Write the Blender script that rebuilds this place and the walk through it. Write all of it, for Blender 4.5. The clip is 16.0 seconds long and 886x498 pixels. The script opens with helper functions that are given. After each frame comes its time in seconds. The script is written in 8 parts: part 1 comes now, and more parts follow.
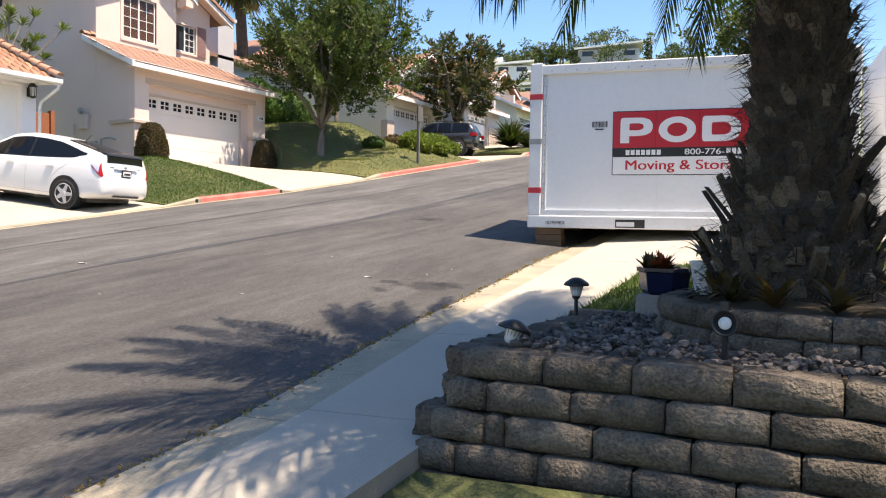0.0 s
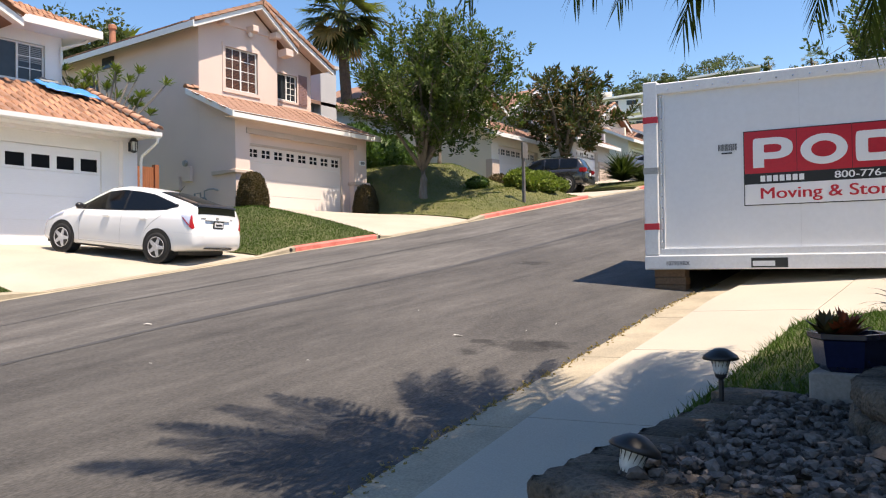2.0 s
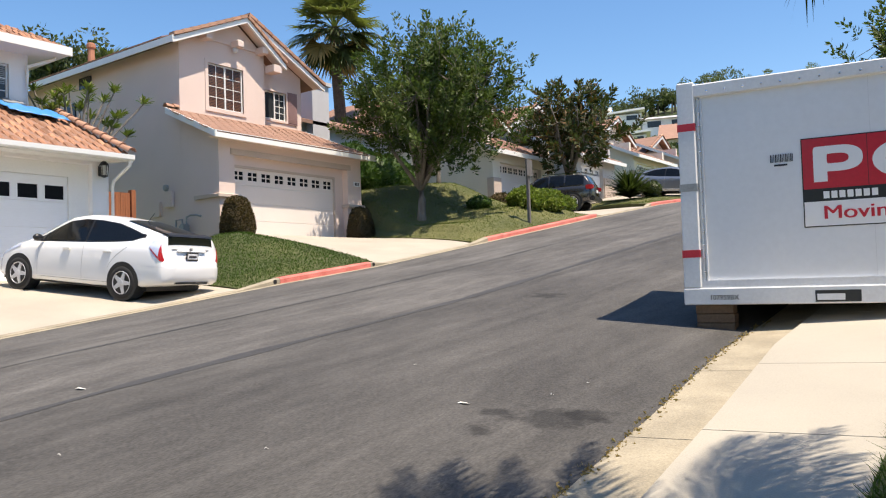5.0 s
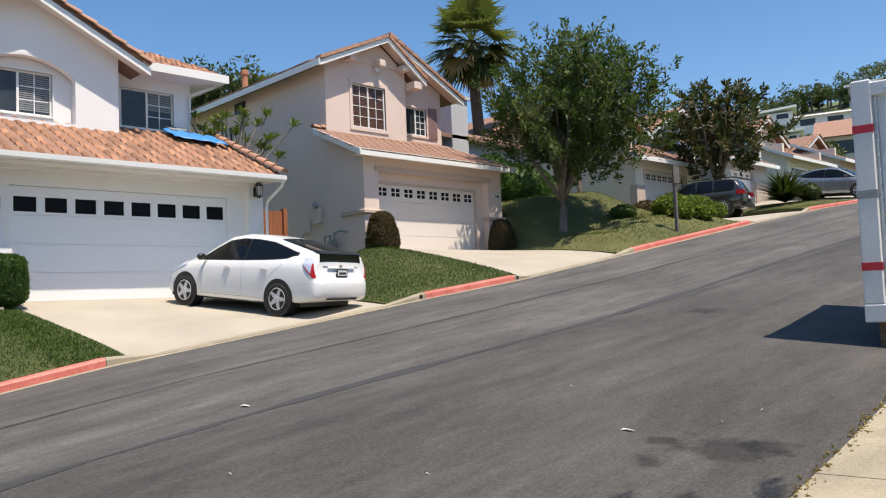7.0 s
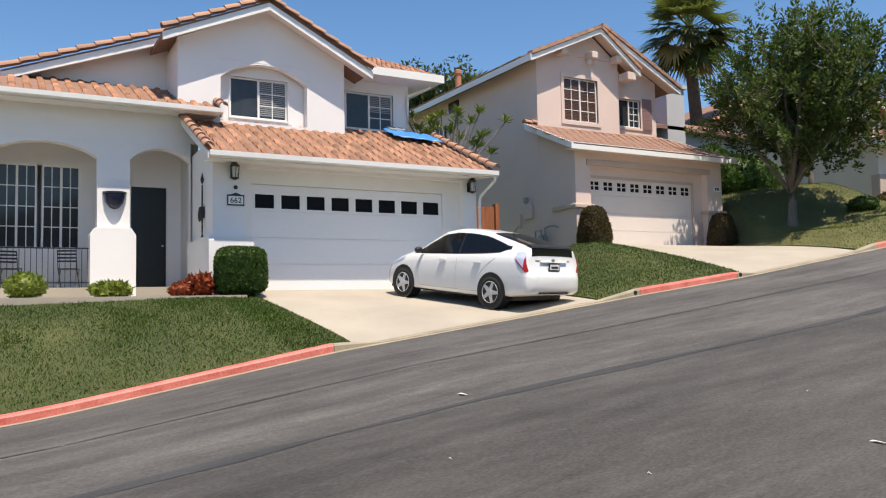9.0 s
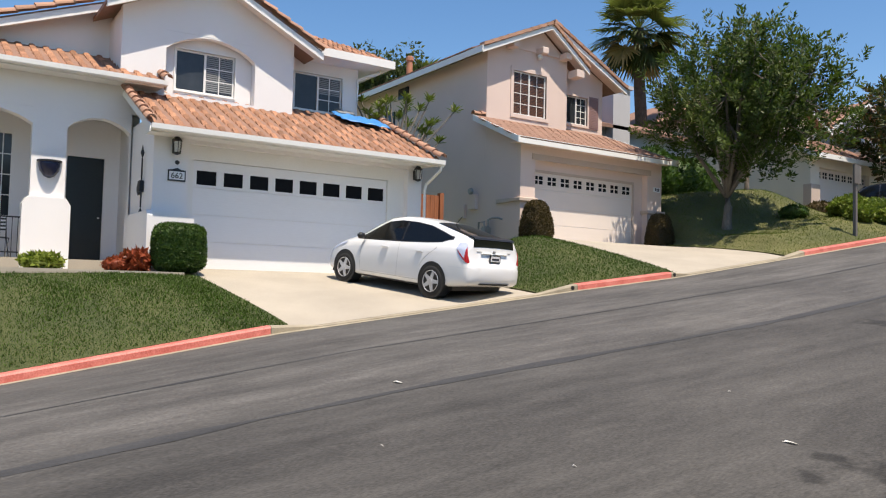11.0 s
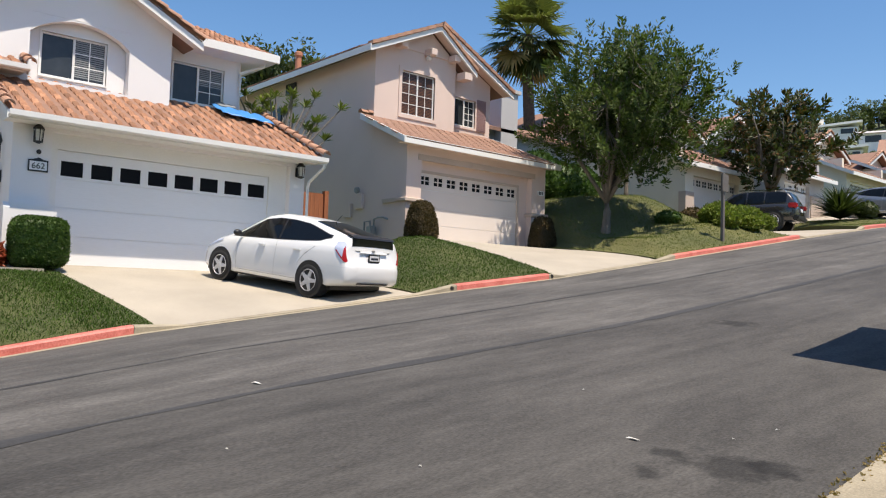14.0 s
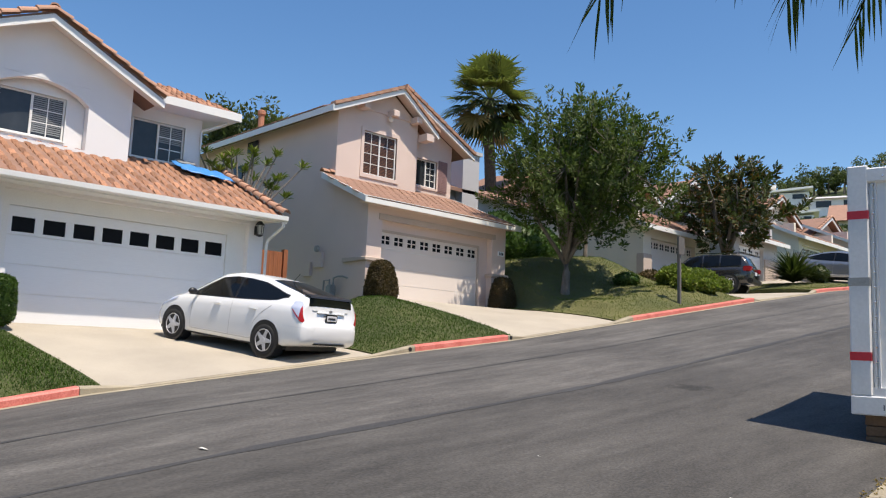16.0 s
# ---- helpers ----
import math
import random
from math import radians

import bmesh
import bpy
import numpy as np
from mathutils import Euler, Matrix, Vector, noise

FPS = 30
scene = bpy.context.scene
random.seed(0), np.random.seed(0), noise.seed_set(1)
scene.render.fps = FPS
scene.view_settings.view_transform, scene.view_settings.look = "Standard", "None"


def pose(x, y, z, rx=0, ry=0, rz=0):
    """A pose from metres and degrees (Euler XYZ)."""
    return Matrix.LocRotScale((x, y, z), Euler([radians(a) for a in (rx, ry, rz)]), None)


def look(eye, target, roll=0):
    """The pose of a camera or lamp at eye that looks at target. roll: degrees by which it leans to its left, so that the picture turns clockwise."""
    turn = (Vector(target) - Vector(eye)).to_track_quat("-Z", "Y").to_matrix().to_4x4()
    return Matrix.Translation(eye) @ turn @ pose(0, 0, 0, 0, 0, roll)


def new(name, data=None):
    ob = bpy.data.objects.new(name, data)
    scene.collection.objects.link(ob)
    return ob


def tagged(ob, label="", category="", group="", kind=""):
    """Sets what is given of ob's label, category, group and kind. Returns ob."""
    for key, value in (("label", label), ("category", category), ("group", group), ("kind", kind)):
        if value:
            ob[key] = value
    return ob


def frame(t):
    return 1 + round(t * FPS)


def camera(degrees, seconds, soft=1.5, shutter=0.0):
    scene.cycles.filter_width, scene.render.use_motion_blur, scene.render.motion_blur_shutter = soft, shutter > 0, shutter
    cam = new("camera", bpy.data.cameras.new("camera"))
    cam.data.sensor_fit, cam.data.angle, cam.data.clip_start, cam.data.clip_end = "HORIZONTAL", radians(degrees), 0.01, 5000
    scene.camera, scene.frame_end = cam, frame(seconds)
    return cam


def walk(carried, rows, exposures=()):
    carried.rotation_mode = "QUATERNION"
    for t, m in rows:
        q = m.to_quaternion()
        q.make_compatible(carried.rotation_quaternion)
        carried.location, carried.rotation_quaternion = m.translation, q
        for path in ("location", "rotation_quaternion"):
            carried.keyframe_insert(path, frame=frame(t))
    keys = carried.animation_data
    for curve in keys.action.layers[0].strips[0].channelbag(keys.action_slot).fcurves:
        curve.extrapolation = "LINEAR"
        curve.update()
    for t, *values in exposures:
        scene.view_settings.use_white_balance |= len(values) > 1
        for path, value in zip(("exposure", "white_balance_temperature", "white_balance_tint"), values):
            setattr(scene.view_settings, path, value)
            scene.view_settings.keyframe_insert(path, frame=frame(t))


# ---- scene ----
cam = camera(58.02, 16.0, soft=1.15)
# seconds, eye, yaw to the left of the street's axis, pitch up, roll
ROWS = [
    (0.0, 5.414, -8.306, 0.516, 27.80, -1.70, 0.70),
    (0.5, 5.337, -7.870, 0.506, 29.58, -1.86, -1.15),
    (1.0, 5.180, -7.522, 0.561, 35.30, -0.99, -0.83),
    (1.5, 4.978, -7.241, 0.617, 34.37, 0.07, -0.25),
    (2.0, 4.851, -6.942, 0.604, 35.89, 1.21, -0.98),
    (2.5, 4.706, -6.631, 0.650, 39.66, 1.93, -1.66),
    (3.0, 4.467, -6.343, 0.632, 35.66, 0.66, 0.53),
    (3.5, 4.292, -6.095, 0.650, 30.48, 0.28, 0.24),
    (4.0, 4.111, -5.770, 0.721, 32.95, 1.42, -0.73),
    (6.5, 3.581, -5.371, 0.937, 40.45, 2.95, -3.20),
    (7.0, 3.580, -5.434, 0.945, 45.71, 3.65, -2.42),
    (7.5, 3.593, -5.477, 0.929, 48.31, 3.67, -0.50),
    (8.0, 3.549, -5.465, 0.931, 51.94, 3.85, 0.10),
    (8.5, 3.491, -5.463, 0.910, 58.34, 3.97, -0.45),
    (8.7, 3.491, -5.463, 0.910, 60.64, 3.89, -1.17),
    (10.8, 3.557, -5.487, 0.941, 57.90, 2.52, 0.52),
    (11.0, 3.557, -5.487, 0.941, 56.52, 2.89, 1.37),
    (11.5, 3.551, -5.458, 0.947, 52.66, 3.46, 1.61),
    (12.0, 3.545, -5.449, 0.943, 51.19, 3.01, 1.44),
    (12.5, 3.539, -5.450, 0.942, 51.76, 2.73, 1.28),
    (13.0, 3.554, -5.471, 0.939, 52.53, 2.57, 1.78),
    (13.5, 3.588, -5.351, 0.934, 51.15, 3.09, 1.46),
    (14.0, 3.679, -5.170, 0.935, 49.05, 3.13, 1.79),
    (14.5, 3.733, -5.102, 0.950, 47.63, 3.84, 1.58),
    (15.0, 3.741, -5.071, 0.968, 46.07, 5.25, 1.93),
    (15.5, 3.738, -5.098, 0.983, 45.85, 6.62, 1.85),
    (16.0, 3.700, -5.096, 0.981, 46.49, 7.42, 2.16),
]
walk(cam, [(t, pose(x, y, z, 0, 0, yaw) @ pose(0, 0, 0, 90 + pitch) @ pose(0, 0, 0, 0, 0, roll)) for t, x, y, z, yaw, pitch, roll in ROWS],
     exposures=[(0.0, 1.02, 7300, 17), (1.5, 0.92, 7250, 17), (2.5, 0.66, 7250, 17), (3.2, 0.72, 7200, 16), (4.0, 0.76, 7150, 15), (6.5, 0.38, 6750, 12), (8.5, 0.33, 6850, 13), (11.0, 0.36, 6900, 13), (13.0, 0.36, 6900, 13), (16.0, 0.31, 6750, 13)])

# ---- world, sun, exposure ----
SUN = Vector((1.15, 0.06, 2.79)).normalized()
world = bpy.data.worlds.new("sky")
scene.world = world
world.use_nodes = True
wn = world.node_tree
bg = wn.nodes["Background"]
sky = wn.nodes.new("ShaderNodeTexSky")
sky.sky_type = "NISHITA"
sky.sun_disc = False
sky.sun_elevation = math.asin(SUN.z)
sky.sun_rotation = math.atan2(SUN.x, SUN.y)
sky.air_density, sky.dust_density, sky.ozone_density = 1.0, 0.4, 2.5
deep = wn.nodes.new("ShaderNodeHueSaturation")
deep.inputs["Saturation"].default_value = 1.22
wn.links.new(sky.outputs[0], deep.inputs["Color"])
wn.links.new(deep.outputs[0], bg.inputs[0])
bg.inputs[1].default_value = 0.13
sun_data = bpy.data.lights.new("sun", "SUN")
sun_data.energy, sun_data.angle, sun_data.color = 5.0, radians(0.53), (1.0, 0.925, 0.80)
sun = new("sun", sun_data)
sun.matrix_world = look(SUN * 60, (0, 0, 0))


# ---- materials ----
def mat(name, color, rough=0.7, metal=0.0, dark=0.75, light=1.15, big=1.2, fine=40.0, bump=0.15, depth=0.01, island=0.0, obj=0.0, hue=None, spec=0.5, coat=0.0, stretch=None):
    """A surface with stains at the scale big and grain at the scale fine (per metre); island and obj vary it from piece to piece."""
    m = bpy.data.materials.new(name)
    m.use_nodes = True
    nt = m.node_tree
    b = nt.nodes["Principled BSDF"]
    N, L = nt.nodes.new, nt.links.new
    geo = N("ShaderNodeNewGeometry")
    src = geo.outputs["Position"]
    if stretch:
        mp = N("ShaderNodeMapping")
        mp.inputs["Scale"].default_value = stretch
        L(src, mp.inputs[0])
        src = mp.outputs[0]
    n1, n2 = N("ShaderNodeTexNoise"), N("ShaderNodeTexNoise")
    n1.inputs["Scale"].default_value, n1.inputs["Detail"].default_value = big, 5
    n2.inputs["Scale"].default_value, n2.inputs["Detail"].default_value = fine, 3
    L(src, n1.inputs["Vector"])
    L(src, n2.inputs["Vector"])
    add = N("ShaderNodeMath")
    add.operation = "ADD"
    L(n1.outputs[0], add.inputs[0])
    L(n2.outputs[0], add.inputs[1])
    ramp = N("ShaderNodeMapRange")
    ramp.inputs[1].default_value, ramp.inputs[2].default_value = 0.65, 1.35
    L(add.outputs[0], ramp.inputs[0])
    mix = N("ShaderNodeMix")
    mix.data_type = "RGBA"
    c2 = hue or color
    mix.inputs[6].default_value = (*[min(1, v * dark) for v in color], 1)
    mix.inputs[7].default_value = (*[min(1, v * light) for v in c2], 1)
    L(ramp.outputs[0], mix.inputs[0])
    out = mix.outputs[2]
    if island or obj:
        hs = N("ShaderNodeHueSaturation")
        rnd = N("ShaderNodeMapRange")
        amount = island or obj
        rnd.inputs[3].default_value, rnd.inputs[4].default_value = 1 - amount, 1 + amount
        if island:
            L(geo.outputs["Random Per Island"], rnd.inputs[0])
        else:
            oi = N("ShaderNodeObjectInfo")
            L(oi.outputs["Random"], rnd.inputs[0])
        L(rnd.outputs[0], hs.inputs["Value"])
        L(out, hs.inputs["Color"])
        out = hs.outputs[0]
    L(out, b.inputs["Base Color"])
    rr = N("ShaderNodeMapRange")
    rr.inputs[3].default_value, rr.inputs[4].default_value = max(0.02, rough - 0.08), min(1, rough + 0.08)
    L(n1.outputs[0], rr.inputs[0])
    L(rr.outputs[0], b.inputs["Roughness"])
    b.inputs["Metallic"].default_value = metal
    b.inputs["Specular IOR Level"].default_value = spec
    b.inputs["Coat Weight"].default_value = coat
    b.inputs["Coat Roughness"].default_value = 0.04
    if bump:
        bp = N("ShaderNodeBump")
        bp.inputs["Strength"].default_value, bp.inputs["Distance"].default_value = bump, depth
        L(n2.outputs[0], bp.inputs["Height"])
        L(bp.outputs[0], b.inputs["Normal"])
    return m


def leaf_mat(name, color, island=0.35, rough=0.45, trans=0.25):
    m = mat(name, color, rough, dark=0.8, light=1.2, big=0.6, fine=9, bump=0, island=island, hue=(color[0] * 1.25, color[1] * 1.05, color[2] * 0.9))
    b = m.node_tree.nodes["Principled BSDF"]
    b.inputs["Specular IOR Level"].default_value = 0.22
    N, L = m.node_tree.nodes.new, m.node_tree.links.new
    tr, mx = N("ShaderNodeBsdfTranslucent"), N("ShaderNodeMixShader")
    tr.inputs[0].default_value = (color[0] * 1.6, color[1] * 1.8, color[2] * 0.8, 1)
    mx.inputs[0].default_value = trans
    out = m.node_tree.nodes["Material Output"]
    L(b.outputs[0], mx.inputs[1])
    L(tr.outputs[0], mx.inputs[2])
    L(mx.outputs[0], out.inputs[0])
    return m


def asphalt_mat():
    m = mat("asphalt", (0.066, 0.0625, 0.058), 0.9, dark=0.45, light=1.6, big=0.8, fine=60, bump=0.8, depth=0.008, stretch=(1.0, 0.4, 1.0))
    nt = m.node_tree
    N, L = nt.nodes.new, nt.links.new
    b = nt.nodes["Principled BSDF"]
    base = b.inputs["Base Color"].links[0].from_socket
    geo = N("ShaderNodeNewGeometry")
    mp = N("ShaderNodeMapping")
    mp.inputs["Scale"].default_value = (2.2, 0.05, 0.0)
    L(geo.outputs["Position"], mp.inputs[0])
    n = N("ShaderNodeTexNoise")
    n.inputs["Scale"].default_value, n.inputs["Detail"].default_value = 1.0, 4
    L(mp.outputs[0], n.inputs["Vector"])
    r = N("ShaderNodeMapRange")
    r.inputs[1].default_value, r.inputs[2].default_value, r.inputs[3].default_value, r.inputs[4].default_value = 0.35, 0.7, 0.84, 1.16
    L(n.outputs[0], r.inputs[0])
    v = N("ShaderNodeVectorMath")
    v.operation = "SCALE"
    L(base, v.inputs[0])
    L(r.outputs[0], v.inputs["Scale"])
    out = v.outputs[0]
    # blotches and scuffs of wear, drawn out along the street
    mp3 = N("ShaderNodeMapping")
    mp3.inputs["Scale"].default_value = (5.0, 1.3, 0.0)
    L(geo.outputs["Position"], mp3.inputs[0])
    n3 = N("ShaderNodeTexNoise")
    n3.inputs["Scale"].default_value, n3.inputs["Detail"].default_value, n3.inputs["Roughness"].default_value = 1.0, 8, 0.72
    L(mp3.outputs[0], n3.inputs["Vector"])
    r3 = N("ShaderNodeMapRange")
    r3.inputs[1].default_value, r3.inputs[2].default_value, r3.inputs[3].default_value, r3.inputs[4].default_value = 0.32, 0.68, 0.74, 1.26
    L(n3.outputs[0], r3.inputs[0])
    v3 = N("ShaderNodeVectorMath")
    v3.operation = "SCALE"
    L(out, v3.inputs[0])
    L(r3.outputs[0], v3.inputs["Scale"])
    out = v3.outputs[0]
    # the lane by the houses is worn paler than the other
    sx = N("ShaderNodeSeparateXYZ")
    L(geo.outputs["Position"], sx.inputs[0])
    wob = N("ShaderNodeMath")
    wob.operation = "MULTIPLY_ADD"
    wob.inputs[1].default_value = 0.5
    L(n.outputs[0], wob.inputs[0])
    L(sx.outputs[0], wob.inputs[2])
    lane = N("ShaderNodeMapRange")
    lane.inputs[1].default_value, lane.inputs[2].default_value, lane.inputs[3].default_value, lane.inputs[4].default_value = -3.25, -2.95, 1.28, 0.92
    L(wob.outputs[0], lane.inputs[0])
    vl = N("ShaderNodeVectorMath")
    vl.operation = "SCALE"
    L(out, vl.inputs[0])
    L(lane.outputs[0], vl.inputs["Scale"])
    out = vl.outputs[0]
    # oil stains: centre x, y, radius
    for cx, cy, rad in ((0.78, 0.02, 0.36), (0.52, -0.5, 0.15), (0.36, -0.05, 0.16), (0.98, 0.25, 0.2), (-2.2, 5.5, 0.3)):
        mp2 = N("ShaderNodeMapping")
        mp2.inputs["Location"].default_value = (-cx, -cy, 0)
        mp2.inputs["Scale"].default_value = (1, 1, 0)
        L(geo.outputs["Position"], mp2.inputs[0])
        ln = N("ShaderNodeVectorMath")
        ln.operation = "LENGTH"
        L(mp2.outputs[0], ln.inputs[0])
        nn = N("ShaderNodeTexNoise")
        nn.inputs["Scale"].default_value, nn.inputs["Detail"].default_value = 7.0, 6
        L(geo.outputs["Position"], nn.inputs["Vector"])
        ad = N("ShaderNodeMath")
        ad.operation = "MULTIPLY_ADD"
        ad.inputs[1].default_value = rad * 2.2
        L(nn.outputs[0], ad.inputs[0])
        L(ln.outputs["Value"], ad.inputs[2])
        rg = N("ShaderNodeMapRange")
        rg.inputs[1].default_value, rg.inputs[2].default_value = rad * 1.5, rad * 2.1
        rg.inputs[3].default_value, rg.inputs[4].default_value = 0.42, 1.0
        L(ad.outputs[0], rg.inputs[0])
        v2 = N("ShaderNodeVectorMath")
        v2.operation = "SCALE"
        L(out, v2.inputs[0])
        L(rg.outputs[0], v2.inputs["Scale"])
        out = v2.outputs[0]
    L(out, b.inputs["Base Color"])
    return m


M = dict(
    asphalt=asphalt_mat(),
    stain=mat("oil_stain", (0.028, 0.027, 0.028), 0.6, big=3, fine=60),
    seam=mat("asphalt_seam", (0.036, 0.036, 0.037), 0.8, dark=0.6, light=1.7, big=2, fine=90, bump=0.4, stretch=(1, 0.3, 1)),
    concrete=mat("concrete", (0.40, 0.355, 0.285), 0.85, dark=0.82, light=1.12, big=0.9, fine=70, bump=0.25, depth=0.004),
    walkway=mat("walkway_concrete", (0.40, 0.365, 0.30), 0.85, dark=0.85, light=1.1, big=0.7, fine=90, bump=0.25, depth=0.004),
    kerb=mat("kerb_concrete", (0.37, 0.32, 0.23), 0.85, dark=0.6, light=1.15, big=2.5, fine=60, bump=0.3),
    red=mat("red_kerb_paint", (0.60, 0.115, 0.085), 0.6, dark=0.75, light=1.2, big=4, fine=50, bump=0.2, hue=(0.6, 0.2, 0.16)),
    soil=mat("soil", (0.10, 0.075, 0.045), 0.95, big=3, fine=60, bump=0.6, depth=0.03),
    ground=mat("dry_ground", (0.13, 0.12, 0.06), 0.95, dark=0.6, light=1.3, big=0.08, fine=3, bump=0.4, depth=0.1, hue=(0.10, 0.14, 0.05)),
    turf=mat("turf", (0.034, 0.066, 0.013), 0.95, dark=0.55, light=1.35, big=0.55, fine=45, bump=0.8, depth=0.03, hue=(0.085, 0.090, 0.030)),
    dry_turf=mat("dry_turf", (0.070, 0.094, 0.022), 0.95, dark=0.6, light=1.35, big=0.5, fine=45, bump=0.8, depth=0.03, hue=(0.135, 0.125, 0.045)),
    white=mat("white_stucco", (0.80, 0.78, 0.77), 0.85, dark=0.95, light=1.03, big=0.8, fine=90, bump=0.35, depth=0.006),
    pink=mat("pink_stucco", (0.70, 0.56, 0.49), 0.88, dark=0.93, light=1.04, big=0.7, fine=90, bump=0.4, depth=0.006),
    band=mat("tan_band", (0.50, 0.40, 0.33), 0.85, dark=0.9, fine=80, bump=0.3),
    cream=mat("cream_stucco", (0.76, 0.69, 0.57), 0.88, dark=0.92, light=1.05, fine=90, bump=0.35, depth=0.006),
    grey=mat("grey_stucco", (0.50, 0.485, 0.48), 0.88, dark=0.92, light=1.05, fine=90, bump=0.35, depth=0.006),
    trim=mat("white_trim_paint", (0.80, 0.79, 0.76), 0.5, dark=0.94, light=1.02, big=2, fine=30, bump=0.08),
    gdoor=mat("garage_door_paint", (0.80, 0.80, 0.80), 0.45, dark=0.96, light=1.02, big=1.5, fine=60, bump=0.12, depth=0.003, stretch=(1, 0.1, 1)),
    pdoor=mat("pale_pink_door_paint", (0.74, 0.66, 0.60), 0.5, dark=0.95, light=1.02, big=1.5, fine=60, bump=0.12, depth=0.003),
    tile=mat("terracotta_tile", (0.31, 0.132, 0.068), 0.85, dark=0.6, light=1.2, big=3, fine=45, bump=0.3, depth=0.006, obj=0.34, hue=(0.37, 0.19, 0.11)),
    tiles=mat("terracotta_tiles", (0.31, 0.132, 0.068), 0.85, dark=0.6, light=1.2, big=3, fine=45, bump=0.3, depth=0.006, island=0.34, hue=(0.37, 0.19, 0.11)),
    ftile=mat("brown_flat_tile", (0.29, 0.165, 0.115), 0.85, dark=0.75, light=1.15, big=3, fine=50, bump=0.3, island=0.2),
    rake=mat("rake_tile", (0.42, 0.235, 0.155), 0.8, dark=0.8, light=1.15, big=3, fine=50, bump=0.3, island=0.15),
    glass=mat("window_glass", (0.035, 0.04, 0.045), 0.06, dark=0.8, light=1.3, big=0.9, fine=3, bump=0.0, spec=0.4),
    garage_glass=mat("dark_garage_glass", (0.006, 0.006, 0.007), 0.4, bump=0, spec=0.12),
    blind=mat("wooden_blind", (0.13, 0.055, 0.03), 0.5, island=0.2),
    pale=mat("pale_blind", (0.24, 0.25, 0.25), 0.6, island=0.05),
    black=mat("black_iron", (0.018, 0.018, 0.02), 0.45, big=6, fine=50),
    darkdoor=mat("dark_green_door", (0.012, 0.017, 0.017), 0.35, big=3, fine=30, bump=0.05),
    tarp=mat("blue_tarp", (0.055, 0.25, 0.62), 0.4, dark=0.85, light=1.1, big=4, fine=20, bump=0.3, depth=0.02),
    cedar=mat("cedar_fence", (0.33, 0.11, 0.042), 0.7, dark=0.6, light=1.2, big=2, fine=30, bump=0.3, stretch=(6, 6, 0.6)),
    shutter=mat("mauve_shutter", (0.32, 0.20, 0.19), 0.6),
    paint=mat("white_car_paint", (0.80, 0.80, 0.79), 0.22, dark=0.985, light=1.0, big=1, fine=4, bump=0, coat=0.6),
    grey_paint=mat("dark_grey_car_paint", (0.045, 0.043, 0.043), 0.22, metal=0.4, dark=0.95, light=1.0, bump=0, coat=0.8),
    silver=mat("silver_car_paint", (0.30, 0.32, 0.35), 0.25, metal=0.6, dark=0.95, light=1.0, bump=0, coat=0.6),
    carglass=mat("car_glass", (0.006, 0.007, 0.008), 0.04, bump=0, spec=0.35),
    rubber=mat("tyre_rubber", (0.018, 0.018, 0.018), 0.85, big=8, fine=60),
    plastic=mat("black_plastic", (0.014, 0.014, 0.015), 0.4, big=5, fine=40, bump=0.05),
    alloy=mat("alloy", (0.60, 0.60, 0.61), 0.4, metal=0.25, bump=0),
    lamp=mat("red_lamp_lens", (0.42, 0.015, 0.02), 0.12, bump=0, spec=0.8),
    clear=mat("clear_lamp_lens", (0.55, 0.6, 0.75), 0.1, bump=0, spec=0.8),
    plate=mat("plate", (0.75, 0.75, 0.74), 0.4, bump=0),
    ink=mat("dark_ink", (0.03, 0.03, 0.04), 0.6, bump=0),
    chrome=mat("chrome", (0.75, 0.75, 0.76), 0.12, metal=1.0, bump=0),
    pod=mat("container_white", (0.76, 0.77, 0.78), 0.5, dark=0.95, light=1.02, big=0.8, fine=14, bump=0.06, depth=0.01),
    podtrim=mat("container_trim", (0.70, 0.71, 0.72), 0.4, dark=0.88, light=1.03, big=3, fine=30, bump=0.08),
    podred=mat("sign_red", (0.50, 0.012, 0.028), 0.4, dark=0.9, light=1.1, big=1.5, fine=30, bump=0.05),
    podblack=mat("sign_black", (0.012, 0.012, 0.013), 0.45, bump=0.03),
    podwhite=mat("sign_white", (0.80, 0.80, 0.80), 0.45, dark=0.97, light=1.0, bump=0.03),
    timber=mat("old_timber", (0.16, 0.10, 0.06), 0.9, dark=0.6, fine=40, bump=0.4),
    block=mat("wall_block", (0.078, 0.061, 0.044), 0.95, dark=0.5, light=1.3, big=5, fine=60, bump=1.0, depth=0.025, obj=0.28, hue=(0.155, 0.128, 0.098)),
    blocktop=mat("wall_blocks", (0.26, 0.215, 0.165), 0.92, dark=0.55, light=1.35, big=7, fine=55, bump=0.8, depth=0.02, island=0.22),
    gravel=mat("gravel", (0.125, 0.105, 0.092), 0.85, dark=0.6, light=1.4, big=9, fine=60, bump=0.3, island=0.55),
    bark=mat("palm_bark", (0.055, 0.040, 0.028), 0.95, dark=0.5, light=1.5, big=5, fine=60, bump=0.9, depth=0.03, island=0.45),
    boot=mat("palm_boot", (0.13, 0.10, 0.07), 0.95, dark=0.5, light=1.4, big=9, fine=60, bump=0.9, depth=0.03, island=0.5),
    trunk=mat("grey_bark", (0.20, 0.17, 0.14), 0.95, dark=0.55, light=1.3, big=5, fine=40, bump=0.7, depth=0.03, stretch=(3, 3, 0.7)),
    frond=leaf_mat("palm_frond", (0.050, 0.075, 0.020), 0.35),
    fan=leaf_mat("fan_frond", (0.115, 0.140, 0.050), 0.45),
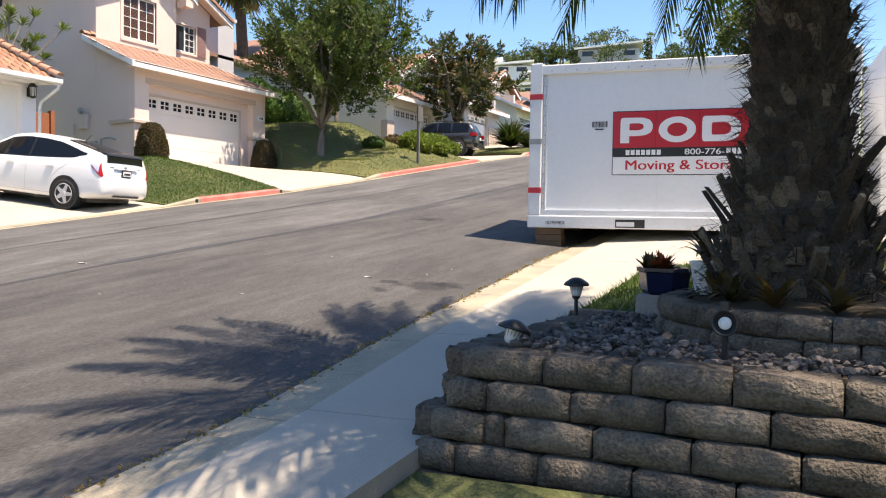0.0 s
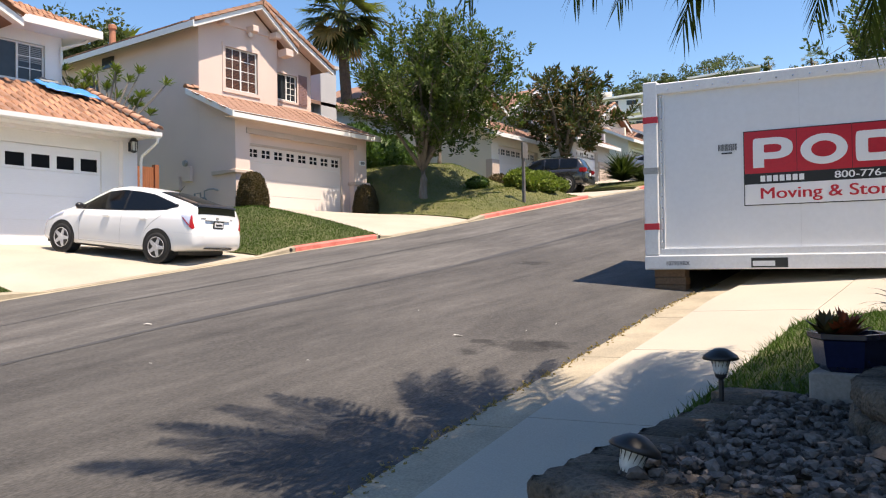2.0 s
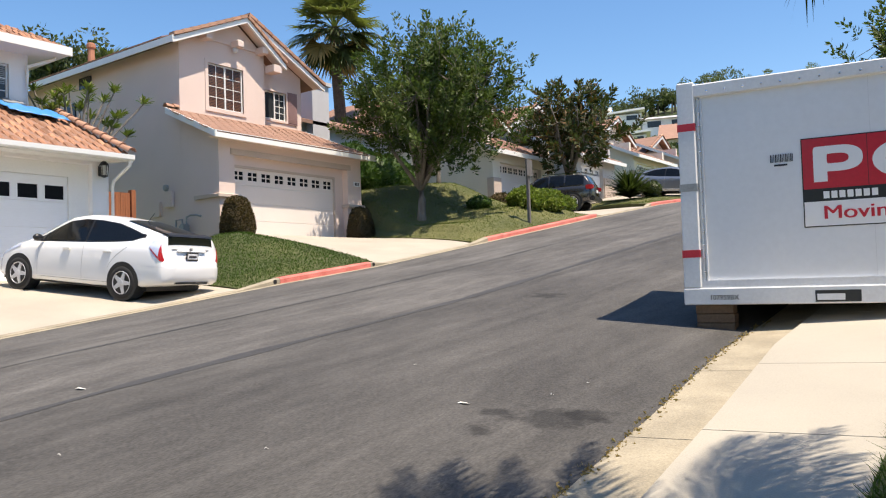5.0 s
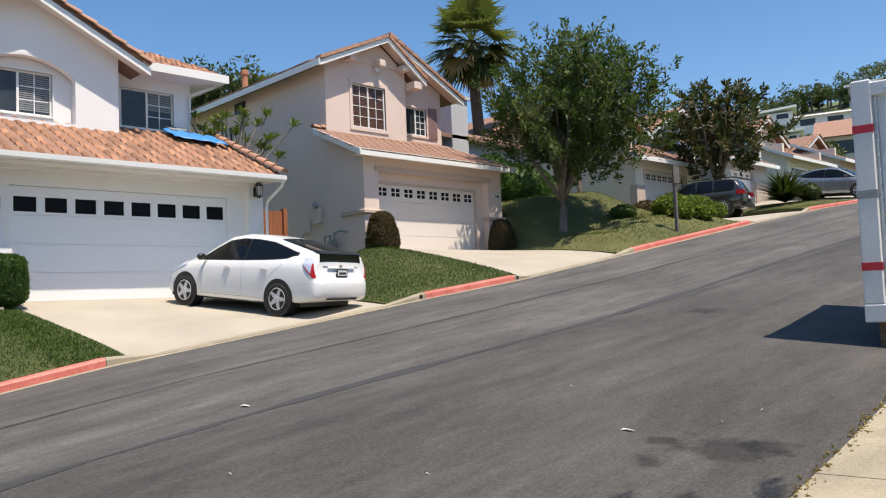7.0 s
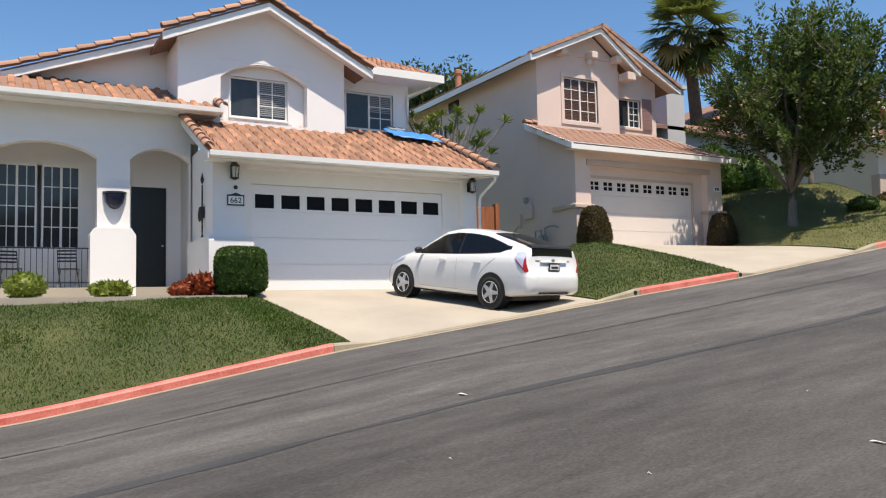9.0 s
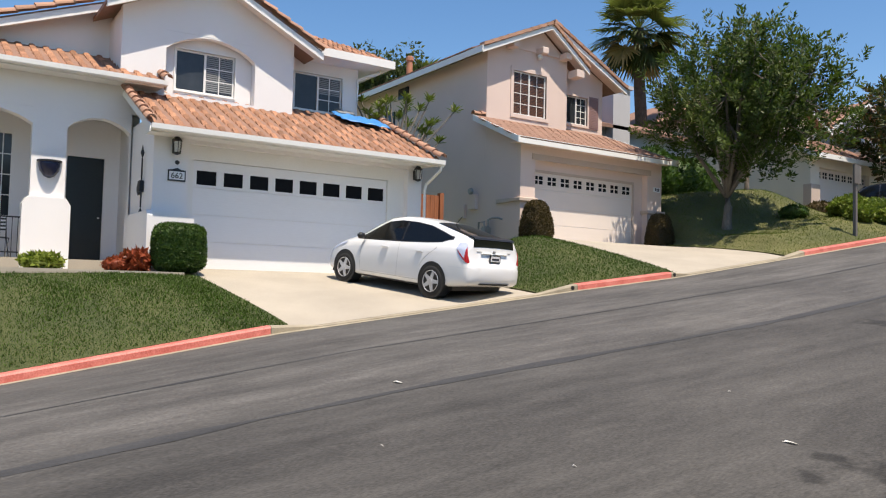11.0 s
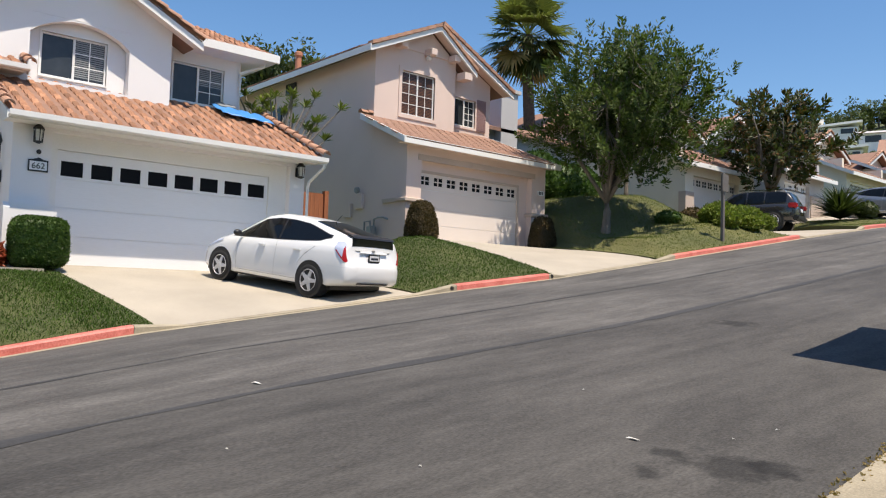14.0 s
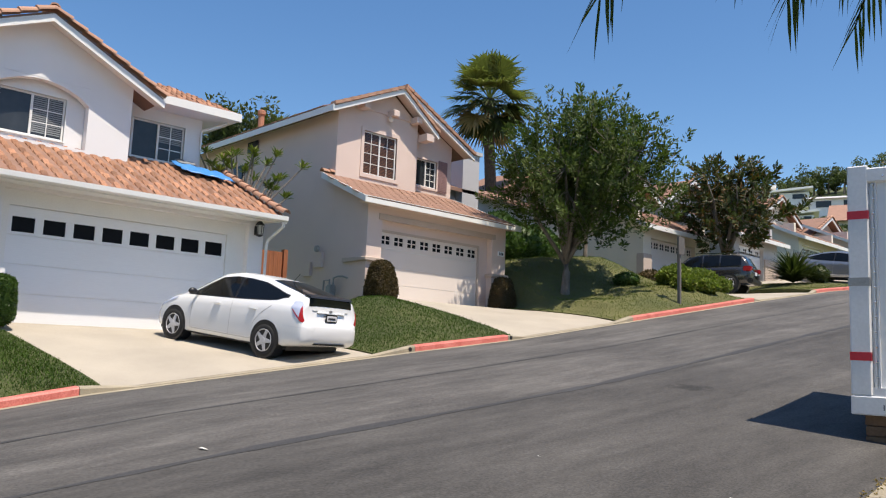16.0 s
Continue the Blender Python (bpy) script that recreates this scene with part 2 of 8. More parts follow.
    dryfan=leaf_mat("dry_frond", (0.24, 0.19, 0.085), 0.35),
    leaf=leaf_mat("tree_leaf", (0.057, 0.090, 0.023), 0.65, rough=0.5, trans=0.28),
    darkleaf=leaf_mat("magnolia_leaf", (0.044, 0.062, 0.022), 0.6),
    brownleaf=leaf_mat("brown_leaf", (0.10, 0.065, 0.025), 0.5),
    hedge=leaf_mat("hedge_leaf", (0.045, 0.090, 0.022), 0.5),
    topiary=leaf_mat("topiary_leaf", (0.062, 0.050, 0.026), 0.5),
    limeleaf=leaf_mat("lime_leaf", (0.13, 0.18, 0.035), 0.4),
    redleaf=leaf_mat("russet_leaf", (0.20, 0.05, 0.025), 0.5),
    pinkleaf=leaf_mat("pink_bloom", (0.42, 0.08, 0.28), 0.4),
    blade=leaf_mat("grass_blade", (0.046, 0.090, 0.016), 0.6, rough=0.7),
    dry_blade=leaf_mat("pale_grass_blade", (0.085, 0.118, 0.026), 0.6, rough=0.7),
    frangi=leaf_mat("frangipani_leaf", (0.12, 0.16, 0.04), 0.45),
    hillgreen=leaf_mat("hill_leaf", (0.060, 0.085, 0.035), 0.5),
    glazed=mat("blue_glaze", (0.008, 0.013, 0.045), 0.2, bump=0.02),
    concrete_pot=mat("grey_block", (0.30, 0.27, 0.24), 0.9, big=5, fine=50, bump=0.4),
    lens=mat("lamp_glass", (0.62, 0.62, 0.60), 0.2, bump=0, spec=0.7),
    glow=mat("dim_white", (0.7, 0.7, 0.68), 0.4, bump=0),
    debris=mat("paper_scrap", (0.7, 0.68, 0.62), 0.8, bump=0.1),
    meter=mat("grey_metal", (0.33, 0.33, 0.32), 0.5, metal=0.3),
    post=mat("weathered_post", (0.13, 0.12, 0.11), 0.8, fine=40, bump=0.3),
    terracotta=mat("chimney_clay", (0.45, 0.2, 0.12), 0.85),
)


# ---- building helpers ----
def box(bm, x0, x1, y0, y1, z0, z1, m=None):
    r = bmesh.ops.create_cube(bm, size=1, matrix=Matrix.LocRotScale(((x0 + x1) / 2, (y0 + y1) / 2, (z0 + z1) / 2), None, (abs(x1 - x0), abs(y1 - y0), abs(z1 - z0))))
    if m is not None:
        bmesh.ops.transform(bm, matrix=m, verts=r["verts"])
    return r["verts"]


def bevel(bm, w, seg=1, angle=40):
    es = [e for e in bm.edges if len(e.link_faces) == 2 and e.calc_face_angle(0) > radians(angle)]
    bmesh.ops.bevel(bm, geom=es, offset=w, segments=seg, affect="EDGES", clamp_overlap=True)


def cyl(bm, a, b, r0, r1=None, n=12, caps=True):
    a, b = Vector(a), Vector(b)
    d = b - a
    m = Matrix.Translation((a + b) / 2) @ d.to_track_quat("Z", "Y").to_matrix().to_4x4()
    return bmesh.ops.create_cone(bm, cap_ends=caps, segments=n, radius1=r0, radius2=r0 if r1 is None else r1, depth=d.length, matrix=m)["verts"]


def tube(bm, pts, radii, n=8):
    """A bent tapered tube through the points."""
    pts = [Vector(p) for p in pts]
    rings = []
    for i, p in enumerate(pts):
        d = (pts[min(i + 1, len(pts) - 1)] - pts[max(i - 1, 0)]).normalized()
        q = d.to_track_quat("Z", "Y").to_matrix()
        r = radii[i] if hasattr(radii, "__len__") else radii
        rings.append([bm.verts.new(p + q @ Vector((math.cos(a) * r, math.sin(a) * r, 0))) for a in [2 * math.pi * k / n for k in range(n)]])
    for r0, r1 in zip(rings, rings[1:]):
        for k in range(n):
            bm.faces.new((r0[k], r0[(k + 1) % n], r1[(k + 1) % n], r1[k]))
    bm.faces.new(rings[0][::-1])
    bm.faces.new(rings[-1])


def lathe(bm, profile, n=16, m=Matrix()):
    rings = [[bm.verts.new(m @ Vector((r * math.cos(2 * math.pi * k / n), r * math.sin(2 * math.pi * k / n), z))) for k in range(n)] for r, z in profile]
    for a, b in zip(rings, rings[1:]):
        for k in range(n):
            bm.faces.new((a[k], a[(k + 1) % n], b[(k + 1) % n], b[k]))
    bm.faces.new(rings[0][::-1])
    bm.faces.new(rings[-1])


def prism(bm, poly, axis, a, b):
    """A flat outline pushed from a to b along an axis; outline points are the other two axes in order."""
    def at(p, v):
        return {"x": (v, p[0], p[1]), "y": (p[0], v, p[1]), "z": (p[0], p[1], v)}[axis]
    lo, hi = [bm.verts.new(at(p, a)) for p in poly], [bm.verts.new(at(p, b)) for p in poly]
    bm.faces.new(lo)
    bm.faces.new(hi[::-1])
    for k in range(len(poly)):
        j = (k + 1) % len(poly)
        bm.faces.new((lo[k], hi[k], hi[j], lo[j]))


def mesh_of(name, bm, material, smooth=False):
    bmesh.ops.recalc_face_normals(bm, faces=bm.faces)
    me = bpy.data.meshes.new(name)
    bm.to_mesh(me)
    bm.free()
    me.materials.append(material)
    if smooth:
        me.polygons.foreach_set("use_smooth", [True] * len(me.polygons))
    return me


def part(name, bm, material, parent=None, label="", smooth=False):
    ob = new(name, mesh_of(name, bm, material, smooth))
    if parent is not None:
        ob.parent = parent
        ob.matrix_parent_inverse = parent.matrix_basis.inverted() if parent.parent is None else Matrix()
    if label:
        ob["label"] = label
    return ob


def raw(name, verts, faces, material, parent=None, kind="", smooth=False):
    me = bpy.data.meshes.new(name)
    me.from_pydata(verts, [], faces)
    me.materials.append(material)
    if smooth:
        me.polygons.foreach_set("use_smooth", [True] * len(me.polygons))
    ob = new(name, me)
    if parent is not None:
        ob.parent = parent
        ob.matrix_parent_inverse = parent.matrix_basis.inverted()
    if kind:
        ob["kind"] = kind
    return ob


def thing(name, m, label, category, group=""):
    e = new(name)
    e.matrix_basis = m
    e.empty_display_size = 0.2
    return tagged(e, label, category, group)


def BM():
    return bmesh.new()


# ---- lie of the land: the street climbs along +y ----
KL, KR = -8.87, 1.45


def gutter(y):
    return float(np.interp(y, [-60, -4.8, -0.64, 6.13, 9.12, 14, 21.85, 28.2, 40, 60, 90], [-7.0, -0.56, 0.13, 0.98, 1.33, 2.02, 3.15, 4.0, 5.3, 7.0, 9.0]))


def right_edge(y):
    return float(np.interp(y, [-60, -5, 5, 14, 28, 40, 60, 90], [-6.05, -0.8, 0.255, 1.45, 3.3, 4.7, 6.6, 8.8]))


def kerb_right(y):
    return float(np.interp(y, [-60, -5.5, -4.4, -2, 0.5, 3, 90], [2.3, 1.95, 1.9, 1.6, 1.42, 1.2, 0.6]))


def road_z(x, y):
    a, b = right_edge(y), gutter(y)
    u = min(1.0, max(0.0, (kerb_right(y) - x) / (kerb_right(y) - KL)))
    return a + (b - a) * u + 0.13 * (1 - (2 * u - 1) ** 2)


def pad(y):
    return float(np.interp(y, [-60, -14, -9, 6.0, 8.9, 9.3, 16.2, 18.5, 22, 30, 32, 40, 60, 90], [-5, 0.6, 1.25, 1.25, 2.35, 2.49, 2.49, 3.3, 3.7, 4.05, 4.7, 5.9, 8.2, 10]))


def left_z(x, y, hump=0.0):
    s = min(1.0, max(0.0, (KL - 0.2 - x) / 5.0)) ** 0.88
    base = gutter(y) + 0.02 + 0.1 * min(1, hump * 8)
    return base + (pad(y) - base) * (s * (1 - hump * 0.3) + hump * 0.3 * math.sin(s * math.pi / 2)) + hump * math.sin(s * math.pi) * 0.5


def right_z(x, y):
    return right_edge(y) + 0.055 + 0.035 * max(0, x - KR)


def hill(x, y):
    d = math.hypot(x + 10, max(0.0, y - 58))
    h = max(0.0, y - 58) * 0.16 + 9 * math.exp(-((x + 38) / 40) ** 2 - ((y - 165) / 50) ** 2) + 3.0 * noise.noise(Vector((x * 0.012, y * 0.012, 3)))* min(1, max(0, (y - 60) / 60))
    return min(h, 42) if y > 58 else 0.0


def land(x, y):
    if x < KL:
        z = left_z(max(x, -14.2), y)
        if x < -28:
            z += min(6, (-28 - x) * 0.12)
    elif x < KR:
        z = road_z(x, y)
    else:
        z = right_z(min(x, 14), y)
    return z + hill(x, y)


def sheet(xs, ys, f):
    verts = [(x, y, f(x, y)) for y in ys for x in xs]
    n = len(xs)
    faces = [(j * n + i, j * n + i + 1, (j + 1) * n + i + 1, (j + 1) * n + i) for j in range(len(ys) - 1) for i in range(n - 1)]
    return verts, faces


gx = np.r_[-900, -500, -300, -200, -150, -110, -80, -60, np.arange(-46, 46.1, 2.0), 60, 80, 110, 150, 220, 400, 900]
gy = np.r_[-700, -300, -150, -90, np.arange(-60, 60, 2.0), np.arange(60, 240, 8.0), 260, 320, 420, 700, 1500]
ground = raw("ground", *sheet(list(gx), list(gy), lambda x, y: land(x, y) - 0.35), M["ground"], smooth=True)
tagged(ground, "dry sloping hillside ground under the street", "ground", kind="structure")

# road
us = np.linspace(0, 1, 22)
ys = list(np.r_[np.arange(-60, -14, 2.0), np.arange(-14, 34, 0.5), np.arange(34, 91, 2.0)])
rv = [(kerb_right(y) + (KL - kerb_right(y)) * u, y, road_z(kerb_right(y) + (KL - kerb_right(y)) * u, y)) for y in ys for u in us]
n = len(us)
rf = [(j * n + i, (j + 1) * n + i, (j + 1) * n + i + 1, j * n + i + 1) for j in range(len(ys) - 1) for i in range(n - 1)]
road = raw("road", rv, rf, M["asphalt"], smooth=True)
tagged(road, "worn dark grey asphalt street climbing uphill", "road", kind="structure")


def ribbon(name, pts, width, lift, material, label, category, kind="structure", wob=0.0):
    """A thin strip laid on the road along plan points."""
    v, f = [], []
    for k, (x, y) in enumerate(pts):
        w = width * (1 + wob * noise.noise(Vector((x * 1.3, y * 1.3, 7))))
        for s in (-1, 1):
            v.append((x + s * w / 2, y, road_z(x + s * w / 2, y) + lift))
    for k in range(len(pts) - 1):
        f.append((2 * k, 2 * k + 1, 2 * k + 3, 2 * k + 2))
    return tagged(raw(name, v, f, material), label, category, kind=kind)


# paving seam along the middle of the road, stains, scraps
ribbon("trim_seam", [(-3.35 + 0.08 * math.sin(y * 0.4), y) for y in np.arange(-14, 34, 0.4)], 0.16, 0.004, M["seam"], "dark tar seam along the middle of the asphalt", "road seam", wob=1.2)
ribbon("trim_seam", [(-5.9 + 0.05 * math.sin(y * 0.3), y) for y in np.arange(-14, 34, 0.4)], 0.07, 0.004, M["seam"], "thin dark seam in the asphalt", "road seam", wob=1.2)

# ---- left kerb with red paint, gutter and driveway aprons ----
def kerb_run(name, y0, y1, x0, x1, h0, h1, material, label, side=-1, drop=0.0):
    bm = BM()
    ys_ = np.linspace(y0, y1, max(3, int(abs(y1 - y0) / 0.5) + 2))
    rings = []
    for y in ys_:
        u = (y - y0) / (y1 - y0)
        g = gutter(y) if side < 0 else right_edge(y)
        h = h0 + (h1 - h0) * u
        xa, xb = (x0, x1) if side < 0 else (kerb_right(y) + x0, kerb_right(y) + x1)
        s = side
        prof = [(xa, g - 0.2), (xa, g + h * 0.75), (xa + s * 0.025, g + h * 0.96), (xa + s * 0.05, g + h), (xb, g + h + 0.005), (xb, g - 0.2)]
        rings.append([bm.verts.new((px_, y, pz)) for px_, pz in prof])
    for a, b in zip(rings, rings[1:]):
        for k in range(6):
            bm.faces.new((a[k], a[(k + 1) % 6], b[(k + 1) % 6], b[k]))
    bm.faces.new(rings[0])
    bm.faces.new(rings[-1][::-1])
    ob = part(name, bm, material)
    return tagged(ob, label, "kerb", kind="structure")


RED = "red painted concrete kerb, scuffed and faded"
CON = "bare concrete kerb dropping to a driveway"
for y0, y1 in ((-40, -0.59), (6.15, 9.05), (14.3, 21.8), (27.2, 33.0), (39.0, 46)):
    kerb_run("kerb", y0, y1, KL, KL - 0.17, 0.14, 0.14, M["red"], RED)
for y0, y1, a, b in ((-0.58, 0.35, 0.14, 0.03), (0.36, 4.95, 0.03, 0.03), (4.96, 6.14, 0.03, 0.14), (9.06, 9.7, 0.14, 0.03), (9.71, 13.3, 0.03, 0.03), (13.31, 14.29, 0.03, 0.14), (21.81, 22.3, 0.14, 0.03), (22.31, 26.7, 0.03, 0.03), (26.71, 27.19, 0.03, 0.14), (33.01, 38.99, 0.03, 0.03)):
    kerb_run("kerb", y0, y1, KL, KL - 0.17, a, b, M["kerb"], CON)
# pale gutter lip in front of the kerb
gv, gf = [], []
for k, y in enumerate(np.arange(-40, 46, 0.5)):
    gv += [(KL + 0.16 + 0.015 * noise.noise(Vector((0, y * 2, 0))), y, road_z(KL + 0.16, y) + 0.006), (KL - 0.02, y, gutter(y) + 0.012)]
    if k:
        gf.append((2 * k - 2, 2 * k - 1, 2 * k + 1, 2 * k))
tagged(raw("gutter_strip", gv, gf, M["kerb"]), "narrow pale concrete gutter beside the asphalt", "gutter", kind="structure")

# drain holes in the kerb
for y in (6.0, 9.15):
    bm = BM()
    cyl(bm, (KL + 0.012, y, gutter(y) + 0.07), (KL - 0.1, y, gutter(y) + 0.07), 0.045, n=14)
    tagged(part("drain_outlet", bm, M["plastic"]), "round dark drain outlet in the kerb face", "drain")


def slab(name, quad, f, nx, ny, lift, thick, material, label, category):
    """A paved or planted surface over a four-cornered plan, with thickness at its rim."""
    a, b, c, d = [Vector(p) for p in quad]
    top = []
    for j in range(ny + 1):
        for i in range(nx + 1):
            u, v = i / nx, j / ny
            p = (a * (1 - u) + b * u) * (1 - v) + (d * (1 - u) + c * u) * v
            top.append((p.x, p.y, f(p.x, p.y) + lift))
    w = nx + 1
    faces = [(j * w + i, j * w + i + 1, (j + 1) * w + i + 1, (j + 1) * w + i) for j in range(ny) for i in range(nx)]
    rim = [i for i in range(w)] + [j * w + nx for j in range(1, ny + 1)] + [ny * w + i for i in range(nx - 1, -1, -1)] + [j * w for j in range(ny - 1, 0, -1)]
    base = len(top)
    top += [(top[i][0], top[i][1], top[i][2] - thick) for i in rim]
    for k in range(len(rim)):
        j = (k + 1) % len(rim)
        faces.append((rim[k], base + k, base + j, rim[j]))
    ob = raw(name, top, faces, material, smooth=False)
    return tagged(ob, label, category, kind="structure")


def drive(x, y):
    return left_z(x, y) + 0.02


KX = KL - 0.16
slab("driveway", [(KX, -0.15), (KX, 5.15), (-14.45, 5.6), (-14.45, -0.7)], drive, 12, 16, 0.0, 0.25, M["concrete"], "pale concrete driveway before the white garage", "driveway")
slab("driveway", [(KX, 9.45), (KX, 13.7), (-15.6, 15.9), (-15.6, 9.9)], drive, 12, 16, 0.0, 0.25, M["concrete"], "pale concrete driveway before the pink house", "driveway")
slab("driveway", [(KX, 22.0), (KX, 27.0), (-15.6, 29.8), (-15.6, 23.6)], drive, 10, 10, 0.0, 0.25, M["concrete"], "concrete driveway under the grey car", "driveway")
slab("driveway", [(KX, 33.2), (KX, 38.8), (-15.6, 38.8), (-15.6, 33.6)], drive, 10, 10, 0.0, 0.25, M["concrete"], "concrete driveway further up the street", "driveway")


def ease(v):
    v = min(1.0, max(0.0, v))
    return v * v * (3 - 2 * v)


def lawn_z(x, y):
    """Lawns; the one beyond the pink house swells to a mound before the next house."""
    z = left_z(x, y, 0.2) + 0.03 + 0.02 * noise.noise(Vector((x, y, 1)))
    if 13.5 < y < 23.5:
        back = KX - x
        z += 1.15 * ease((back - 3.2) / 3.4) * ease((y - 13.9 - back * 0.23) / 1.3) * ease((22.6 + back * 0.1 - y) / 1.6)
        z += 0.28 * ease(back / 1.6) * ease((y - 14.0 - back * 0.23) / 0.9) * ease((22.4 + back * 0.1 - y) / 1.2)
    back = KX - x
    if y < 2:
        gap = -0.16 - 0.1 * back - y
    elif y < 9.8:
        gap = min(y - 5.16 - 0.084 * back, 9.44 + 0.067 * back - y)
    else:
        gap = min(y - 13.8 - 0.233 * back, 21.99 + 0.2435 * back - y) if y < 25 else 2
    low = left_z(x, y) + 0.045
    return low + (z - low) * ease(0.12 + gap / 1.3)


LAWNS = [
    [(KX, -30), (KX, -0.16), (-13.0, -0.56), (-13.0, -30)],
    [(KX, 5.16), (KX, 9.44), (-15.0, 9.84), (-15.0, 5.66)],
    [(KX, 13.8), (KX, 21.99), (-18.5, 24.3), (-18.5, 16.0)],
    [(KX, 27.1), (KX, 33.1), (-15.5, 33.4), (-15.5, 29.9)],
]
for q, mt in zip(LAWNS, ("turf", "turf", "dry_turf", "dry_turf")):
    slab("lawn", q, lawn_z, 26, 40, 0.0, 0.4, M[mt], "green mown lawn sloping to the kerb" if mt == "turf" else "yellowish green lawn on a mound", "lawn")
# porch walk between lawn and house
slab("path", [(-13.02, -9.0), (-13.02, -0.86), (-16.3, -1.2), (-16.3, -9.0)], lambda x, y: 1.16, 3, 4, 0.0, 0.3, M["concrete"], "concrete path along the front porch", "path")


def rnd_in(q, n, rs):
    a, b, c, d = [np.array(p, float) for p in q]
    u, v = rs.random((2, n, 1))
    return (a * (1 - u) + b * u) * (1 - v) + (d * (1 - u) + c * u) * v


def blades(name, pts, zs, h, w, material, label, rs, lean=0.5):
    """Grass as loose blades, three-cornered, standing on the ground."""
    k = len(pts)
    ang = rs.random(k) * 2 * np.pi
    hh = h * (0.5 + rs.random(k))
    side = np.stack([np.cos(ang), np.sin(ang), 0 * ang], 1) * (w * (0.6 + 0.8 * rs.random(k)))[:, None]
    ln = rs.normal(0, lean, (k, 2)) * hh[:, None]
    base = np.c_[pts, zs]
    tip = base + np.c_[ln, hh]
    v = np.stack([base - side, base + side, tip], 1).reshape(-1, 3)
    f = np.arange(3 * k).reshape(-1, 3)
    return tagged(raw(name, v.tolist(), f.tolist(), material, kind="stuff"), label, "grass")


rs = np.random.RandomState(4)
for q, cnt, mt in zip(([(KX, -11.5), (KX, -0.2), (-13.0, -0.6), (-13.0, -11.5)], LAWNS[1], LAWNS[2], LAWNS[3]), (70000, 30000, 34000, 8000), ("blade", "blade", "dry_blade", "dry_blade")):
    p = rnd_in(q, cnt, rs)
    blades("grass", p, np.array([lawn_z(x, y) - 0.01 for x, y in p]), 0.045, 0.009, M[mt], "short mown green grass blades", rs)

# ---- our side: gutter, walkway, driveway, lawn ----
def strip_right(name, x0, x1, y0, y1, lift, material, label, category, thick=0.2, f=None, step=0.5):
    ys_ = np.arange(y0, y1 + 1e-6, step)
    v, fc = [], []
    for y in ys_:
        for x in (kerb_right(y) + x0, x1 if x1 > 2.5 else kerb_right(y) + x1):
            z = (f or right_z)(x, y) + lift
            v += [(x, y, z), (x, y, z - thick)]
    for k in range(len(ys_) - 1):
        a, b = 4 * k, 4 * k + 4
        fc += [(a, a + 2, b + 2, b), (a, b, b + 1, a + 1), (a + 2, a + 3, b + 3, b + 2)]
    fc += [(0, 1, 3, 2), (4 * len(ys_) - 4, 4 * len(ys_) - 2, 4 * len(ys_) - 1, 4 * len(ys_) - 3)]
    return tagged(raw(name, v, fc, material), label, category, kind="structure")


def gut_z(x, y):
    u = (x - kerb_right(y)) / 0.55
    return right_edge(y) + 0.012 + 0.02 * max(0, u)


def walk_z(x, y):
    return right_z(x, y) + 0.03


WJ = [-30, -12, -9.2, -6.4, -4.4, -2.32, -0.1, 2.05, 4.95, 8, 11, 20, 40, 80]
for a, b in zip(WJ, WJ[1:]):
    strip_right("gutter_pan", 0.0, 0.52, a + 0.006, b - 0.006, 0.0, M["kerb"], "pale stained concrete gutter pan", "gutter", f=gut_z, step=(b - a - 0.012) / max(2, round((b - a) * 2)))
    strip_right("pavement", 0.535, 3.12 if a > -1 else 3.36 if a > -5 else 3.42 if a > -7 else 3.62, a + 0.006, b - 0.006, 0.0, M["walkway"], "smooth pale concrete walkway slab", "pavement", f=walk_z, step=(b - a - 0.012) / max(2, round((b - a) * 2)))
slab("driveway", [(3.13, 1.35), (3.13, 11.0), (13, 11.0), (13, 3.6)], walk_z, 8, 10, 0.0, 0.2, M["walkway"], "pale concrete driveway under the container", "driveway")


def bank_z(x, y):
    return right_z(x, y) + 0.05 + 0.07 * min(1, max(0, x - 3.15)) + 0.05 * max(0, x - 3.6) + 0.02 * noise.noise(Vector((x, y, 5)))


slab("lawn", [(3.13, -2.45), (3.13, 1.3), (13, 3.5), (13, -2.45)], bank_z, 20, 14, 0.0, 0.3, M["turf"], "green lawn beside the walkway", "lawn")
p = rnd_in([(3.13, -2.4), (3.13, 1.25), (8, 2.4), (8, -2.4)], 30000, rs)
blades("grass", p, np.array([bank_z(x, y) - 0.01 for x, y in p]), 0.065, 0.006, M["blade"], "lush green lawn grass blades", rs, 0.6)
slab("lawn", [(3.44, -30), (3.44, -4.82), (13, -4.72), (13, -30)], lambda x, y: right_z(x, y) - 0.07, 10, 20, 0.0, 0.3, M["turf"], "lawn below the block wall", "lawn")


# ---- houses ----
def roof_frame(o, u, v):
    """Pose with x along the eave, y up the slope, z out of the roof."""
    u, v = Vector(u).normalized(), Vector(v).normalized()
    w = u.cross(v)
    return Matrix((u, v, w)).transposed().to_4x4() if o is None else Matrix.Translation(o) @ Matrix((u, v, w)).transposed().to_4x4()


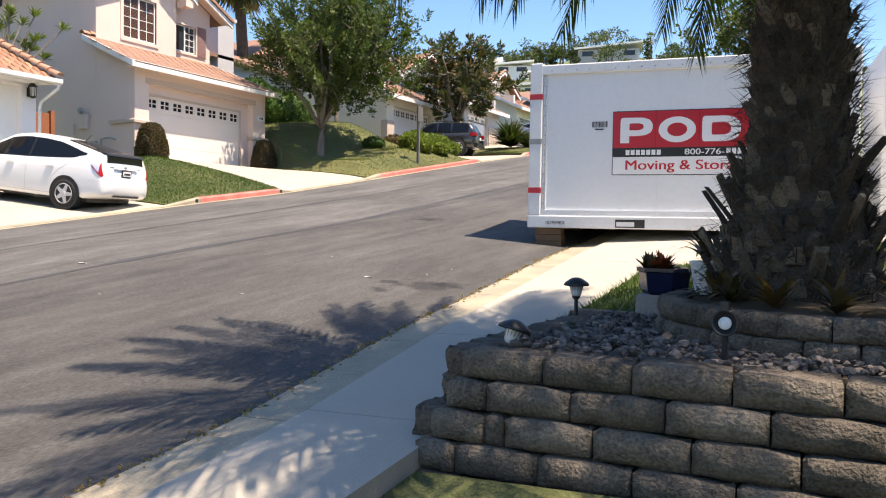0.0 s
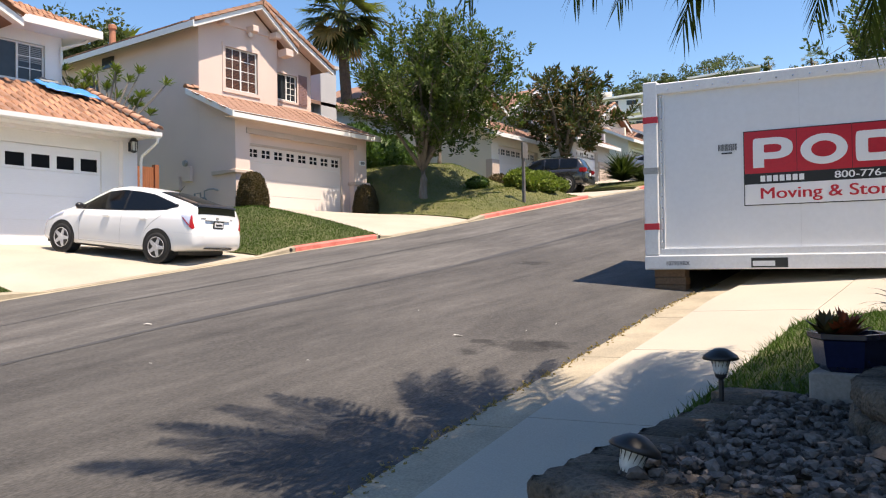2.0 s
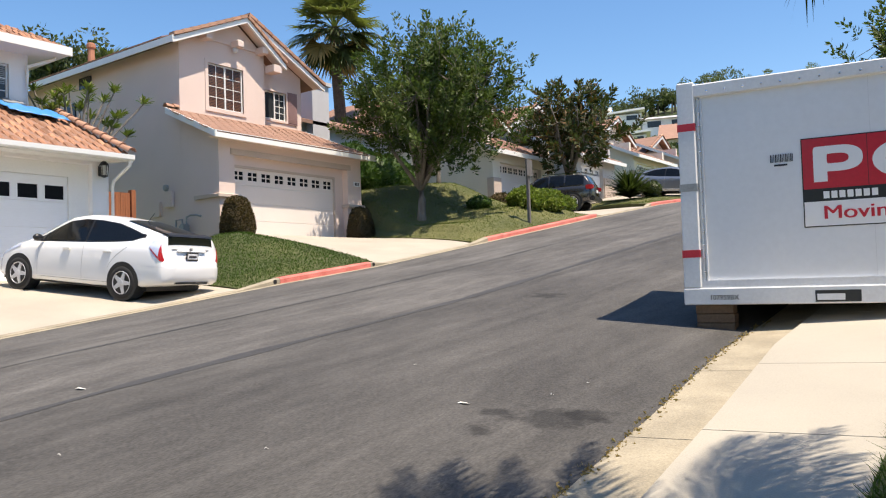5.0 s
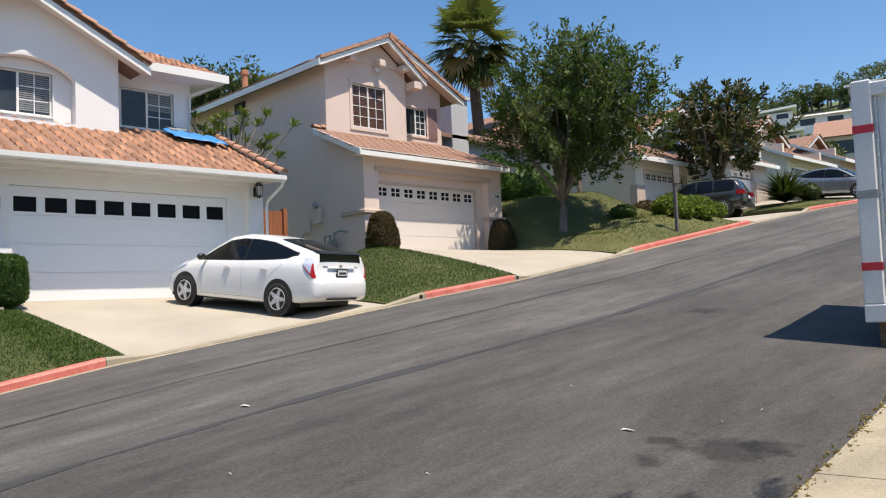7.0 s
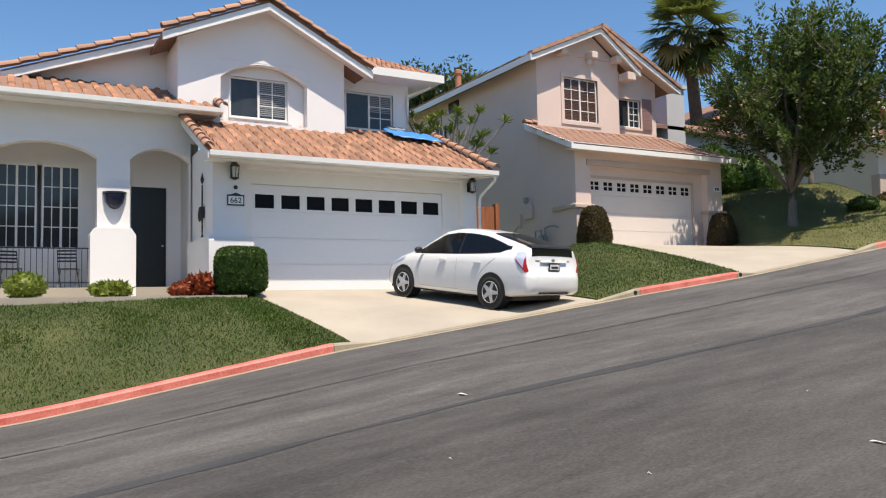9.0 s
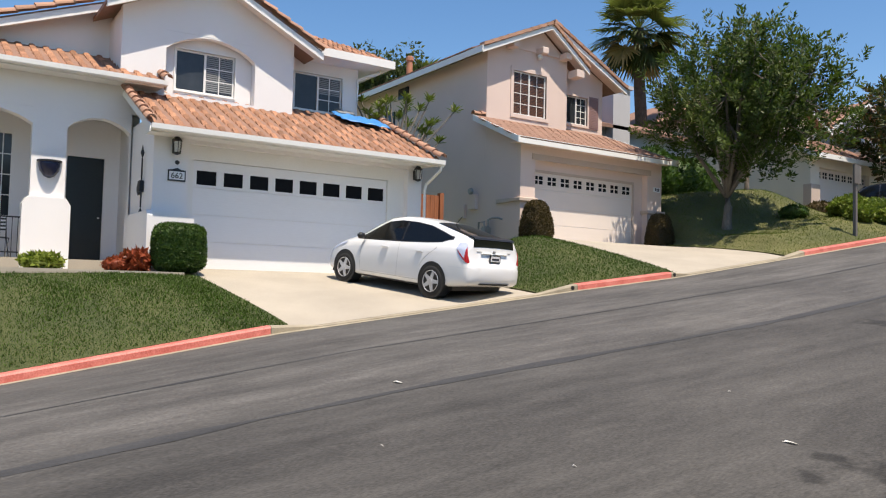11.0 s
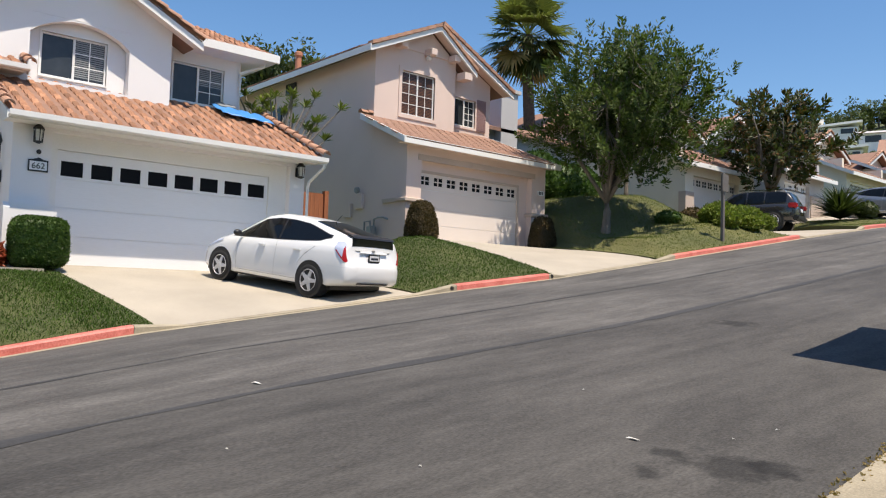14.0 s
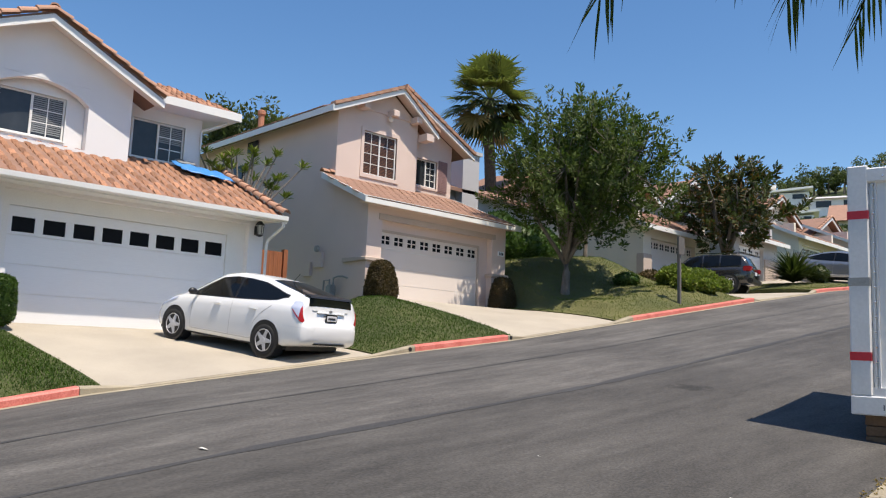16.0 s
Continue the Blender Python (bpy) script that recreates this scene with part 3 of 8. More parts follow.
def barrel_verts(width, length, rise, seg=5, thick=0.016):
    """One S-shaped clay tile: a high roll and a shallow pan, tilted so that its lower edge stands proud."""
    prof = []
    for k in range(seg + 1):
        a = math.pi * k / seg
        prof.append((-width * 0.30 * math.cos(a) + width * 0.30, rise * math.sin(a)))
    prof += [(width * 0.8, -rise * 0.22), (width * 1.02, 0.0)]
    lo = [(x, 0.0, z + thick + 0.06) for x, z in prof]
    hi = [(x, length, z) for x, z in prof]
    un = [(x, 0.004, z + thick + 0.036) for x, z in prof]
    n = len(prof)
    v = lo + hi + un
    f = [(k, k + 1, n + k + 1, n + k) for k in range(n - 1)] + [(2 * n + k, 2 * n + k + 1, k + 1, k) for k in range(n - 1)]
    return v, f


def tile_field(parent, m, width, length, cols, rows, single, keep=lambda x, y: True, w=0.30, l=0.36, rise=0.064, material="tile"):
    """Rows of clay tiles on a slope; singles are objects on one mesh, the rest one joined part."""
    v, f = barrel_verts(w, l * 1.12, rise)
    if single:
        me = bpy.data.meshes.new("tile")
        me.from_pydata(v, [], f)
        me.materials.append(M[material])
    rs_ = random.Random(3)
    V, Fc = [], []
    for j in range(rows):
        for i in range(cols):
            x, y = i * w, j * l
            if not keep(x, y):
                continue
            t = m @ Matrix.Translation((x, y, 0.0)) @ Euler((rs_.uniform(-0.012, 0.012), rs_.uniform(-0.02, 0.02), rs_.uniform(-0.015, 0.015))).to_matrix().to_4x4()
            if single:
                ob = new("tile", me)
                ob.parent = parent
                ob.matrix_parent_inverse = Matrix() if parent.parent else parent.matrix_basis.inverted()
                ob.matrix_basis = t
            else:
                b = len(V)
                V += [t @ Vector(p) for p in v]
                Fc += [tuple(b + q for q in g) for g in f]
    if not single:
        ob = raw("roof_tiles", V, Fc, M["tiles" if material == "tile" else material])
        ob.parent = parent
        ob.matrix_parent_inverse = Matrix() if parent.parent else parent.matrix_basis.inverted()
        ob["kind"] = "stuff"


def cap_tiles(bm, a, b, r=0.11, l=0.42):
    """Overlapping half-round cap tiles from a to b."""
    a, b = Vector(a), Vector(b)
    d = b - a
    n = max(1, round(d.length / l))
    q = d.to_track_quat("Y", "Z").to_matrix()
    for k in range(n):
        p = a + d * (k / n)
        L = d.length / n * 1.12
        rings = []
        for yy, rr, lift in ((0, r * 1.12, 0.03), (L, r * 0.92, 0.0)):
            rings.append([bm.verts.new(p + q @ Vector((rr * math.cos(math.pi * s / 8), yy, lift + rr * math.sin(math.pi * s / 8)))) for s in range(9)])
        inner = [bm.verts.new(p + q @ Vector((r * 0.95 * math.cos(math.pi * s / 8), 0.0, 0.03 + r * 0.95 * math.sin(math.pi * s / 8) - 0.015))) for s in range(9)]
        for s in range(8):
            bm.faces.new((rings[0][s], rings[0][s + 1], rings[1][s + 1], rings[1][s]))
            bm.faces.new((inner[s], inner[s + 1], rings[0][s + 1], rings[0][s]))


def deck(bm, pts, thick):
    """A flat roof board: corner points, pushed down by thick."""
    top = [bm.verts.new(p) for p in pts]
    bot = [bm.verts.new((p[0], p[1], p[2] - thick)) for p in pts]
    bm.faces.new(top)
    bm.faces.new(bot[::-1])
    for k in range(len(pts)):
        j = (k + 1) % len(pts)
        bm.faces.new((top[k], bot[k], bot[j], top[j]))


def flat_tiles(bm, m, width, length, w=0.33, l=0.36, keep=lambda x, y: True):
    for j in range(int(length / l) + 1):
        for i in range(int(width / w) + 1):
            x, y = (i + 0.5 * (j % 2)) * w, j * l
            if x + w > width + 0.2 or not keep(x, y):
                continue
            dz = random.uniform(0, 0.006)
            vs = [(x + 0.004, y, 0.045 + dz), (x + w - 0.004, y, 0.045 + dz), (x + w - 0.004, y + l * 1.05, 0.012), (x + 0.004, y + l * 1.05, 0.012), (x + 0.004, y, 0.012), (x + w - 0.004, y, 0.012)]
            vs = [bm.verts.new(m @ Vector(p)) for p in vs]
            bm.faces.new(vs[:4])
            bm.faces.new((vs[4], vs[5], vs[1], vs[0]))
            bm.faces.new((vs[0], vs[3], vs[4]))
            bm.faces.new((vs[1], vs[5], vs[2]))


def window(parent, x, y0, y1, z0, z1, frame="trim", grid=(2, 3), blind=None, half=True, casing=0.0, name="window", pane_label="", setback=0.09, grid_all=False):
    """A sliding window facing +x set into a wall at x, its frame proud of the glass."""
    fr = BM()
    t = 0.045
    for a in ((y0, y1, z0, z0 + t), (y0, y1, z1 - t, z1), (y0, y0 + t, z0 + t, z1 - t), (y1 - t, y1, z0 + t, z1 - t), ((y0 + y1) / 2 - t * 0.6, (y0 + y1) / 2 + t * 0.6, z0 + t, z1 - t)):
        box(fr, x - setback - 0.03, x - setback + 0.03, *a)
    w = part(name, fr, M[frame], parent)
    mid = (y0 + y1) / 2
    spans = [(y0 + t, mid - t * 0.6), (mid + t * 0.6, y1 - t)]
    for k, (a, b) in enumerate(spans):
        g = BM()
        box(g, x - setback - 0.012, x - setback, a - 0.01, b + 0.01, z0 + 0.03, z1 - 0.03)
        part("pane", g, M["glass"], w, pane_label)
        if grid and (k == 1 or not half or grid_all):
            bars = BM()
            for i in range(1, grid[0]):
                yy = a + (b - a) * i / grid[0]
                box(bars, x - setback + 0.001, x - setback + 0.014, yy - 0.011, yy + 0.011, z0 + t, z1 - t)
            for j in range(1, grid[1]):
                zz = z0 + t + (z1 - z0 - 2 * t) * j / grid[1]
                box(bars, x - setback + 0.002, x - setback + 0.013, a, b, zz - 0.011, zz + 0.011)
            part("glazing_grid", bars, M[frame], w)
        if blind and (k in blind[1]):
            sl = BM()
            zz = z0 + 0.06 + (z1 - z0) * blind[2]
            while zz < z1 - 0.06:
                box(sl, x - setback + 0.0005, x - setback + 0.0035, a + 0.01, b - 0.01, zz, zz + 0.03)
                zz += 0.05
            part("blind", sl, M[blind[0]], w, "slatted window blind")
    if casing:
        c = BM()
        for a in ((y0 - casing, y1 + casing, z0 - casing, z0), (y0 - casing, y1 + casing, z1, z1 + casing), (y0 - casing, y0, z0, z1), (y1, y1 + casing, z0, z1)):
            box(c, x - 0.1, x + 0.035, *a)
        part("casing", c, M[frame if casing < 0.07 else "pink"], w)
    return w


def wall_with_holes(bm, x, thick, outline_y, outline_z, holes, gable=None):
    """A wall facing +x between y and z limits with rectangular holes (y0, y1, z0, z1), cut as bands; gable: apex (y, z)."""
    ya, yb = outline_y
    za, zb = outline_z
    zs = sorted({za, zb, *[h[2] for h in holes], *[h[3] for h in holes]})
    for a, b in zip(zs, zs[1:]):
        cuts = sorted([(h[0], h[1]) for h in holes if h[2] <= a + 1e-6 and h[3] >= b - 1e-6])
        y = ya
        for c in cuts:
            if c[0] > y:
                box(bm, x - thick, x, y, c[0], a, b)
            y = c[1]
        if y < yb:
            box(bm, x - thick, x, y, yb, a, b)
    if gable:
        prism(bm, [(ya, zb), (yb, zb), (gable[0], gable[1])], "x", x - thick, x)


def arch_infill(bm, x, thick, y0, y1, z, rise, top, n=10):
    """Fills between a flat top and a shallow arch over an opening."""
    pts = [(y0 + (y1 - y0) * k / n, z + rise * math.sin(math.pi * k / n) ** 0.75) for k in range(n + 1)]
    prism(bm, pts + [(y1, top), (y0, top)], "x", x - thick, x)


def garage_door(parent, x, y0, y1, z0, z1, material, panes, win_z, win_h, win_w, cross=False, label=""):
    bm = BM()
    n = 4
    h = (z1 - z0) / n
    pitch = (y1 - y0) / panes
    for k in range(n):
        a, b = z0 + k * h + 0.006, z0 + (k + 1) * h - 0.006
        if k == n - 1:
            wz0, wz1 = win_z, win_z + win_h
            box(bm, x - 0.05, x, y0, y1, a, wz0)
            box(bm, x - 0.05, x, y0, y1, wz1, b)
            edge = y0
            for i in range(panes):
                c = y0 + pitch * (i + 0.5)
                box(bm, x - 0.05, x, edge, c - win_w / 2, wz0, wz1)
                edge = c + win_w / 2
            box(bm, x - 0.05, x, edge, y1, wz0, wz1)
        else:
            box(bm, x - 0.05, x, y0, y1, a, b)
    d = part("garage_door", bm, M[material], parent, label)
    gr = BM()
    for k in range(1, n):
        box(gr, x - 0.045, x - 0.014, y0, y1, z0 + k * h - 0.006, z0 + k * h + 0.006)
    part("panel_joint", gr, M["trim"], d)
    for i in range(panes):
        c = y0 + pitch * (i + 0.5)
        g = BM()
        box(g, x - 0.04, x - 0.02, c - win_w / 2, c + win_w / 2, win_z, win_z + win_h)
        part("pane", g, M["garage_glass"], d, "dark garage door pane")
        if cross:
            g = BM()
            box(g, x - 0.019, x - 0.004, c - 0.02, c + 0.02, win_z, win_z + win_h)
            box(g, x - 0.019, x - 0.005, c - win_w / 2, c + win_w / 2, win_z + win_h / 2 - 0.015, win_z + win_h / 2 + 0.015)
            part("glazing_grid", g, M[material], d)
    return d


def coach_lamp(x, y, z, label):
    e = thing("wall_lantern", pose(x, y, z), label, "lantern", "wall lanterns of the white garage")
    bm = BM()
    box(bm, x - 0.0, x + 0.03, y - 0.06, y + 0.06, z - 0.1, z + 0.14)
    tube(bm, [(x + 0.02, y, z + 0.1), (x + 0.06, y, z + 0.3), (x + 0.13, y, z + 0.34), (x + 0.18, y, z + 0.26)], 0.012, 6)
    part("bracket", bm, M["black"], e)
    bm = BM()
    lathe(bm, [(0.015, z + 0.27), (0.05, z + 0.24), (0.11, z + 0.17), (0.112, z + 0.155), (0.09, z + 0.15)], 8, Matrix.Translation((x + 0.16, y, 0)))
    part("cap", bm, M["black"], e)
    bm = BM()
    for k in range(6):
        a = 2 * math.pi * k / 6
        tube(bm, [(x + 0.16 + 0.1 * math.cos(a), y + 0.1 * math.sin(a), z + 0.16), (x + 0.16 + 0.08 * math.cos(a), y + 0.08 * math.sin(a), z - 0.1)], 0.009, 5)
    lathe(bm, [(0.02, z - 0.15), (0.085, z - 0.12), (0.09, z - 0.1), (0.08, z - 0.095)], 8, Matrix.Translation((x + 0.16, y, 0)))
    part("cage", bm, M["black"], e)
    bm = BM()
    lathe(bm, [(0.055, z - 0.1), (0.075, z + 0.14)], 8, Matrix.Translation((x + 0.16, y, 0)))
    part("glass", bm, M["lens"], e, "clear lantern glass")


# ---- white house ----
h1 = thing("white_house", pose(-15.5, 1, 1.25), "white stucco two-storey house with terracotta tile roofs", "house")
W = 0.25
bm = BM()
wall_with_holes(bm, -14.15, W, (-1.3, 5.5), (0.9, 4.3), [(-0.55, 5.08, 0.9, 4.03)])
part("garage_wall", bm, M["white"], h1)
bm = BM()
box(bm, -20, -14.402, -1.3, -1.05, 0.9, 4.6)
part("side_wall", bm, M["white"], h1)
bm = BM()
box(bm, -20, -14.4, 5.25, 5.5, 0.9, 4.6)
part("side_wall", bm, M["white"], h1)
bm = BM()
for a, b in ((-0.55, -0.385), (4.585, 5.08)):
    box(bm, -14.40, -14.33, a, b, 0.95, 4.03)
box(bm, -14.40, -14.33, -0.385, 4.585, 3.705, 4.03)
box(bm, -14.42, -14.30, -0.62, 5.15, 4.03, 4.06)
box(bm, -14.62, -14.46, -1.0, 5.3, 0.95, 4.25)
part("door_surround", bm, M["trim"], h1)
garage_door(h1, -14.38, -0.38, 4.58, 1.27, 3.70, "gdoor", 8, 3.16, 0.32, 0.45, label="white sectional garage door with dark panes")
for a, b, c in ((-1.36, -0.42, 2.45), (4.98, 5.56, 2.45)):
    bm = BM()
    prism(bm, [(a, 0.9), (b, 0.9), (b, c - 0.1), (b - 0.07, c + 0.03), (a + 0.07, c + 0.03), (a, c - 0.1)], "x", -14.5, -14.03)
    bevel(bm, 0.02)
    part("plinth", bm, M["white"], h1)
bm = BM()
prism(bm, [(-14.0, 0.9), (-14.0, 2.38), (-14.07, 2.48), (-16.2, 2.48), (-16.2, 0.9)], "y", -1.42, -1.305)
part("plinth", bm, M["white"], h1)

# upper storey
bm = BM()
wall_with_holes(bm, -16.2, W, (-1.65, 2.68), (4.9, 7.35), [(-0.62, 1.63, 5.55, 7.1)])
prism(bm, [(-1.65, 7.35), (2.68, 7.35), (2.68, 7.4), (0.5, 8.48), (-1.65, 7.5)], "x", -16.45, -16.2)
part("upper_wall", bm, M["white"], h1)
bm = BM()
arch_infill(bm, -16.204, 0.2, -0.62, 1.63, 6.65, 0.42, 7.098)
part("arch", bm, M["white"], h1)
bm = BM()
wall_with_holes(bm, -16.47, 0.2, (-0.7, 1.7), (5.3, 7.6), [(-0.33, 1.18, 5.72, 6.77)])
part("niche_wall", bm, M["white"], h1)
window(h1, -16.47, -0.33, 1.18, 5.72, 6.77, grid=(2, 3), blind=("pale", (1,), 0.05), casing=0.03, setback=0.06)
bm = BM()
wall_with_holes(bm, -16.95, W, (2.5, 4.98), (4.9, 7.5), [(3.02, 4.48, 5.83, 6.88)])
part("upper_wall", bm, M["white"], h1)
bm = BM()
box(bm, -24, -17.2, 4.75, 4.98, 4.6, 7.5)
part("side_wall", bm, M["white"], h1)
bm = BM()
box(bm, -17.0, -16.3, 2.45, 2.675, 4.9, 7.5)
part("return_wall", bm, M["white"], h1)
bm = BM()
box(bm, -17.95, -16.45, -1.65, -1.45, 4.9, 7.45)
part("return_wall", bm, M["white"], h1)
window(h1, -16.95, 3.02, 4.48, 5.83, 6.88, grid=(2, 3), blind=("pale", (1,), 0.45), casing=0.03, setback=0.06)

# porch
bm = BM()
wall_with_holes(bm, -16.206, 0.3, (-9.5, -1.34), (1.0, 5.6), [(-2.72, -1.341, 1.0, 4.79), (-5.6, -3.43, 1.0, 4.79), (-8.6, -6.4, 1.0, 4.42)])
part("porch_wall", bm, M["white"], h1, "white stucco porch wall with two arches")
for a, b, z in ((-2.72, -1.34, 4.1), (-5.6, -3.43, 4.1)):
    bm = BM()
    arch_infill(bm, -16.209, 0.294, a, b, z + 0.32, 0.3, z + 0.688)
    part("arch", bm, M["white"], h1)
for a, b in ((-3.58, -2.6), (-6.55, -5.45)):
    bm = BM()
    prism(bm, [(a, 1.0), (b, 1.0), (b, 2.62), (b - 0.1, 2.78), (a + 0.1, 2.78), (a, 2.62)], "x", -16.62, -16.08)
    bevel(bm, 0.02)
    part("plinth", bm, M["white"], h1)
bm = BM()
wall_with_holes(bm, -17.6, 0.2, (-9.5, -1.0), (1.0, 5.4), [(-2.5, -1.65, 1.0, 3.98), (-5.45, -3.66, 2.38, 4.40)])
box(bm, -17.6, -16.5, -1.3, -1.1, 1.0, 5.4)
part("porch_back_wall", bm, M["white"], h1)
bm = BM()
box(bm, -18.3, -18.2, -9.5, -1.0, 1.0, 5.5)
part("room_wall", bm, M["white"], h1)
bm = BM()
box(bm, -18.2, -17.82, -9.5, -9.3, 1.0, 5.5)
part("room_wall", bm, M["white"], h1)
bm = BM()
box(bm, -17.6, -16.1, -9.5, -1.3, 1.0, 1.42)
part("porch_floor", bm, M["concrete"], h1)
bm = BM()
box(bm, -17.6, -16.5, -9.5, -1.31, 5.3, 5.42)
part("porch_ceiling", bm, M["white"], h1)
bm = BM()
box(bm, -17.74, -17.68, -2.56, -1.6, 1.43, 4.02)
d1 = part("front_door", bm, M["darkdoor"], h1, "dark green front door in shade")
bm = BM()
lathe(bm, [(0.012, 0), (0.03, 0.03), (0.034, 0.05), (0.02, 0.07)], 10, Matrix.Translation((-17.66, -1.75, 2.5)) @ Euler((0, radians(90), 0)).to_matrix().to_4x4())
part("door_knob", bm, M["chrome"], d1)
window(h1, -17.6, -5.45, -4.6, 2.38, 4.4, grid=(2, 4), half=False, setback=0.05)
window(h1, -17.6, -4.5, -3.66, 2.38, 4.4, grid=(2, 4), half=False, setback=0.05)
# roofs
r1 = BM()
SL1 = 0.455
deck(r1, [(-13.45, -1.55, 4.22), (-13.45, 5.66, 4.22), (-16.95, 5.66, 4.22 + 3.5 * SL1), (-16.95, -1.55, 4.22 + 3.5 * SL1)], 0.07)
roof1 = part("garage_roof", r1, M["ftile"], h1, "sloping roof of terracotta barrel tiles")
m = roof_frame((-13.38, 5.66, 4.245), (0, -1, 0), (-1, 0, SL1))
# eave boards and gutters
def board(parent, pts, h, t, material="trim", name="fascia", out=(1, 0, 0)):
    bm_ = BM()
    a, b = Vector(pts[0]), Vector(pts[1])
    o = Vector(out).normalized() * t
    vs = [a, b, b + o, a + o]
    deck(bm_, [tuple(p) for p in vs], h)
    return part(name, bm_, M[material], parent)


def gutter_pipe(parent, a, b, r=0.075):
    bm_ = BM()
    a, b = Vector(a), Vector(b)
    q = (b - a).to_track_quat("Y", "Z").to_matrix()
    prof = [(-r, 0.06), (-r * 0.9, -r * 0.7), (-r * 0.4, -r), (r * 0.4, -r), (r * 0.9, -r * 0.6), (r, 0.06), (r * 0.88, 0.06), (0, -r * 0.55), (-r * 0.88, 0.06)]
    rings = [[bm_.verts.new(p + q @ Vector((u, 0, w))) for u, w in prof] for p in (a, b)]
    for k in range(len(prof)):
        j = (k + 1) % len(prof)
        bm_.faces.new((rings[0][k], rings[0][j], rings[1][j], rings[1][k]))
    bm_.faces.new(rings[0])
    bm_.faces.new(rings[1][::-1])
    return part("gutter", bm_, M["trim"], parent)


board(h1, [(-13.48, -1.52, 4.23), (-13.48, 5.64, 4.23)], 0.17, 0.03)
gutter_pipe(h1, (-13.37, -1.56, 4.16), (-13.37, 5.68, 4.16))
bm = BM()
deck(bm, [(-13.5, -1.5, 4.12), (-13.5, 5.6, 4.12), (-14.15, 5.6, 4.14), (-14.15, -1.5, 4.14)], 0.03)
part("soffit", bm, M["trim"], h1)
for yy in (-1.55, 5.66):
    board(h1, [(-13.4, yy, 4.21), (-16.9, yy, 4.21 + 3.5 * SL1)], 0.16, 0.03, out=(0, -1 if yy < 0 else 1, 0))
bm = BM()
cap_tiles(bm, (-13.36, -1.56, 4.27), (-16.3, -1.56, 4.27 + 2.95 * SL1), 0.1)
cap_tiles(bm, (-13.36, 5.64, 4.27), (-16.9, 5.64, 4.27 + 3.5 * SL1), 0.1)
part("rake_tiles", bm, M["rake"], h1)["kind"] = "stuff"
# downpipes
bm = BM()
tube(bm, [(-13.38, 5.6, 4.1), (-13.42, 5.62, 3.98), (-14.02, 5.56, 3.66), (-14.08, 5.56, 3.5), (-14.08, 5.56, 1.2)], 0.04, 8)
part("downpipe", bm, M["trim"], h1)
bm = BM()
tube(bm, [(-16.55, 5.55, 7.3), (-16.6, 5.5, 7.15), (-16.9, 4.95, 6.9), (-16.88, 4.93, 6.7), (-16.88, 4.93, 5.65)], 0.045, 8)
part("downpipe", bm, M["trim"], h1)
# upper gable roof, ridge running back
PK = (0.5, 8.62)
bm = BM()
deck(bm, [(-15.78, PK[0], PK[1]), (-15.78, 3.3, 7.2), (-24, 3.3, 7.2), (-24, PK[0], PK[1])], 0.1)
deck(bm, [(-15.78, PK[0], PK[1]), (-24, PK[0], PK[1]), (-24, -2.05, 7.5), (-15.78, -2.05, 7.5)], 0.1)
deck(bm, [(-17.3, -1.75, 7.88), (-24, -1.75, 7.88), (-24, -5.4, 6.5), (-17.3, -5.4, 6.5)], 0.1)
deck(bm, [(-16.2, 2.9, 7.44), (-16.2, 5.72, 7.44), (-18.0, 5.0, 8.2), (-19.2, 3.0, 8.75), (-19.2, 2.0, 8.75)], 0.08)
deck(bm, [(-16.2, 5.72, 7.44), (-24, 5.72, 7.44), (-24, 5.0, 8.2), (-18.0, 5.0, 8.2)], 0.08)
part("upper_roof", bm, M["ftile"], h1)
bm = BM()
for q in ([(-15.8, PK[0], PK[1]), (-15.8, 3.28, 7.21), (-16.2, 3.28, 7.21), (-16.2, PK[0], PK[1])], [(-15.8, PK[0], PK[1]), (-16.2, PK[0], PK[1]), (-16.2, -2.03, 7.51), (-15.8, -2.03, 7.51)],
          [(-16.22, 3.25, 7.36), (-16.22, 5.7, 7.36), (-16.95, 5.7, 7.36), (-16.95, 3.25, 7.36)], [(-16.95, 4.98, 7.36), (-16.95, 5.7, 7.36), (-24, 5.7, 7.36), (-24, 4.98, 7.36)]):
    deck(bm, [(a, b, c - 0.125) for a, b, c in q], 0.02)
part("soffit", bm, M["white"], h1)
bm = BM()
deck(bm, [(-15.8, PK[0], PK[1] - 0.07), (-15.8, 3.32, 7.12), (-15.72, 3.32, 7.12), (-15.72, PK[0], PK[1] - 0.07)], 0.19)
deck(bm, [(-15.8, PK[0], PK[1] - 0.07), (-15.72, PK[0], PK[1] - 0.07), (-15.72, -2.08, 7.42), (-15.8, -2.08, 7.42)], 0.19)
deck(bm, [(-17.32, -1.7, 7.84), (-17.24, -1.7, 7.84), (-17.24, -5.4, 6.44), (-17.32, -5.4, 6.44)], 0.19)
deck(bm, [(-16.2, 3.2, 7.42), (-16.12, 3.2, 7.42), (-16.12, 5.74, 7.42), (-16.2, 5.74, 7.42)], 0.22)
part("barge_board", bm, M["trim"], h1)
bm = BM()
cap_tiles(bm, (-15.74, 3.35, 7.2), (-15.74, PK[0], PK[1] + 0.02))
cap_tiles(bm, (-15.74, -2.08, 7.5), (-15.74, PK[0], PK[1] + 0.02))
cap_tiles(bm, (-17.25, -5.4, 6.53), (-17.25, -1.75, 7.92))
cap_tiles(bm, (-15.74, PK[0], PK[1] + 0.04), (-24, PK[0], PK[1] + 0.04), 0.12)
part("rake_tiles", bm, M["rake"], h1)["kind"] = "stuff"
bm = BM()
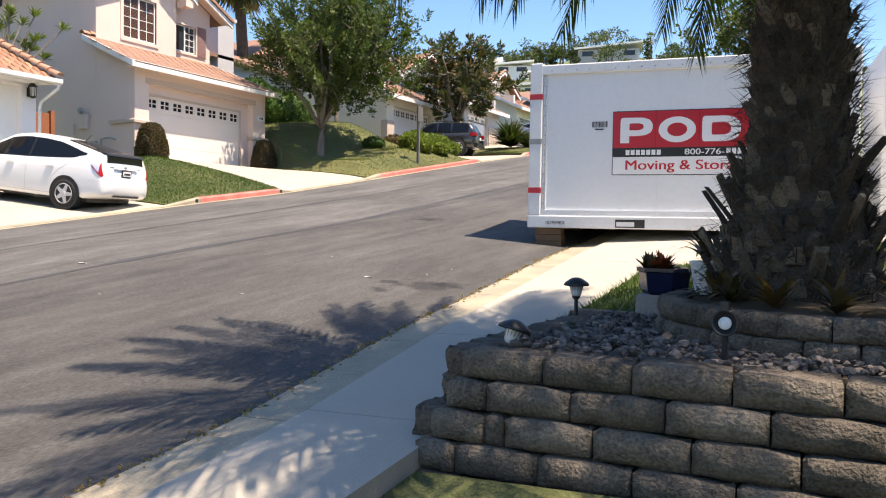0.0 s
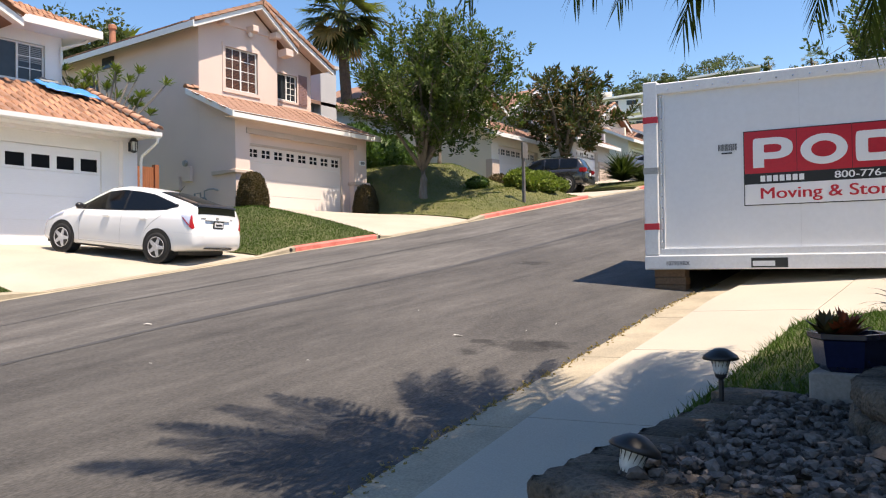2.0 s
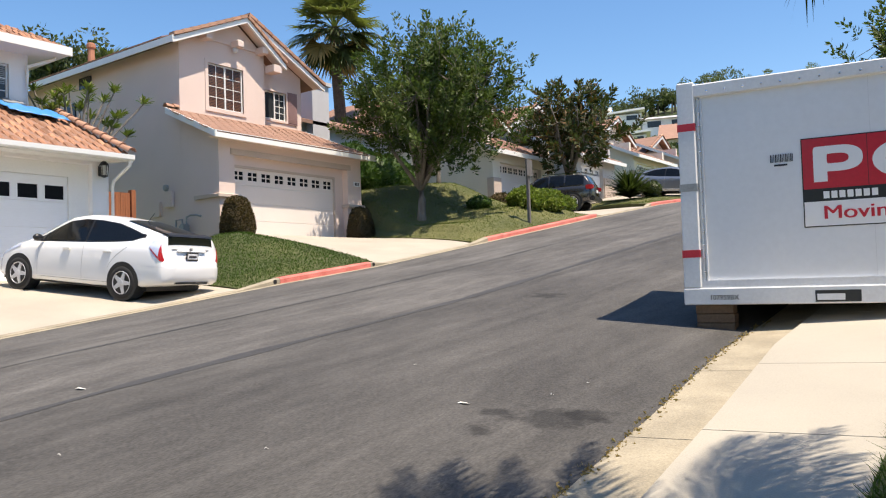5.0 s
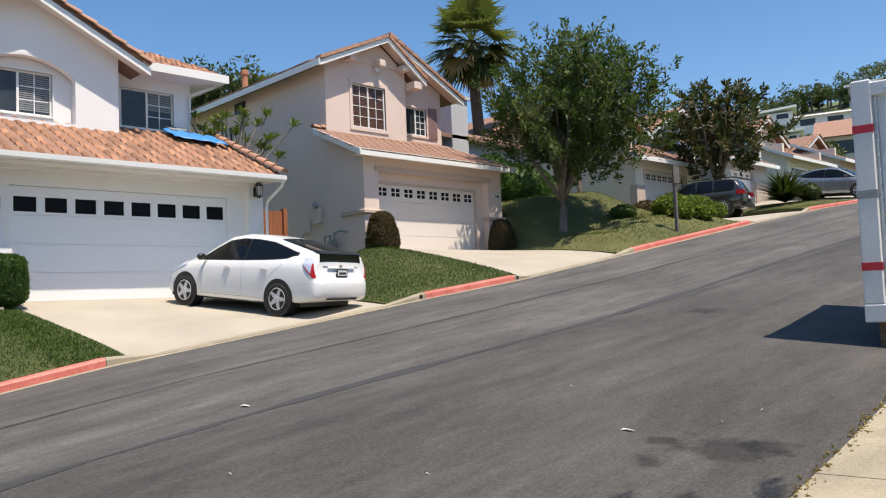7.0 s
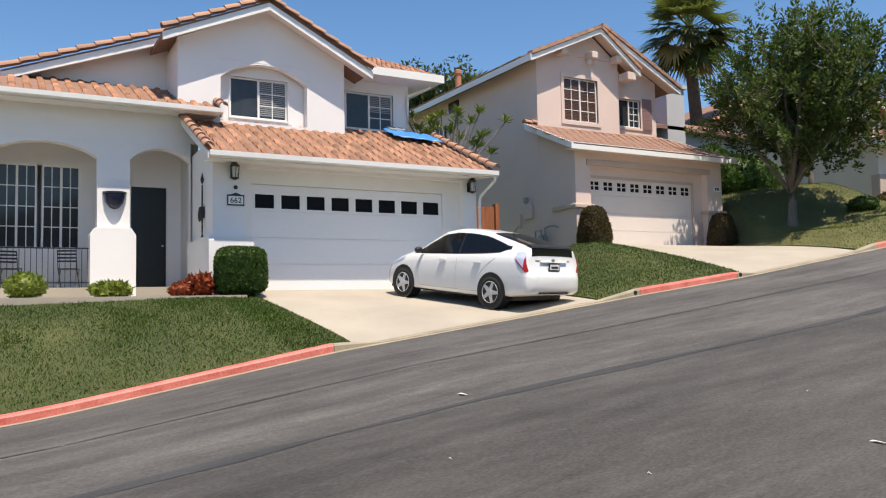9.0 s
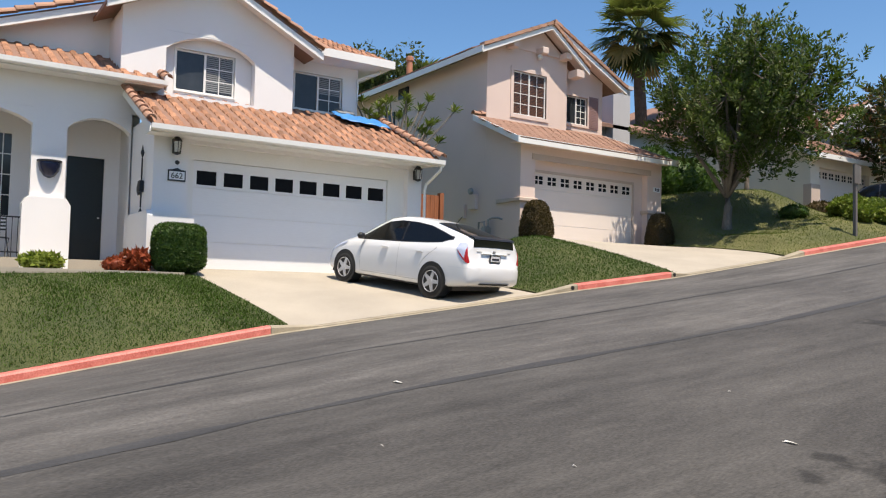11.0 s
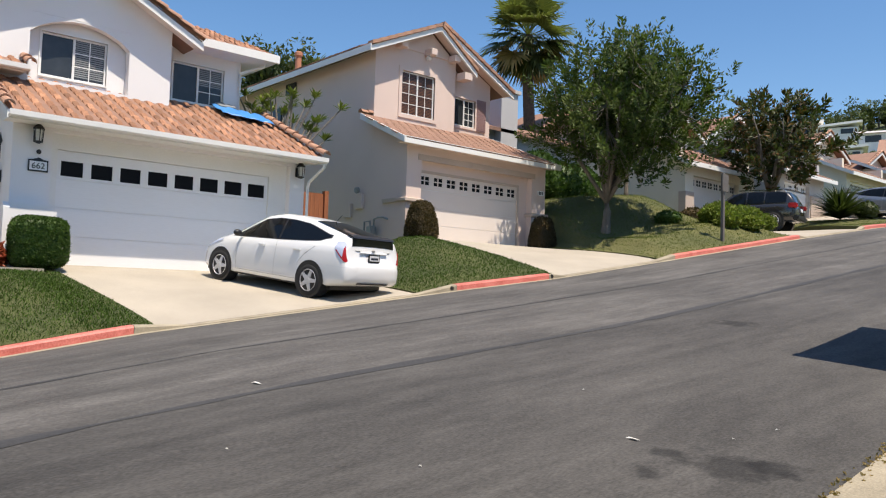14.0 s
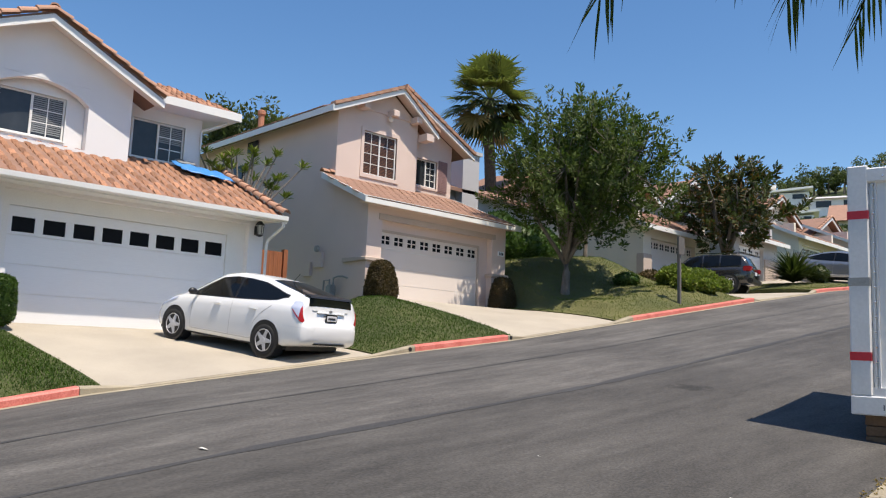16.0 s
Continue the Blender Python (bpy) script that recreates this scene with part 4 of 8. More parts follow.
prism(bm, [(-5.3, 5.6), (-1.6, 5.6), (-1.6, 7.8), (-5.3, 6.4)], "x", -17.95, -17.7)
part("gable_wall", bm, M["white"], h1)
tile_field(h1, roof_frame((-16.14, 5.74, 7.47), (0, -1, 0), (-1, 0, 0.43)), 0, 0, 9, 7, False, lambda x, y: x > y * 0.4)
# porch roof
bm = BM()
SP = 0.42
deck(bm, [(-15.6, -11, 5.66), (-15.6, -0.78, 5.66), (-18.2, -0.78, 5.66 + 2.6 * SP), (-18.2, -11, 5.66 + 2.6 * SP)], 0.07)
part("porch_roof", bm, M["ftile"], h1)
board(h1, [(-15.62, -11, 5.67), (-15.62, -0.78, 5.67)], 0.17, 0.03)
gutter_pipe(h1, (-15.51, -11, 5.6), (-15.51, -0.74, 5.6))
bm = BM()
deck(bm, [(-15.65, -9.5, 5.55), (-15.65, -0.8, 5.55), (-16.2, -0.8, 5.57), (-16.2, -9.5, 5.57)], 0.03)
part("soffit", bm, M["trim"], h1)
bm = BM()
cap_tiles(bm, (-15.5, -0.72, 5.7), (-16.25, -0.72, 5.7 + 0.75 * SP), 0.1)
part("rake_tiles", bm, M["rake"], h1)["kind"] = "stuff"
board(h1, [(-15.6, -0.75, 5.65), (-16.2, -0.75, 5.65 + 0.6 * SP)], 0.2, 0.03, out=(0, 1, 0))

coach_lamp(-14.13, -0.86, 3.86, "black iron wall lantern beside the garage door")
coach_lamp(-14.13, 5.28, 3.86, "black iron wall lantern at the garage corner")
# house number plaque
e = thing("number_plaque", pose(-14.14, -0.8, 3.3), "black and white house number plaque reading 662", "sign")
bm = BM()
prism(bm, [(-0.99, 3.16), (-0.61, 3.16), (-0.61, 3.4), (-0.7, 3.41), (-0.8, 3.45), (-0.9, 3.41), (-0.99, 3.4)], "x", -14.148, -14.12)
part("plaque", bm, M["black"], e)
bm = BM()
box(bm, -14.119, -14.116, -0.965, -0.635, 3.19, 3.37)
part("panel", bm, M["podwhite"], e)


def text_on(parent, words, origin, height, m_rot, material, name="lettering", width=None, bold=0.0):
    cu = bpy.data.curves.new(name, "FONT")
    cu.body = words
    cu.size = height / 0.7
    cu.extrude = 0.0015
    cu.offset = bold
    cu.align_x = "LEFT"
    tmp = bpy.data.objects.new(name, cu)
    scene.collection.objects.link(tmp)
    bpy.context.view_layer.update()
    me = bpy.data.meshes.new_from_object(tmp.evaluated_get(bpy.context.evaluated_depsgraph_get()))
    bpy.data.objects.remove(tmp)
    me.materials.clear()
    me.materials.append(material)
    xs = [v.co.x for v in me.vertices]
    s = (width / (max(xs) - min(xs))) if width else 1.0
    ob = new(name, me)
    m_ = Matrix.Translation(origin) @ m_rot @ Matrix.Diagonal((s, 1, 1, 1)) @ Matrix.Translation((-min(xs), 0, 0))
    me.transform(m_)
    if parent is not None:
        ob.parent = parent
        ob.matrix_parent_inverse = parent.matrix_basis.inverted()
    return ob


FACE_X = Matrix(((0, 0, 1, 0), (1, 0, 0, 0), (0, 1, 0, 0), (0, 0, 0, 1)))
text_on(e, "662", (-14.1125, -0.925, 3.22), 0.12, FACE_X, M["ink"], "numerals", 0.25, 0.0012)
bm = BM()
lathe(bm, [(0.005, 0), (0.045, 0.0), (0.05, 0.02), (0.03, 0.03)], 12, Matrix.Translation((-14.148, -0.8, 3.57)) @ Euler((0, radians(90), 0)).to_matrix().to_4x4())
tagged(part("doorbell_disc", bm, M["black"]), "small round black disc on white stucco", "ornament")
# planter on the pier
e = thing("wall_planter", pose(-16.2, -3.06, 3.4), "dark glazed half-round wall planter on a white pier", "planter")
bm = BM()
lathe(bm, [(0.02, 3.22), (0.11, 3.26), (0.2, 3.38), (0.235, 3.52), (0.24, 3.6), (0.2, 3.6), (0.18, 3.5)], 20, Matrix.Translation((-16.19, -3.06, 0)))
part("bowl", bm, M["glazed"], e, smooth=True)
bm = BM()
lathe(bm, [(0.245, 3.575), (0.262, 3.585), (0.262, 3.615), (0.235, 3.62)], 20, Matrix.Translation((-16.19, -3.06, 0)))
part("rim", bm, M["black"], e)
# iron ornament on the side wall of the garage
e = thing("iron_ornament", pose(-15.3, -1.31, 3.1), "black wrought iron spear ornament on white wall", "ornament")
bm = BM()
tube(bm, [(-14.9, -1.36, 2.6), (-14.9, -1.36, 3.7)], 0.018, 6)
lathe(bm, [(0.004, 0), (0.045, 0.12), (0.02, 0.2), (0.004, 0.3)], 6, Matrix.Translation((-14.9, -1.36, 3.7)))
lathe(bm, [(0.004, -0.3), (0.02, -0.2), (0.045, -0.12), (0.004, 0.0)], 6, Matrix.Translation((-14.9, -1.36, 2.6)))
part("spear", bm, M["black"], e)
bm = BM()
lathe(bm, [(0.01, 0), (0.14, 0.01), (0.16, 0.04), (0.08, 0.06)], 12, Matrix.Translation((-15.25, -1.305, 3.05)) @ Euler((radians(90), 0, 0)).to_matrix().to_4x4())
box(bm, -15.08, -14.88, -1.4, -1.31, 2.95, 3.2)
part("disc", bm, M["black"], e)
# porch railing
e = thing("porch_railing", pose(-16.3, -4.5, 1.42), "low black wrought iron railing in the porch arch", "railing")
for z in (2.3, 1.52):
    bm = BM()
    box(bm, -16.36, -16.33, -5.5, -3.55, z, z + 0.03)
    part("rail", bm, M["black"], e)
for k in range(17):
    bm = BM()
    y = -5.45 + k * 0.115
    tube(bm, [(-16.345, y, 1.43), (-16.345, y, 2.3)], 0.008, 5)
    part("baluster", bm, M["black"], e)


def bistro_chair(m, label):
    e_ = thing("folding_chair", m, label, "chair", "porch chairs")
    b = BM()
    for s in (-0.2, 0.2):
        tube(b, [m @ Vector((-0.2, s, 0)), m @ Vector((0.16, s, 0.45))], 0.011, 5)
        tube(b, [m @ Vector((0.22, s, 0)), m @ Vector((-0.14, s, 0.45)), m @ Vector((-0.24, s, 0.88))], 0.011, 5)
    part("frame", b, M["black"], e_)
    b = BM()
    box(b, -0.2, 0.2, -0.2, 0.2, 0.44, 0.46, m)
    part("seat", b, M["black"], e_)
    b = BM()
    for k in range(4):
        box(b, -0.25, -0.23, -0.2, 0.2, 0.6 + k * 0.08, 0.64 + k * 0.08, m)
    part("backrest", b, M["black"], e_)


bistro_chair(pose(-16.95, -5.15, 1.42, 0, 0, 15), "black metal folding chair on the porch")
bistro_chair(pose(-16.95, -3.95, 1.42, 0, 0, 165), "black metal folding chair beside the porch window")
# tarpaulin on the roof
V, Fc = [], []
for j in range(9):
    for i in range(13):
        y, d = 4.0 + i * 0.115 + 0.04 * math.sin(j), 2.5 + j * 0.1 - 0.3 * (i / 12)
        V.append((-13.38 - d, y, 4.245 + d * SL1 + 0.11 + 0.045 * noise.noise(Vector((i * 0.6, j * 0.7, 2))) + 0.02 * math.sin(i * 1.9)))
Fc = [(j * 13 + i, j * 13 + i + 1, (j + 1) * 13 + i + 1, (j + 1) * 13 + i) for j in range(8) for i in range(12)]
tp = raw("tarpaulin", V, Fc, M["tarp"], smooth=True)
so = tp.modifiers.new("thick", "SOLIDIFY")
so.thickness = 0.012
tagged(tp, "crumpled blue tarpaulin lying on the tile roof", "tarpaulin")
V = []
for j in range(5):
    for i in range(6):
        y, d = 4.2 + i * 0.1, 3.15 + j * 0.07
        V.append((-13.38 - d, y, 4.245 + d * SL1 + 0.15 + 0.05 * noise.noise(Vector((i * 0.9, j * 0.9, 8)))))
Fc = [(j * 6 + i, j * 6 + i + 1, (j + 1) * 6 + i + 1, (j + 1) * 6 + i) for j in range(4) for i in range(5)]
tp = raw("sandbag", V, Fc, M["pale"], smooth=True)
so = tp.modifiers.new("thick", "SOLIDIFY")
so.thickness = 0.06
tagged(tp, "grey sandbag weighing down the blue tarpaulin", "sandbag")
# side fence of cedar
e = thing("side_gate", pose(-15.5, 6.3, 1.3), "reddish cedar board gate between the houses", "gate")
for k in range(13):
    bm = BM()
    box(bm, -16.3, -16.27, 5.55 + k * 0.145, 5.55 + k * 0.145 + 0.138, 1.35, 3.72)
    part("board", bm, M["cedar"], e)
for z in (3.35, 1.7):
    bm = BM()
    box(bm, -16.34, -16.3, 5.55, 7.43, z, z + 0.1)
    part("rail", bm, M["cedar"], e)
bm = BM()
box(bm, -16.36, -16.2, 7.44, 7.57, 1.3, 3.8)
part("post", bm, M["cedar"], e)

# ---- pink house ----
h2 = thing("pink_house", pose(-17, 12.5, 2.49), "pale pink stucco two-storey house with brown tiles", "house")
bm = BM()
wall_with_holes(bm, -15.2, W, (9.66, 15.9), (1.9, 5.5), [(10.24, 15.2, 1.9, 5.02)])
part("garage_wall", bm, M["pink"], h2)
bm = BM()
box(bm, -27, -17.25, 9.66, 9.9, 5.0, 8.7)
box(bm, -27, -15.45, 9.66, 9.9, 1.5, 5.0)
box(bm, -17.25, -15.45, 9.664, 9.9, 5.0, 5.55)
prism(bm, [(-15.3, 5.552), (-17.25, 5.552), (-17.25, 6.5)], "y", 9.664, 9.9)
part("side_wall", bm, M["pink"], h2)
bm = BM()
box(bm, -27, -15.45, 15.66, 15.9, 1.9, 5.6)
part("side_wall", bm, M["pink"], h2)
bm = BM()
box(bm, -15.52, -15.44, 10.2, 10.32, 1.9, 5.05)
box(bm, -15.52, -15.44, 14.72, 15.25, 1.9, 5.05)
box(bm, -15.52, -15.44, 10.32, 14.72, 4.66, 5.05)
part("door_reveal", bm, M["pink"], h2)
bm = BM()
box(bm, -15.44, -15.405, 10.24, 10.3, 2.4, 4.72)
box(bm, -15.44, -15.405, 14.7, 14.78, 2.4, 4.72)
box(bm, -15.44, -15.405, 10.3, 14.7, 4.64, 4.72)
box(bm, -15.24, -15.17, 10.1, 15.35, 4.98, 5.16)
part("door_surround", bm, M["band"], h2)
bm = BM()
box(bm, -15.75, -15.54, 9.95, 15.6, 1.9, 5.3)
part("garage_backing", bm, M["pink"], h2)
garage_door(h2, -15.46, 10.32, 14.72, 2.50, 4.66, "pdoor", 8, 4.28, 0.26, 0.36, cross=True, label="pale pink sectional garage door with small panes")
for a, b in ((9.56, 10.3), (15.12, 16.0)):
    bm = BM()
    box(bm, -15.6, -15.1, a, b, 3.66, 3.78)
    bevel(bm, 0.02)
    part("band", bm, M["band"], h2)
bm = BM()
box(bm, -16.3, -15.6, 9.58, 9.66, 3.66, 3.78)
part("band", bm, M["band"], h2)
bm = BM()
wall_with_holes(bm, -17.0, W, (9.66, 13.1), (5.0, 8.65), [(10.74, 12.16, 6.79, 8.25)])
prism(bm, [(9.66, 8.65), (13.1, 8.65), (13.1, 8.95), (12.0, 9.75), (9.66, 8.7)], "x", -17.25, -17.0)
part("upper_wall", bm, M["pink"], h2)
bm = BM()
wall_with_holes(bm, -17.35, W, (13.1, 15.15), (5.0, 8.6), [(13.4, 14.4, 6.9, 7.9)])
prism(bm, [(12.4, 8.6), (15.15, 8.6), (12.4, 10.0)], "x", -17.6, -17.35)
part("upper_wall", bm, M["pink"], h2)
bm = BM()
box(bm, -27, -17.6, 14.9, 15.15, 5.0, 8.6)
part("side_wall", bm, M["pink"], h2)
bm = BM()
box(bm, -17.36, -17.22, 12.9, 13.096, 5.0, 9.0)
part("return_wall", bm, M["pink"], h2)
window(h2, -17.0, 10.74, 12.16, 6.79, 8.25, grid=(2, 4), blind=("blind", (0, 1), 0.0), casing=0.12, setback=0.07, grid_all=True)
window(h2, -17.35, 13.4, 14.4, 6.9, 7.9, grid=(2, 4), blind=("pale", (), 0.0), casing=0.08, setback=0.07)
bm = BM()
box(bm, -17.35, -17.31, 14.46, 14.92, 6.82, 7.98)
for k in range(18):
    box(bm, -17.31, -17.298, 14.5, 14.88, 6.87 + k * 0.06, 6.91 + k * 0.06)
part("shutter", bm, M["shutter"], h2, "mauve louvred shutter")
# eave roof over garage, turning along the side
bm = BM()
SL2 = 0.44
deck(bm, [(-14.72, 9.2, 5.52), (-14.72, 16.15, 5.52), (-17.35, 15.2, 5.52 + 2.6 * SL2), (-17.35, 9.55, 5.52 + 2.6 * SL2), (-17.0, 9.2, 5.52 + 2.28 * SL2)], 0.06)
part("garage_roof", bm, M["ftile"], h2)
bm = BM()
flat_tiles(bm, roof_frame((-14.68, 16.15, 5.52), (0, -1, 0), (-1, 0, SL2)), 6.95, 2.5, keep=lambda x, y: x > y * 0.38)
part("roof_tiles", bm, M["ftile"], h2)["kind"] = "stuff"
board(h2, [(-14.74, 9.17, 5.53), (-14.74, 16.18, 5.53)], 0.2, 0.04)
board(h2, [(-14.72, 9.2, 5.52), (-17.05, 9.2, 5.52 + 2.33 * SL2)], 0.19, 0.04, out=(0, -1, 0))
board(h2, [(-14.72, 16.15, 5.52), (-17.3, 15.25, 5.52 + 2.58 * SL2)], 0.19, 0.04, out=(0, 1, 0))
bm = BM()
deck(bm, [(-14.78, 9.25, 5.4), (-14.78, 16.1, 5.4), (-15.2, 16.1, 5.42), (-15.2, 9.25, 5.42)], 0.03)
part("soffit", bm, M["pink"], h2)
bm = BM()
cap_tiles(bm, (-17.1, 9.2, 6.56), (-17.1, 9.75, 6.6), 0.1, 0.3)
part("rake_tiles", bm, M["rake"], h2)["kind"] = "stuff"
# nested gables
bm = BM()
P1, P2 = (12.0, 9.95), (12.35, 10.15)
deck(bm, [(-16.55, *P1), (-16.55, 13.68, 8.72), (-18, 13.68, 8.72), (-18, *P1)], 0.08)
deck(bm, [(-16.55, *P1), (-18, *P1), (-18, 9.15, 8.68), (-16.55, 9.15, 8.68)], 0.08)
deck(bm, [(-16.85, *P2), (-16.85, 15.85, 8.4), (-27, 15.85, 8.4), (-27, *P2)], 0.08)
deck(bm, [(-17.9, *P2), (-27, *P2), (-27, 9.15, 8.68), (-17.9, 9.15, 8.68)], 0.08)
part("upper_roof", bm, M["ftile"], h2)
bm = BM()
for q in ([(-16.57, *P1), (-16.57, 13.66, 8.73), (-17.0, 13.66, 8.73), (-17.0, *P1)], [(-16.57, *P1), (-17.0, *P1), (-17.0, 9.17, 8.69), (-16.57, 9.17, 8.69)],
          [(-16.87, *P2), (-16.87, 15.83, 8.41), (-17.35, 15.83, 8.41), (-17.35, *P2)], [(-17.0, 9.17, 8.69), (-17.0, 9.66, 8.9), (-27, 9.66, 8.9), (-27, 9.17, 8.69)]):
    deck(bm, [(a, b, c - 0.085) for a, b, c in q], 0.02)
part("soffit", bm, M["pink"], h2)
bm = BM()
for (xa, p, q) in ((-16.55, P1, (13.7, 8.7)), (-16.55, P1, (9.13, 8.66)), (-16.85, P2, (15.87, 8.38))):
    deck(bm, [(xa - 0.04, p[0], p[1] - 0.05), (xa + 0.04, p[0], p[1] - 0.05), (xa + 0.04, q[0], q[1] - 0.05), (xa - 0.04, q[0], q[1] - 0.05)], 0.17)
part("barge_board", bm, M["trim"], h2)
board(h2, [(-16.5, 9.13, 8.66), (-27, 9.13, 8.66)], 0.2, 0.04, out=(0, -1, 0))
bm = BM()
for (xa, p, q) in ((-16.52, P1, (13.7, 8.72)), (-16.52, P1, (9.13, 8.68)), (-16.82, P2, (15.87, 8.4))):
    a, b = Vector((xa, *q)), Vector((xa, *p))
    n_ = round((b - a).length / 0.36)
    for k in range(n_):
        u, v = a + (b - a) * (k / n_), a + (b - a) * ((k + 1.06) / n_)
        deck(bm, [(xa - 0.2, u.y, u.z + 0.085), (xa + 0.07, u.y, u.z + 0.085), (xa + 0.07, v.y, v.z + 0.06), (xa - 0.2, v.y, v.z + 0.06)], 0.11)
part("rake_tiles", bm, M["rake"], h2)["kind"] = "stuff"
bm = BM()
flat_tiles(bm, roof_frame((-16.8, 15.85, 8.42), (-1, 0, 0), (0, -1, (P2[1] - 8.4) / (15.85 - P2[0]))), 6, 3.4)
flat_tiles(bm, roof_frame((-27, 9.15, 8.7), (1, 0, 0), (0, 1, (P1[1] - 8.68) / (P1[0] - 9.15))), 10, 2.9)
part("roof_tiles", bm, M["ftile"], h2)["kind"] = "stuff"
# brackets and beam under the gable
bm = BM()
box(bm, -17.0, -16.95, 10.3, 13.3, 8.98, 9.06)
part("gable_beam", bm, M["pink"], h2)
for y in (10.55, 11.8, 12.85):
    bm = BM()
    box(bm, -17.0, -16.6, y - 0.13, y + 0.13, 8.9, 9.12)
    bevel(bm, 0.02)
    part("corbel", bm, M["pink"], h2)
bm = BM()
box(bm, -17.0, -16.55, 13.15, 13.5, 8.35, 8.6)
part("corbel", bm, M["pink"], h2)
bm = BM()
lathe(bm, [(0.01, -0.09), (0.08, -0.05), (0.1, 0.02), (0.05, 0.1)], 12, Matrix.Translation((-16.85, 11.75, 8.82)))
tagged(part("gable_light", bm, M["glow"]), "small round white light under the gable", "light")
# side wall fittings
bm = BM()
box(bm, -22.6, -21.9, 9.6, 9.66, 8.1, 8.5)
part("vent", bm, M["glass"], h2, "dark attic vent in the side wall")
bm = BM()
box(bm, -23.6, -22.9, 9.6, 9.66, 6.3, 7.7)
part("side_window", bm, M["glass"], h2)
e = thing("gas_meter", pose(-17.0, 9.4, 2.3), "grey gas meter with bent pipes by the wall", "meter")
bm = BM()
box(bm, -16.75, -16.45, 9.32, 9.55, 2.55, 2.95)
bevel(bm, 0.04, 2)
part("meter_body", bm, M["meter"], e)
bm = BM()
tube(bm, [(-16.5, 9.45, 2.9), (-16.5, 9.45, 3.15), (-16.3, 9.45, 3.2), (-16.1, 9.5, 3.2), (-16.0, 9.62, 3.15)], 0.03, 8)
tube(bm, [(-16.7, 9.45, 2.9), (-16.7, 9.45, 3.1), (-17.0, 9.45, 3.1), (-17.05, 9.45, 2.0)], 0.03, 8)
part("pipe", bm, M["meter"], e)
e = thing("electric_meter", pose(-17.6, 9.6, 4), "pink painted electric meter box on the wall", "meter")
bm = BM()
box(bm, -17.75, -17.35, 9.54, 9.66, 3.55, 4.05)
bevel(bm, 0.02)
part("cabinet", bm, M["pink"], e)
bm = BM()
lathe(bm, [(0.1, 0), (0.11, 0.05), (0.09, 0.1), (0.01, 0.11)], 14, Matrix.Translation((-17.55, 9.54, 4.15)) @ Euler((radians(90), 0, 0)).to_matrix().to_4x4())
part("dial", bm, M["meter"], e)
bm = BM()
box(bm, -18.4, -18.0, 9.56, 9.66, 3.3, 3.75)
part("junction_box", bm, M["pink"], e)
bm = BM()
box(bm, -15.2, -15.17, 15.5, 15.8, 4.44, 4.6)
e = tagged(part("number_plate", bm, M["podwhite"]), "small white house number plate on pink stucco", "sign")
bm = BM()
for k in range(3):
    box(bm, -15.171, -15.166, 15.55 + k * 0.075, 15.6 + k * 0.075, 4.47, 4.57)
part("digit_bars", bm, M["ink"], e)

# tiles of the white house's garage and porch roofs, nearest first
tile_field(h1, m, 0, 0, 24, 10, True)
tile_field(h1, roof_frame((-15.53, -0.75, 5.69), (0, -1, 0), (-1, 0, SP)), 0, 0, 34, 7, False)


# ---- storage container on the driveway ----
PM = pose(0.47, 4.1, 0.5, 0, 0.35, 7.0)     # near left foot corner; x along the long side


def in_pod(bm, *a):
    return box(bm, *a, PM)


pod = thing("storage_container", PM, "white portable storage container with red company sign", "container")
PL, PD, PH = 4.88, 2.4, 2.66
bm = BM()
in_pod(bm, 0.06, PL - 0.06, 0.03, PD - 0.03, 0.28, PH - 0.14)
part("body", bm, M["pod"], pod)
bm = BM()
in_pod(bm, -0.012, PL, -0.03, PD + 0.01, 0.0, 0.2)
bevel(bm, 0.012)
part("base_rail", bm, M["podtrim"], pod)
bm = BM()
in_pod(bm, 0.0, PL, -0.006, PD, 0.2, 0.29)
part("skirt", bm, M["podtrim"], pod)
bm = BM()
in_pod(bm, -0.004, PL, -0.022, PD, PH - 0.16, PH)
bevel(bm, 0.014)
part("top_rail", bm, M["podtrim"], pod)
for x in (0.0, PL - 0.2):
    for y in (-0.025, PD - 0.18):
        bm = BM()
        in_pod(bm, x - 0.008, x + 0.2, y, y + 0.2, 0.2, PH + 0.035)
        bevel(bm, 0.015)
        part("corner_post", bm, M["podtrim"], pod)
for x in (0.225, 0.26):
    bm = BM()
    in_pod(bm, x, x + 0.016, 0.005, 0.03, 0.29, PH - 0.16)
    part("edge_trim", bm, M["podtrim"], pod)
for z, mt in ((2.1, "podred"), (0.57, "podred"), (1.37, "meter")):
    bm = BM()
    in_pod(bm, -0.012, 0.2, -0.029, 0.2, z, z + 0.09)
    part("reflective_strip", bm, M[mt], pod, "red reflective strip" if mt == "podred" else "grey strip")
rv_ = BM()
for k in range(22):
    lathe(rv_, [(0.014, 0), (0.012, 0.008), (0.004, 0.012)], 8, PM @ Matrix.Translation((0.35 + k * 0.205, -0.022, PH - 0.1)) @ Euler((radians(90), 0, 0)).to_matrix().to_4x4())
for k in range(14):
    lathe(rv_, [(0.012, 0), (0.01, 0.008), (0.004, 0.012)], 8, PM @ Matrix.Translation((0.242, 0.004, 0.4 + k * 0.16)) @ Euler((radians(90), 0, 0)).to_matrix().to_4x4())
part("rivets", rv_, M["chrome"], pod)["kind"] = "stuff"
